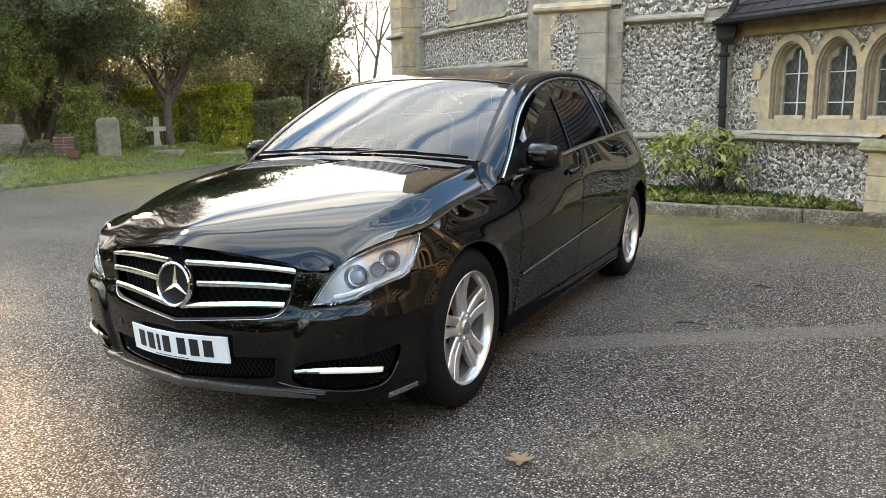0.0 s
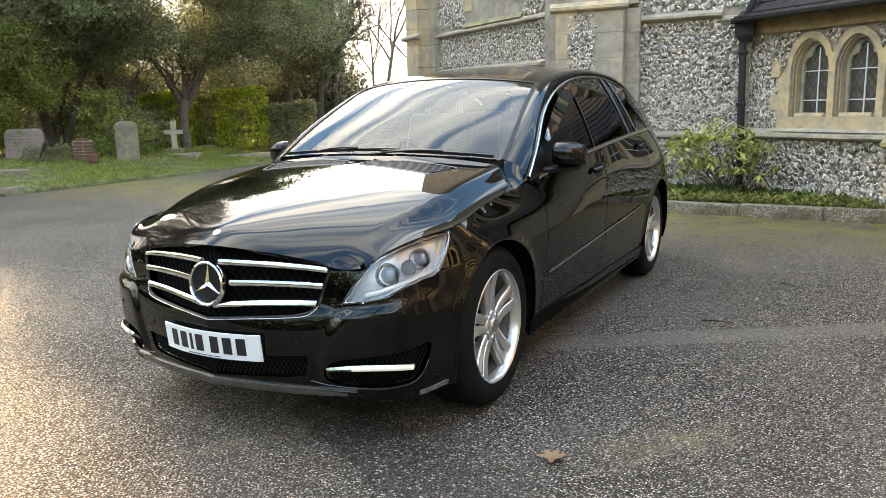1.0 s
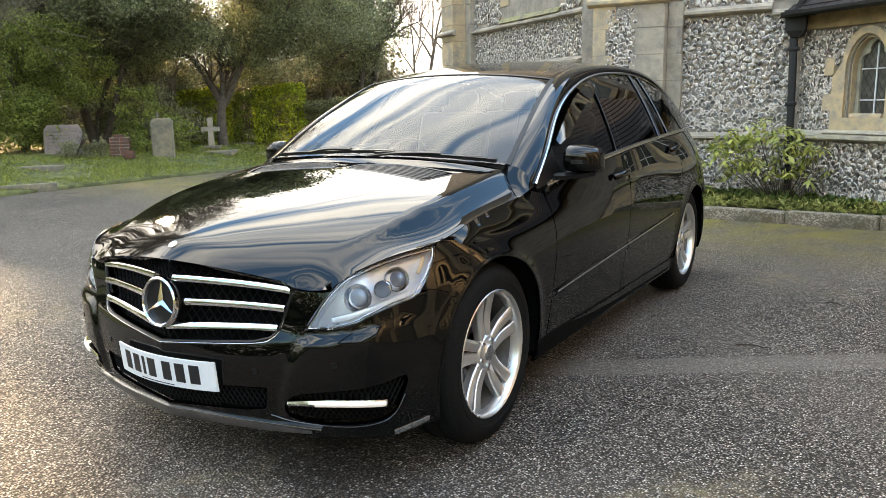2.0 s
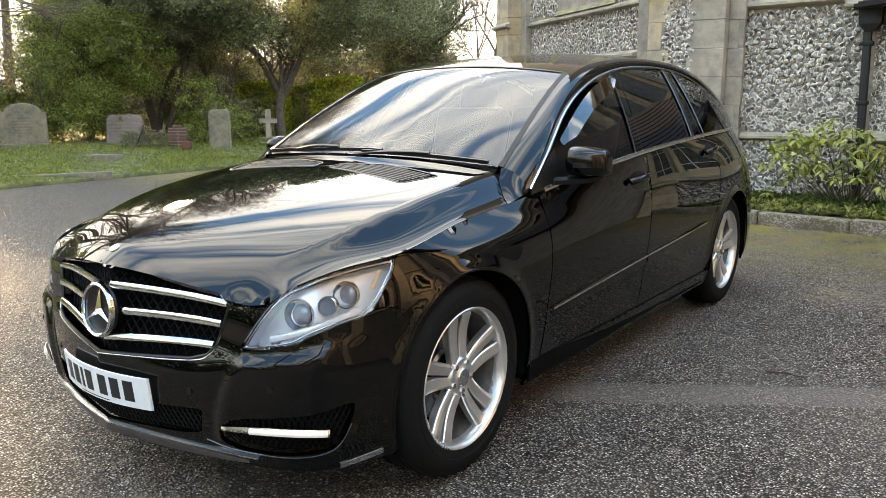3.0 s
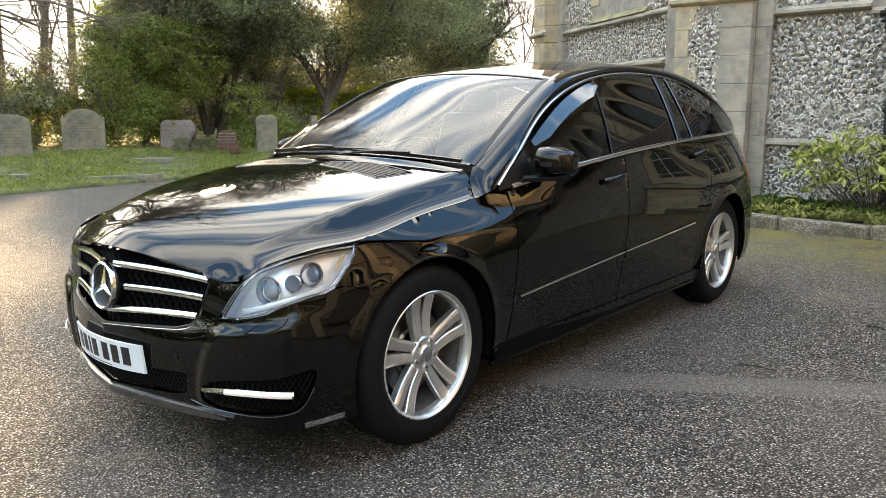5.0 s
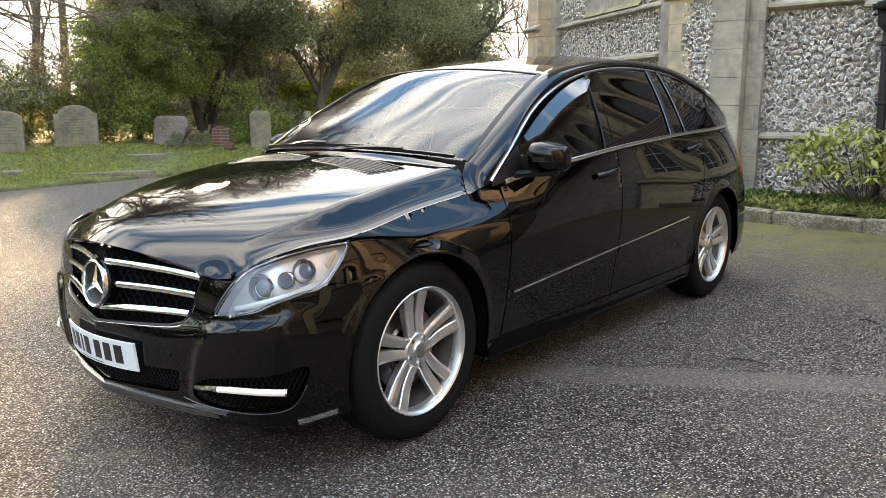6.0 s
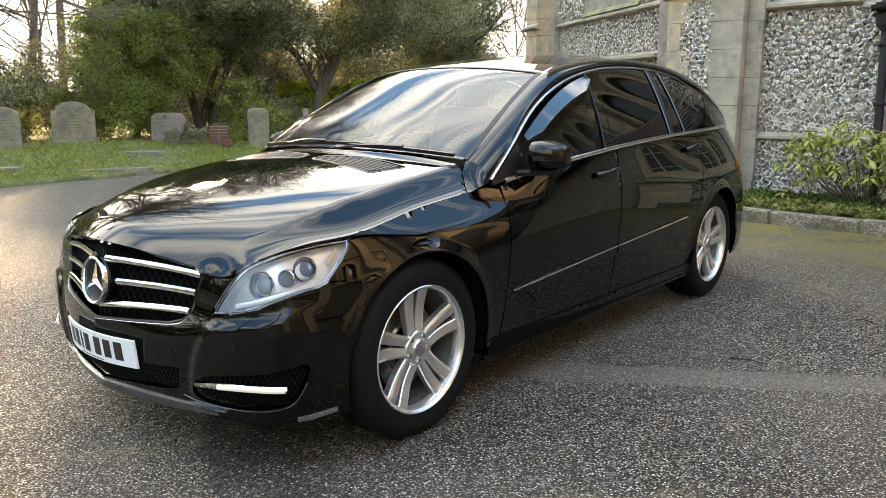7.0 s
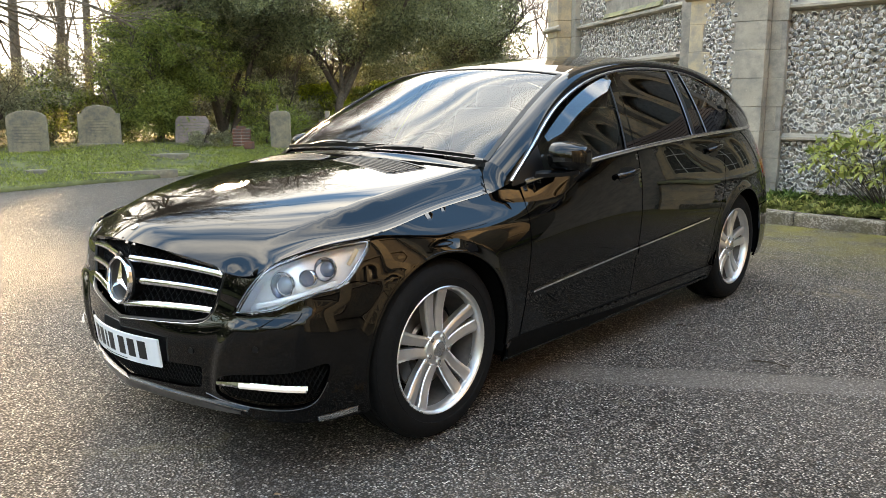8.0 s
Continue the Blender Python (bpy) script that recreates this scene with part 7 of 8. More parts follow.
for sgn in (1, -1):
    poly = [(sgn * u, v) for u, v in fog]
    back = sheet("fog_lamp_recess", grown(poly, 0.006).tolist(), lambda s, z: shell(s, z) - skin_normal(shell, s, z) * 0.035, 0.05, LINER, car, flange=0)
    for k in range(24):
        for slope in (1, -1):
            u0 = 0.5 + 0.0205 * k
            vs = np.linspace(0.275, 0.44, 12)
            us = u0 + slope * (vs - 0.35) * 0.6
            ok = inside(np.array(fog), np.stack([us, vs], 1))
            if ok.sum() > 2:
                i = np.flatnonzero(ok)
                u, v = sgn * us[i[0]:i[-1] + 1], vs[i[0]:i[-1] + 1]
                n = skin_normal(shell, u, v)
                sweep("recess_strand", shell(u, v) - n * 0.02, n, round_bar(0.0028, 1, 4), MESH, back)
    u = sgn * np.linspace(0.53, 0.868, 20)
    v = 0.356 + 0.010 * np.sin((np.abs(u) - 0.53) / 0.338 * math.pi)
    wid = np.minimum(1, 0.55 + 3.0 * (np.abs(u) - 0.53))
    base = sweep("light_bar", shell(u, v), skin_normal(shell, u, v), [(-0.013, -0.02), (-0.013, 0.008), (0.0, 0.014), (0.013, 0.008), (0.013, -0.02)], CHROME, car, "chrome daytime light bar", taper=wid)
    u = sgn * np.linspace(0.632, 0.862, 14)
    v = 0.356 + 0.010 * np.sin((np.abs(u) - 0.53) / 0.338 * math.pi)
    sweep("light_bar_lens", shell(u, v), skin_normal(shell, u, v), [(-0.010, 0.0), (-0.009, 0.014), (0.0, 0.018), (0.009, 0.014), (0.010, 0.0)], DRL, base, "white glowing lens")
    ringf = np.array(dense(poly, 0.02))
    low = ringf[np.argsort(ringf[:, 0] * sgn)]
    u = sgn * np.linspace(0.45, 0.94, 26)
    v = cr([0.45, 0.52, 0.62, 0.75, 0.85, 0.905, 0.94], [0.296, 0.283, 0.274, 0.268, 0.277, 0.31, 0.37], np.abs(u))
    sweep("recess_line", shell(u, v), skin_normal(shell, u, v), round_bar(0.002), DULL, car, "thin dull line under the lamp opening")
    c = shell(np.array([sgn * 0.405, sgn * 0.70]), np.array([0.455, 0.50]))
    n = skin_normal(shell, np.array([sgn * 0.405, sgn * 0.70]), np.array([0.455, 0.50]))
    for p, q in zip(c, n):
        bm = drum(bmesh.new(), 0.0115, 0.011, 0.004, Matrix.Translation(p + q * 0.001) @ Vector(q).to_track_quat("Z", "Y").to_matrix().to_4x4(), 20)
        part("parking_sensor", bm, TRIM, car)
    w = np.array(dense(rounded([(0.712, 0.576), (0.785, 0.621), (0.862, 0.629), (0.845, 0.604), (0.79, 0.579)], 0.010), 0.008))
    sweep("washer_cover_gap", shell(sgn * w[:, 0], w[:, 1]), skin_normal(shell, sgn * w[:, 0], w[:, 1]), round_bar(0.0018, 0.5, 6), LINER, car, closed=True)
u = np.linspace(-0.60, 0.60, 61)
v = 0.262 - 0.016 * np.abs(u / 0.6) ** 1.5
sweep("front_lip", shell(u, v - 0.006), skin_normal(shell, u, v), [(-0.018, -0.01), (-0.016, 0.008), (0.0, 0.013), (0.014, 0.010), (0.018, -0.01)], LIP, car, "dull silver lower lip", taper=1 - 0.65 * np.abs(u / 0.6) ** 4)
u = np.linspace(-0.64, 0.64, 61)
v = 0.270 - 0.014 * np.abs(u / 0.6) ** 1.5
sweep("lip_chrome", shell(u, v + 0.004), skin_normal(shell, u, v), [(-0.0028, -0.004), (-0.0024, 0.008), (0.0024, 0.008), (0.0028, -0.004)], SATIN, car, "thin silver line above the lip")
for sgn in (1, -1):
    u = sgn * np.linspace(0.905, 1.062, 8)
    v = np.linspace(0.226, 0.241, 8)
    sweep("lower_corner_trim", shell(u, v), skin_normal(shell, u, v), [(-0.011, -0.004), (-0.010, 0.004), (0.010, 0.004), (0.011, -0.004)], SATIN, car, "worn silver corner strip")

# headlamps
for sgn in (1, -1):
    lens = sheet("headlamp", [(sgn * u, v) for u, v in lamp_line], shell, 0.02, LAMP_GLASS, car, flange=0.004, label="clear headlamp with silver housing")
    lens.visible_shadow = False
    dd = lambda s, z: shell(s, z) - skin_normal(shell, s, z) * 0.05 + np.stack([0 * s, 0.02 + 0 * s, 0 * s], -1)
    sheet("lamp_housing", [(sgn * u, v) for u, v in lamp_line], dd, 0.03, LAMP_SILVER, lens, flange=-0.045, label="pale silver reflector housing")
    rl = np.array(dense(grown(lamp_line, -0.007), 0.015)) * (sgn, 1)
    sweep("lamp_rim", shell(rl[:, 0], rl[:, 1]) - skin_normal(shell, rl[:, 0], rl[:, 1]) * 0.006, skin_normal(shell, rl[:, 0], rl[:, 1]), round_bar(0.0028), SATIN, lens, closed=True)
    for s0, z0, r, deepness, face in ((0.785, 0.722, 0.046, 0.034, LAMP_SILVER), (0.965, 0.770, 0.040, 0.030, LAMP_SILVER)):
        p = shell(np.array(sgn * s0), np.array(z0))
        n = skin_normal(shell, np.array([sgn * s0]), np.array([z0]))[0] * 0.45 + np.array([0, -0.75, 0])
        m = Matrix.Translation(p - skin_normal(shell, np.array([sgn * s0]), np.array([z0]))[0] * deepness) @ Vector(n).to_track_quat("Z", "Y").to_matrix().to_4x4()
        cup = turned("lamp_cup", [(-0.05, r * 0.4), (-0.03, r * 0.8), (-0.004, r * 0.97), (0.004, r), (0.004, r * 1.07), (-0.006, r * 1.09)], CHROME, lens, 32, "z", "chrome lamp cup")
        cup.matrix_basis = m
        bm = bmesh.new()
        bmesh.ops.create_uvsphere(bm, u_segments=24, v_segments=12, radius=r * 0.72, matrix=Matrix.Translation((0, 0, -0.018)) @ Matrix.Diagonal((1, 1, 0.5, 1)))
        part("lamp_bulb", bm, LAMP_BLUE, lens, "bluish projector lens").matrix_basis = m
    p = shell(np.array(sgn * 0.885), np.array(0.742))
    q = skin_normal(shell, np.array([sgn * 0.885]), np.array([0.742]))[0]
    m = Matrix.Translation(p - q * 0.016) @ Vector(q * 0.5 + np.array([0, -0.6, 0])).to_track_quat("Z", "Y").to_matrix().to_4x4()
    turned("lamp_ring", [(-0.02, 0.026), (0.002, 0.0265), (0.005, 0.0285), (0.002, 0.031), (-0.02, 0.032)], CHROME, lens, 32, "z", "chrome ring round a clear disc").matrix_basis = m
    part("lamp_disc", drum(bmesh.new(), 0.0265, 0.025, 0.006, None, 28), LAMP_BLUE, lens, "ribbed clear disc").matrix_basis = m @ pose(0, 0, -0.006)
    u = sgn * np.linspace(1.06, 1.11, 5)
    v = np.linspace(0.775, 0.825, 5)
    sweep("lamp_indicator", shell(u, v) - skin_normal(shell, u, v) * 0.02, skin_normal(shell, u, v), round_bar(0.008, 0.4), AMBER, lens, "amber indicator bulb")
    u = sgn * np.linspace(0.69, 1.0, 14)
    v = np.linspace(0.645, 0.715, 14)
    sweep("lamp_brow", shell(u, v) - skin_normal(shell, u, v) * 0.02, skin_normal(shell, u, v), round_bar(0.012, 0.7), LAMP_SILVER, lens)

# number plate with plain bars
plate = thing("number_plate", "white plate with plain dark bars", "")
plate.parent = car
px = np.linspace(-0.26, 0.26, 27)


def plate_skin(x, z, off):
    return np.stack([x, -0.897 + 0.62 * x * x - 0.10 * (z - 0.426) - off, z + 0 * x], -1)


U, V = np.meshgrid(px, [0.371, 0.4815], indexing="ij")
front, rear = plate_skin(U, V, 0.004).reshape(-1, 3), plate_skin(U, V, -0.004).reshape(-1, 3)
nv, pf = len(front), []
for i in range(26):
    a = 2 * i
    pf += [(a, a + 2, a + 3, a + 1), (nv + a, nv + a + 1, nv + a + 3, nv + a + 2), (a, nv + a, nv + a + 2, a + 2), (a + 1, a + 3, nv + a + 3, nv + a + 1)]
pf += [(0, 1, nv + 1, nv), (52, nv + 52, nv + 53, 53)]
mesh_ob("plate_board", np.concatenate([front, rear]), pf, PLATE, plate)


def plate_bar(x0, x1, z0, z1, mat):
    xs = np.linspace(x0, x1, 5)
    U, V = np.meshgrid(xs, [z0, z1], indexing="ij")
    a, b = plate_skin(U, V, 0.0052).reshape(-1, 3), plate_skin(U, V, 0.003).reshape(-1, 3)
    f = []
    for i in range(4):
        q = 2 * i
        f += [(q, q + 2, q + 3, q + 1), (10 + q, 10 + q + 1, 10 + q + 3, 10 + q + 2), (q, 10 + q, 12 + q, q + 2), (q + 1, q + 3, 13 + q, 11 + q)]
    f += [(0, 1, 11, 10), (8, 18, 19, 9)]
    mesh_ob("plate_bar", np.concatenate([a, b]), f, mat, plate, "plain dark bar")


for k, x in enumerate((-0.185, -0.122, -0.075, -0.028, 0.052, 0.115, 0.178)):
    w = 0.008 if k == 2 else 0.021
    plate_bar(x - w, x + w, 0.393, 0.464, INK)
plate_bar(-0.10, 0.08, 0.3765, 0.3795, INK)

# greenhouse: pillars, glass, trim
def pillar(y, k):
    d, e = dlo(y), edge(y)
    bow = np.stack([0.018 + 0 * y, 0 * y, 0.018 + 0 * y], -1) * (4 * k * (1 - k))[..., None]
    return d + (e - d) * k[..., None] + bow


ys = np.linspace(0.5, 3.9, 70)
patch("roof_side", pillar, ys, np.linspace(0, 1, 9), PAINT, car, both=True)
header = 1.252
roof_half = [(float(cr(CAB_Y, EDGE_X, y)), y) for y in np.linspace(header, 3.9, 40)]
sheet("roof", roof_half + [(-x, y) for x, y in roof_half[::-1]], top, 0.04, PAINT, car, flange=0.01, seg=0.03)
ws_half = [(float(cr(CAB_Y, EDGE_X, y)) - 0.005, y) for y in np.linspace(0.497, header - 0.008, 24)]
glass = sheet("windscreen", ws_half + [(-x, y) for x, y in ws_half[::-1]], top, 0.035, SCREEN, car, flange=0, seg=0.03, label="sloping clear windscreen")
glass.visible_shadow = False
for sgn in (1, -1):
    yy = np.linspace(0.497, header, 24)
    e = edge(yy) * (sgn, 1, 1)
    sweep("windscreen_seal", e, np.stack([0 * yy + 0.3 * sgn, 0 * yy - 0.5, 0 * yy + 0.8], -1), [(-0.015, -0.006), (-0.012, 0.005), (0.010, 0.004), (0.012, -0.006)], TRIM, car)
xs = np.linspace(-0.6, 0.6, 25)
sweep("header_seal", top(xs, 0 * xs + header - 0.002), np.array([(0, -0.4, 0.9)] * 25), [(-0.008, -0.004), (-0.006, 0.004), (0.006, 0.004), (0.008, -0.004)], TRIM, car)
def pillar_foot(k, t):
    a = pillar(0.5 + 0 * k, k)
    b = hood(0.833 - 0.097 * k, 0.371 + 0.082 * k)
    return a + (b - a) * t[..., None]


patch("pillar_foot", pillar_foot, np.linspace(0, 1, 9), np.linspace(0, 1, 7), PAINT, car, both=True)
# dark printed border along the glass foot, and the scuttle under it
def scuttle(x, k):
    up, low = top(x, 0.503 + 0 * k), hood(x, 0.40 + 0.12 * np.abs(x) ** 2)
    return low + (up - low) * k[..., None] - np.stack([0 * x, 0 * x, 0.012 + 0 * x], -1)


patch("scuttle_panel", scuttle, np.linspace(-0.70, 0.70, 31), np.linspace(0, 1, 5), LINER, car)


def window(name, line, mat, label):
    for sgn in (1, -1):
        ob = sheet(name, [(y, z) for y, z in line], (lambda y, z: cabin(y, z) * (sgn, 1, 1)), 0.05, mat, car, flange=0, seg=0.03, label=label, lift=-0.004)
        ob.visible_shadow = False


def dlo_window(lo, hi):
    """A window between posts lo and hi, bounded by the belt below and the arched trim above."""
    pts = []
    for y in np.linspace(lo[0], hi[0], 16):
        pts.append((y, float(cr(CAB_Y, BELT_Z, y)) + 0.010))
    for y in np.linspace(hi[1], lo[1], 26):
        pts.append((y, float(cr(CAB_Y, DLO_Z, y)) - 0.014))
    return pts


window("front_door_glass", dlo_window((0.60, 0.60), (1.45, 1.60)), SIDE_GLASS, "clear front side window")
window("rear_door_glass", dlo_window((1.58, 1.72), (2.24, 2.40)), DARK_GLASS, "dark tinted rear side window")
window("vent_glass", dlo_window((2.27, 2.43), (2.46, 2.56)), DARK_GLASS, "dark tinted fixed pane")
window("quarter_glass", dlo_window((2.64, 2.70), (3.58, 3.60)), DARK_GLASS, "dark tinted quarter window")


def post(name, lo, hi, mat, out=0.002):
    """A pillar between two slanting lines on the window skin."""
    def fn(k, t):
        z0, z1 = 1.085 + 0 * t, 1.51 + 0 * t
        y0, y1 = lo[0] + (hi[0] - lo[0]) * k, lo[1] + (hi[1] - lo[1]) * k
        y = y0 + (y1 - y0) * t
        zb = cr(CAB_Y, BELT_Z, y0)
        zt = cr(CAB_Y, DLO_Z, y1) - 0.004
        return cabin(y, zb + (zt - zb) * t) + np.stack([out + 0 * t, 0 * t, 0 * t], -1)
    patch(name, fn, np.linspace(0, 1, 4), np.linspace(0, 1, 12), mat, car, both=True)


post("door_pillar", (1.43, 1.585), (1.515, 1.665), PAINT)
post("door_pillar", (1.523, 1.673), (1.60, 1.735), PAINT)
post("window_divider", (2.225, 2.385), (2.28, 2.44), TRIM)
post("rear_pillar", (2.44, 2.545), (2.655, 2.715), PAINT)
for a, b in ((1.428, 1.583), (2.225, 2.385), (2.445, 2.55)):
    t = np.linspace(0, 1, 12)
    y = a + (b - a) * t
    zb, zt = float(cr(CAB_Y, BELT_Z, a)), float(cr(CAB_Y, DLO_Z, b))
    sweep("pillar_trim", cabin(y, zb + (zt - zb) * t) + (0.004, 0, 0), np.array([(0.85, 0, 0.5)] * 12), round_bar(0.005, 0.7), DULL if a > 2 else TRIM, car, both=True)
# chrome round the windows
yy = np.linspace(0.515, 3.63, 90)
nn = np.stack([0.8 + 0 * yy, 0 * yy, 0.55 + 0 * yy], -1)
sweep("window_arch_trim", dlo(yy) + (0.006, 0, 0), nn, [(-0.008, -0.006), (-0.007, 0.004), (0.0, 0.007), (0.007, 0.004), (0.008, -0.006)], SATIN, car, "satin bright window surround", both=True)
yy = np.linspace(0.60, 3.63, 80)
sweep("belt_trim", belt(yy) + (0.004, 0, 0.0), np.stack([0.95 + 0 * yy, 0 * yy, 0.3 + 0 * yy], -1), [(-0.011, -0.006), (-0.010, 0.005), (0.0, 0.008), (0.010, 0.005), (0.011, -0.006)], SATIN, car, "satin bright belt strip", both=True)
# smoked wind deflector along the top of the front side window
def deflector(y, t):
    up = cr(CAB_Y, DLO_Z, y) - 0.010
    wide = 0.062 * np.minimum(1, (y - 0.78) * 5 + 0.25) * np.minimum(1, (1.60 - y) * 6 + 0.3)
    return cabin(y, up - wide * t) + np.stack([0.006 + 0.012 * t, 0 * y, 0 * y], -1)


patch("wind_deflector", deflector, np.linspace(0.80, 1.585, 30), np.linspace(0, 1, 5), SMOKED, car, "smoked plastic wind deflector", both=True)
# mirror foot panel in the front corner of the window
patch("mirror_corner", lambda y, t: cabin(y, cr(CAB_Y, BELT_Z, y) + (cr(CAB_Y, DLO_Z, y) - cr(CAB_Y, BELT_Z, y)) * t) + np.stack([0.003 + 0 * y, 0 * y, 0 * y], -1), np.linspace(0.52, 0.74, 8), np.linspace(0, 0.96, 10), TRIM, car, both=True)

# side strips and door handles
for y0, y1, z0, z1 in ((0.575, 1.51, 0.497, 0.568), (1.526, 2.40, 0.569, 0.625)):
    y = np.linspace(y0, y1, 30)
    u = np.array([s_of_y(q) for q in y])
    v = np.linspace(z0, z1, 30)
    base = sweep("side_strip", shell(u, v - 0.014), skin_normal(shell, u, v), [(-0.024, -0.004), (-0.022, 0.007), (0.0, 0.010), (0.022, 0.007), (0.024, -0.004)], PAINT, car, both=True, taper=np.clip(0.2 + (y - 0.575) * 6, 0.2, 1))
    sweep("strip_chrome", shell(u, v + 0.006), skin_normal(shell, u, v), [(-0.005, 0.0), (-0.004, 0.010), (0.004, 0.011), (0.005, 0.0)], CHROME, car, "thin chrome side strip", both=True)
for y, z in ((1.375, 0.972), (2.525, 1.045)):
    for sgn in (1, -1):
        u = np.array([s_of_y(q) for q in np.linspace(y - 0.105, y + 0.105, 15)])
        v = np.linspace(z - 0.010, z + 0.012, 15)
        n = skin_normal(shell, u, v) * (sgn, 1, 1)
        p = shell(u, v) * (sgn, 1, 1)
        arc = 0.012 + 0.028 * np.sin(np.linspace(0.0, math.pi, 15)) ** 0.5
        sweep("door_handle", p + n * arc[:, None], n, round_bar(0.015, 0.65, 10), PAINT, car, "glossy black door handle")
        c = smooth_line([(y - 0.09, z), (y - 0.04, z + 0.032), (y + 0.05, z + 0.036), (y + 0.085, z), (y + 0.04, z - 0.04), (y - 0.05, z - 0.042)], 5, closed=True)
        sheet("handle_recess", [(s_of_y(a), b) for a, b in c], (lambda s, zz: shell(s, zz) * (sgn, 1, 1)), 0.03, TRIM, car, flange=0, lift=0.001)

# door mirrors
def mirror(sgn):
    base = thing("door_mirror", "black door mirror with indicator strip", "")
    base.parent = car
    rings, n = [], 20
    # from the outer end to the inner end: place across, half height, half depth, middle height, middle place along
    for x, hh, hd, zc, yc in ((1.066, 0.012, 0.012, 1.080, 0.84), (1.063, 0.038, 0.05, 1.081, 0.838), (1.048, 0.056, 0.078, 1.084, 0.832), (1.01, 0.064, 0.092, 1.090, 0.815),
                              (0.965, 0.066, 0.09, 1.095, 0.795), (0.925, 0.062, 0.072, 1.096, 0.785), (0.905, 0.050, 0.05, 1.092, 0.785), (0.898, 0.03, 0.025, 1.088, 0.785)):
        ring = []
        for k in range(n):
            a = 2 * math.pi * k / n
            c, s_ = math.cos(a), math.sin(a)
            q = (abs(c) ** 3 + abs(s_) ** 3) ** (-1 / 3)
            yy = c * q * hd
            ring.append((sgn * (x - 0.02), yc + (yy if yy < 0 else yy * 0.35), zc + s_ * q * hh))
        rings.append(ring)
    verts = [p for r in rings for p in r]
    faces = [(i * n + j, i * n + (j + 1) % n, (i + 1) * n + (j + 1) % n, (i + 1) * n + j) for i in range(len(rings) - 1) for j in range(n)]
    faces += [tuple(range(n))[::-1], tuple((len(rings) - 1) * n + j for j in range(n))]
    if sgn < 0:
        faces = [f[::-1] for f in faces]
    bm = bmesh.new()
    vs = [bm.verts.new(v) for v in verts]
    for f in faces:
        bm.faces.new([vs[i] for i in f])
    bmesh.ops.subdivide_edges(bm, edges=bm.edges[:], cuts=1, use_grid_fill=True, smooth=0.8)
    part("mirror_cap", bm, PAINT, base)
    xs = np.linspace(0.935, 1.041, 14)
    yy = np.array([-0.0885, -0.09, -0.091, -0.0915, -0.0915, -0.091, -0.090, -0.088, -0.085, -0.082, -0.077, -0.070, -0.060, -0.045])
    mid = np.interp(xs, [0.9, 0.945, 0.99, 1.028, 1.045], [0.785, 0.795, 0.815, 0.832, 0.84])
    line = np.stack([sgn * xs, mid + yy + 0.002, 1.083 + 0 * xs], -1)
    strip = sweep("mirror_indicator", line, np.stack([sgn * (0.1 + 0.8 * (xs > 1.015)), -1 + 0 * xs, 0 * xs], -1), [(-0.010, -0.006), (-0.009, 0.003), (0.009, 0.003), (0.010, -0.006)], TRIM, base, "ribbed indicator strip")
    for k in range(3):
        sweep("indicator_rib", line[4:] + (0, -0.003, -0.007 + 0.007 * k), np.stack([sgn * (0.1 + 0.8 * (xs > 1.015)), -1 + 0 * xs, 0 * xs], -1)[4:], round_bar(0.0016, 1, 5), TRIM, base)
    sweep("mirror_foot", [(sgn * 0.845, 0.70, 1.015), (sgn * 0.89, 0.735, 1.016), (sgn * 0.95, 0.79, 1.02), (sgn * 1.0, 0.82, 1.03)], [(0, 0, 1)] * 4, [(-0.05, -0.012), (-0.055, 0.006), (0.0, 0.016), (0.055, 0.006), (0.05, -0.012)], TRIM, base, "black mirror foot")
    bm = box(bmesh.new(), 0.125, 0.006, 0.10, pose(sgn * 0.962, 0.838, 1.092), 0.003)
    part("mirror_glass", bm, CHROME, base, "silvered mirror glass")


mirror(1)
mirror(-1)

# wipers
for pts in ([(-0.62, 0.44, 1.098), (-0.30, 0.415, 1.118), (0.05, 0.405, 1.128), (0.16, 0.40, 1.126)], [(0.06, 0.385, 1.122), (0.30, 0.395, 1.118), (0.52, 0.43, 1.106), (0.675, 0.47, 1.092)]):
    line = smooth_line(pts, 8)
    blade = sweep("wiper_blade", line + (0, 0, 0.004), [(0, -0.5, 0.85)] * len(line), [(-0.011, 0), (-0.009, 0.009), (0.003, 0.014), (0.009, 0.0)], TRIM, car, "black wiper")
    a = line[len(line) // 2]
    root = a + ((-0.24 if pts[0][0] < -0.3 else -0.40), -0.035, 0.004)
    root[2] -= 0.006
    arm = smooth_line([root, (root + a) / 2 + (0, -0.012, 0.018), a + (0, 0, 0.016)], 8)
    sweep("wiper_arm", arm, [(0, -0.4, 0.9)] * len(arm), [(-0.010, 0), (-0.008, 0.008), (0.008, 0.008), (0.010, 0)], TRIM, blade)

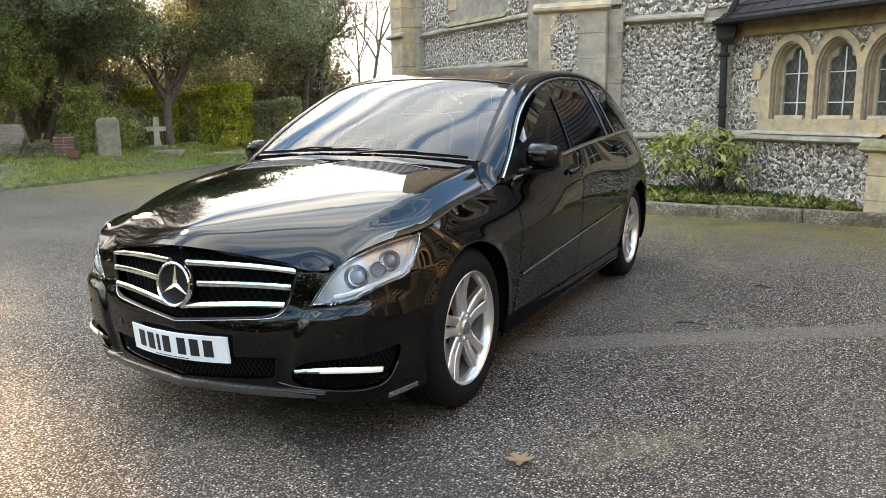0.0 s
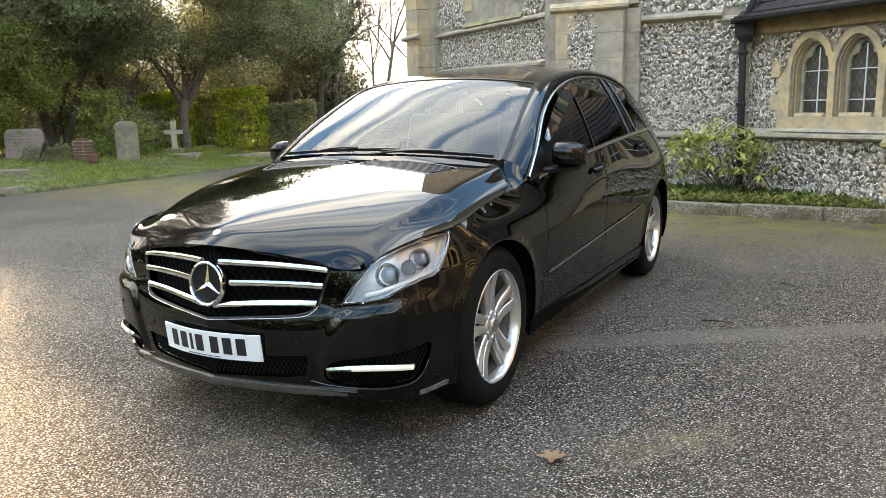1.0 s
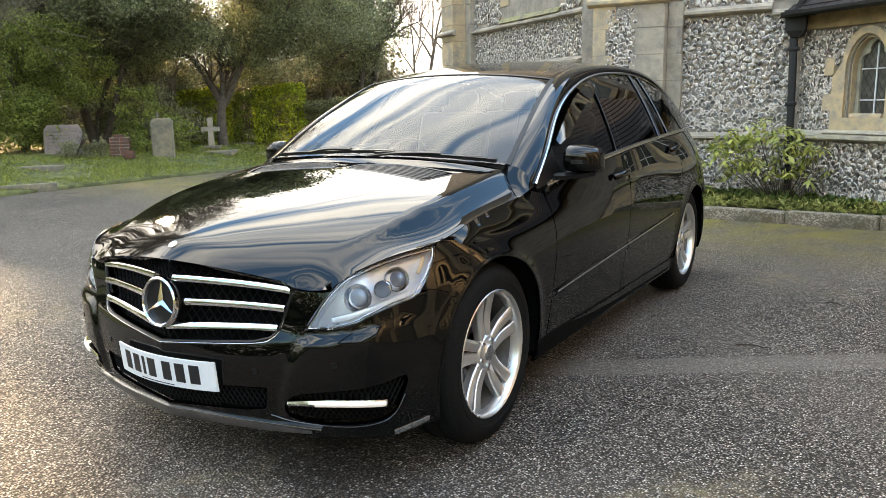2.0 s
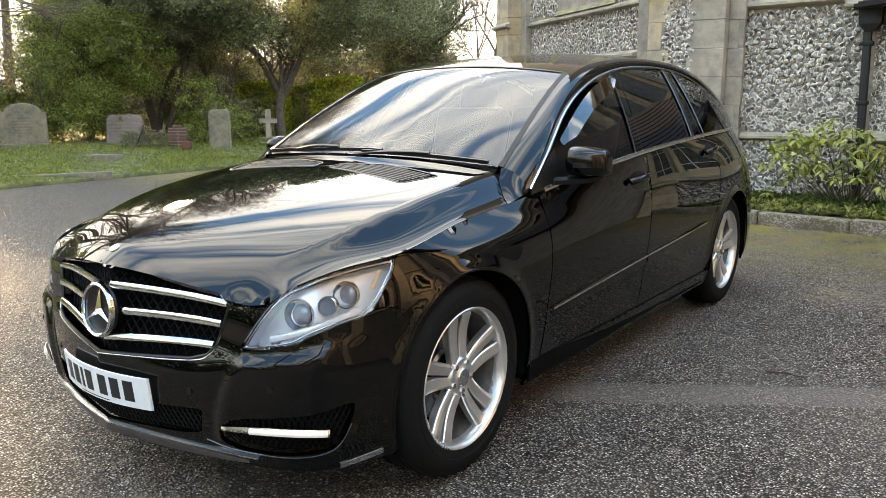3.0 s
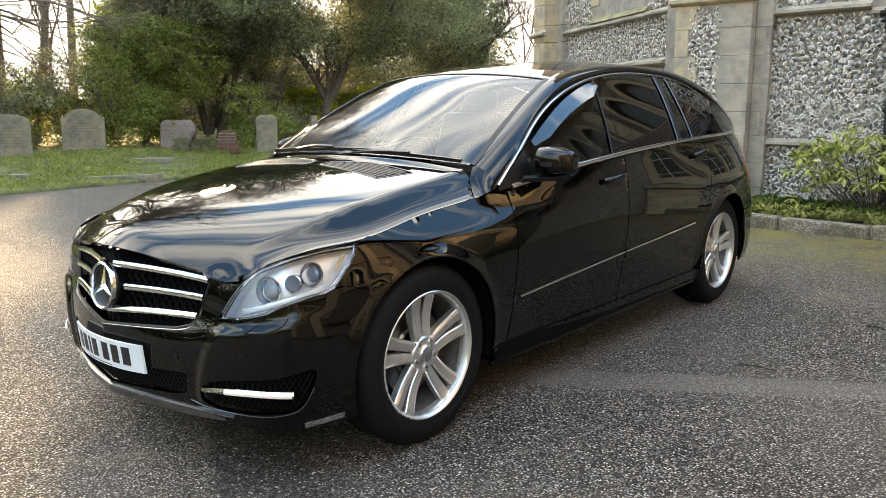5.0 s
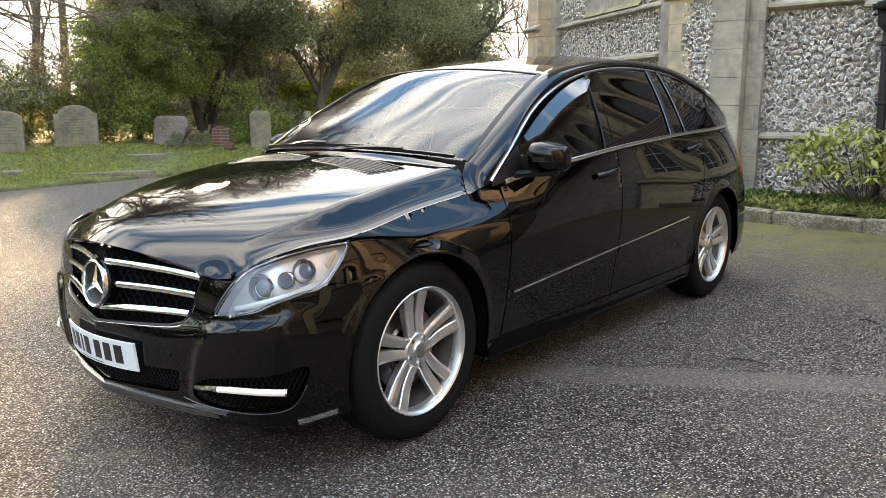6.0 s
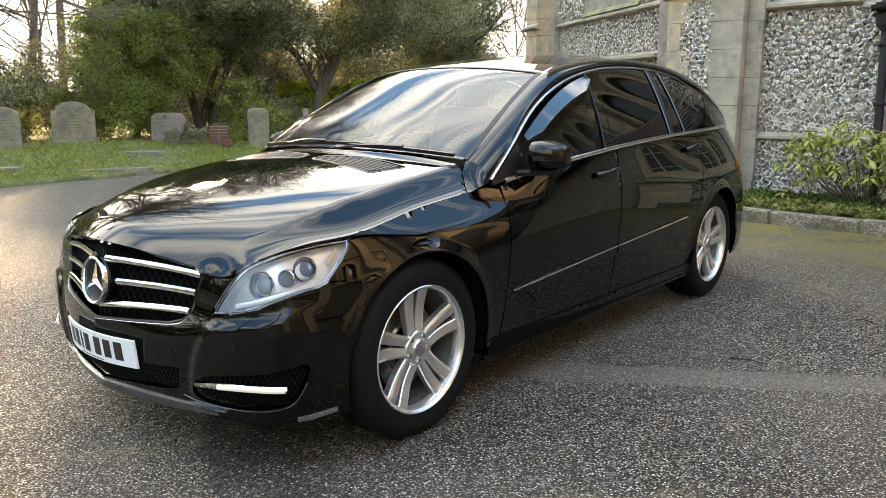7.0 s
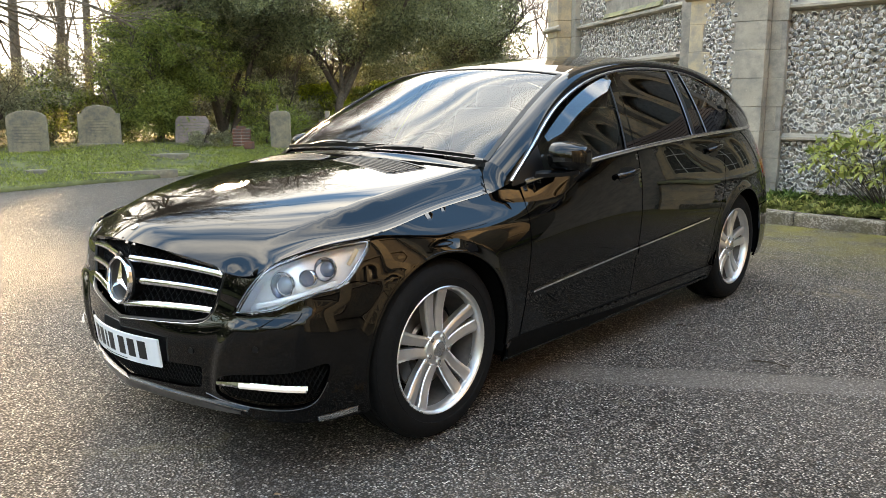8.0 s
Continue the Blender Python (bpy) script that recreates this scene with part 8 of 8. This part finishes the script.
# wheels
def wheel(yc, sgn, turn):
    w = thing("wheel", "silver twin-spoke alloy wheel with black tyre", "")
    w.parent = car
    w.matrix_basis = pose(sgn * 0.783, yc, 0.366) @ Matrix.Rotation(0 if sgn > 0 else math.pi, 4, "Z") @ Matrix.Rotation(radians(turn), 4, "X")
    R, h = 0.366, 0.126
    tyre = turned("tyre", [(h - 0.03, 0.25), (h - 0.005, 0.258), (h, 0.28), (h + 0.002, 0.31), (h - 0.006, 0.338), (h - 0.022, 0.356), (h - 0.03, 0.3605), (h - 0.05, R - 0.001), (0.045, R), (0.043, R - 0.008), (0.035, R - 0.008), (0.033, R + 0.0005),
                           (-0.033, R + 0.0005), (-0.035, R - 0.008), (-0.043, R - 0.008), (-0.045, R), (-h + 0.04, R - 0.001), (-h + 0.02, 0.354), (-h, 0.31), (-h + 0.03, 0.258)], RUBBER, w, 96)
    tv, tf = [], []
    for k in range(56):
        a = 2 * math.pi * k / 56
        for x0, x1, rr in ((h - 0.052, h - 0.016, 0.363), (-h + 0.016, -h + 0.052, 0.363), (0.048, 0.072, 0.3675), (-0.072, -0.048, 0.3675)):
            i = len(tv)
            for da in (-0.042, 0.042):
                for x in (x0, x1):
                    drop = 0.011 if abs(x) > h - 0.03 else 0.0
                    for r in (0.35, rr - drop):
                        sk = a + da + 0.25 * (abs(x) - 0.08)
                        tv.append((x, r * math.cos(sk), r * math.sin(sk)))
            tf += [(i + 1, i + 5, i + 7, i + 3), (i, i + 1, i + 3, i + 2), (i + 4, i + 6, i + 7, i + 5), (i, i + 4, i + 5, i + 1), (i + 2, i + 3, i + 7, i + 6)]
    mesh_ob("tread_block", tv, tf, RUBBER, tyre)["kind"] = "stuff"
    for rr in (0.292, 0.322):
        turned("sidewall_ridge", [(h - 0.002, rr - 0.003), (h + 0.0025 - (0.004 if rr > 0.3 else 0), rr), (h - 0.003, rr + 0.003)], RUBBER, tyre, 64)
    rim = turned("rim", [(h - 0.028, 0.250), (h - 0.012, 0.256), (h - 0.004, 0.2605), (h - 0.001, 0.257), (h - 0.006, 0.250), (h - 0.016, 0.244), (0.075, 0.239)], ALLOY, w, 80)
    # the barrel's colour carries the shade behind the spokes
    turned("rim_barrel", [(0.075, 0.239), (0.05, 0.236), (0.0, 0.222), (-0.08, 0.225), (-0.11, 0.252)], DUSTY_SHADED, w, 64, label="inner barrel, grey from dust and painted-in shade")
    # twin spokes
    for k in range(5):
        for side_ in (1, -1):
            secs = []
            for t in np.linspace(0, 1, 9):
                r = 0.045 + 0.203 * t
                lat = side_ * (0.0225 + 0.020 * t ** 1.6)
                half_w = 0.0195 + 0.0085 * t
                front_x = 0.092 + 0.012 * t - 0.020 * math.sin(math.pi * t) ** 1.2 * 0.6
                if t > 0.93:
                    front_x = 0.100
                secs.append((r, lat, half_w, front_x))
            verts, faces = [], []
            for r, lat, hw, fx in secs:
                inner, outer = lat - side_ * hw, lat + side_ * hw
                for yy, xx in ((inner, fx - 0.030), (inner, fx - 0.007), (inner + side_ * 0.003, fx - 0.003), (outer - side_ * hw * 0.55, fx + 0.002), (outer - side_ * 0.003, fx - 0.002), (outer, fx - 0.007), (outer, fx - 0.034)):
                    verts.append((xx, yy, r))
            m = 7
            for i in range(len(secs) - 1):
                for j in range(m):
                    faces.append((i * m + j, i * m + (j + 1) % m, (i + 1) * m + (j + 1) % m, (i + 1) * m + j))
            faces += [tuple(range(m))[::-1], tuple((len(secs) - 1) * m + j for j in range(m))]
            if side_ > 0:
                faces = [f[::-1] for f in faces]
            ob = mesh_ob("spoke", verts, faces, ALLOY, w)
            ob.matrix_basis = Matrix.Rotation(radians(72 * k), 4, "X")
    turned("hub", [(0.05, 0.062), (0.085, 0.074), (0.094, 0.066), (0.092, 0.045), (0.096, 0.037), (0.101, 0.033), (0.103, 0.02), (0.1035, 0.0)], ALLOY, w, 40)
    cap = turned("hub_cap", [(0.101, 0.034), (0.1045, 0.031), (0.106, 0.015), (0.1062, 0.0)], SATIN, w, 32, label="round silver centre cap")
    for k in range(5):
        a = radians(72 * k + 36)
        bm = drum(bmesh.new(), 0.0105, 0.010, 0.02, pose(0.088, -0.055 * math.sin(a), 0.055 * math.cos(a), 0, 90, 0), 6)
        drum(bm, 0.0135, 0.0135, 0.004, pose(0.0865, -0.055 * math.sin(a), 0.055 * math.cos(a), 0, 90, 0), 20)
        part("wheel_bolt", bm, SATIN, w, smooth=False)
    turned("dust_shield", [(-0.02, 0.06), (-0.02, 0.212), (-0.035, 0.220), (-0.045, 0.212), (-0.045, 0.06)], LINER, w, 40, label="black dust shield")
    disc = turned("brake_disc", [(0.0, 0.08), (0.03, 0.08), (0.03, 0.09), (0.02, 0.10), (0.02, 0.172), (-0.01, 0.172), (-0.01, 0.08)], BRAKE, w, 48, label="rusty grey brake disc")
    return w


def caliper(yc, sgn):
    """A curved block that grips the disc."""
    verts, faces, n = [], [], 12
    for k, a in enumerate(np.radians(np.linspace(148, 217, n))):
        end = 0.006 if k in (0, n - 1) else 0.0
        for x, r in ((-0.042, 0.12 + end), (0.036, 0.12 + end), (0.043, 0.13), (0.043, 0.185), (0.034, 0.195 - end), (-0.042, 0.195 - end)):
            verts.append((sgn * 0.79 + sgn * x, yc + r * math.cos(a), 0.366 + r * math.sin(a)))
    for i in range(n - 1):
        faces += [(i * 6 + j, i * 6 + (j + 1) % 6, (i + 1) * 6 + (j + 1) % 6, (i + 1) * 6 + j) for j in range(6)]
    faces += [tuple(range(6))[::-1], tuple((n - 1) * 6 + j for j in range(6))]
    mesh_ob("brake_caliper", verts, faces, TRIM, car)


for yc, t1 in ((0.0, 3), (2.98, -8)):
    wheel(yc, 1, t1)
    wheel(yc, -1, t1 + 20)
    caliper(yc, 1)
    caliper(yc, -1)
    for sgn in (1, -1):
        a = np.radians(np.linspace(-15, 195, 30))
        side = np.array([shell(np.array(s_of_y(yc + 0.415 * math.cos(q))), np.array(max(0.366 + 0.415 * math.sin(q), 0.24)))[0] for q in a]) - 0.012
        patch("arch_liner", lambda t, k: np.stack([sgn * (np.interp(t, a, side) - 0.37 * k), yc + 0.415 * np.cos(t), 0.366 + 0.415 * np.sin(t)], -1), a, np.linspace(0, 1, 4), LINER, car)
        aa = np.linspace(-10, 190, 50)
        u = np.array([s_of_y(yc + 0.401 * math.cos(q)) for q in np.radians(aa)])
        v = 0.365 + 0.401 * np.sin(np.radians(aa))
        p = shell(sgn * u, v)
        sweep("arch_lip", p, skin_normal(shell, sgn * u, v), [(-0.005, -0.012), (-0.005, 0.001), (0.0, 0.0025), (0.005, 0.001), (0.005, -0.012)], PAINT, car)

# underbody and cabin
bm = box(bmesh.new(), 1.5, 3.95, 0.10, pose(0, 1.55, 0.30), 0.03)
part("underbody", bm, LINER, car)
for sgn in (1, -1):
    part("inner_sill", box(bmesh.new(), 0.14, 2.12, 0.16, pose(sgn * 0.835, 1.49, 0.30), 0.01), LINER, car)
bm = box(bmesh.new(), 1.12, 4.3, 0.35, pose(0, 1.5, 0.50), 0.05)
part("floor_pan", bm, LINER, car)
bm = box(bmesh.new(), 1.45, 0.16, 0.3, pose(0, -0.55, 0.42), 0.03)
part("front_crossmember", bm, LINER, car)
bm = bmesh.new()
line = [(0.62, 0.80), (0.56, 0.97), (0.70, 1.03), (0.95, 1.0), (1.05, 0.93), (1.10, 0.78)]
vs = [[bm.verts.new((x, y, z)) for y, z in line] for x in (-0.74, 0.74)]
bm.faces.new(vs[0]), bm.faces.new(vs[1][::-1])
for i in range(6):
    bm.faces.new((vs[0][i], vs[1][i], vs[1][(i + 1) % 6], vs[0][(i + 1) % 6]))
part("dashboard", bm, CABIN, car)
sw = turned("steering_wheel", [(0.0, 0.175), (0.012, 0.183), (0.0, 0.192), (-0.012, 0.183), (0.0, 0.175)], CABIN, car, 40, "z")
sw.matrix_basis = pose(-0.36, 1.22, 0.99, 62, 0, 0)
bm = box(bmesh.new(), 0.36, 0.035, 0.02, pose(-0.36, 1.215, 0.985, 62, 0, 0), 0.008)
part("wheel_boss", bm, CABIN, sw).matrix_parent_inverse = sw.matrix_basis.inverted()


def seat(x, y):
    for sx, sy, sz, m, name in ((0.50, 0.52, 0.16, pose(x, y, 0.70, 4), "seat_cushion"), (0.50, 0.14, 0.62, pose(x, y + 0.34, 1.0, -16), "seat_back"), (0.26, 0.10, 0.18, pose(x, y + 0.47, 1.36, -10), "headrest")):
        part(name, box(bmesh.new(), sx, sy, sz, m, 0.045, 3), CABIN, car)


for x, y in ((-0.36, 1.45), (0.36, 1.45), (-0.36, 2.35), (0.36, 2.35)):
    seat(x, y)
bm = box(bmesh.new(), 0.24, 0.02, 0.06, pose(0, 0.98, 1.375, -20), 0.008)
part("inner_mirror", bm, TRIM, car)
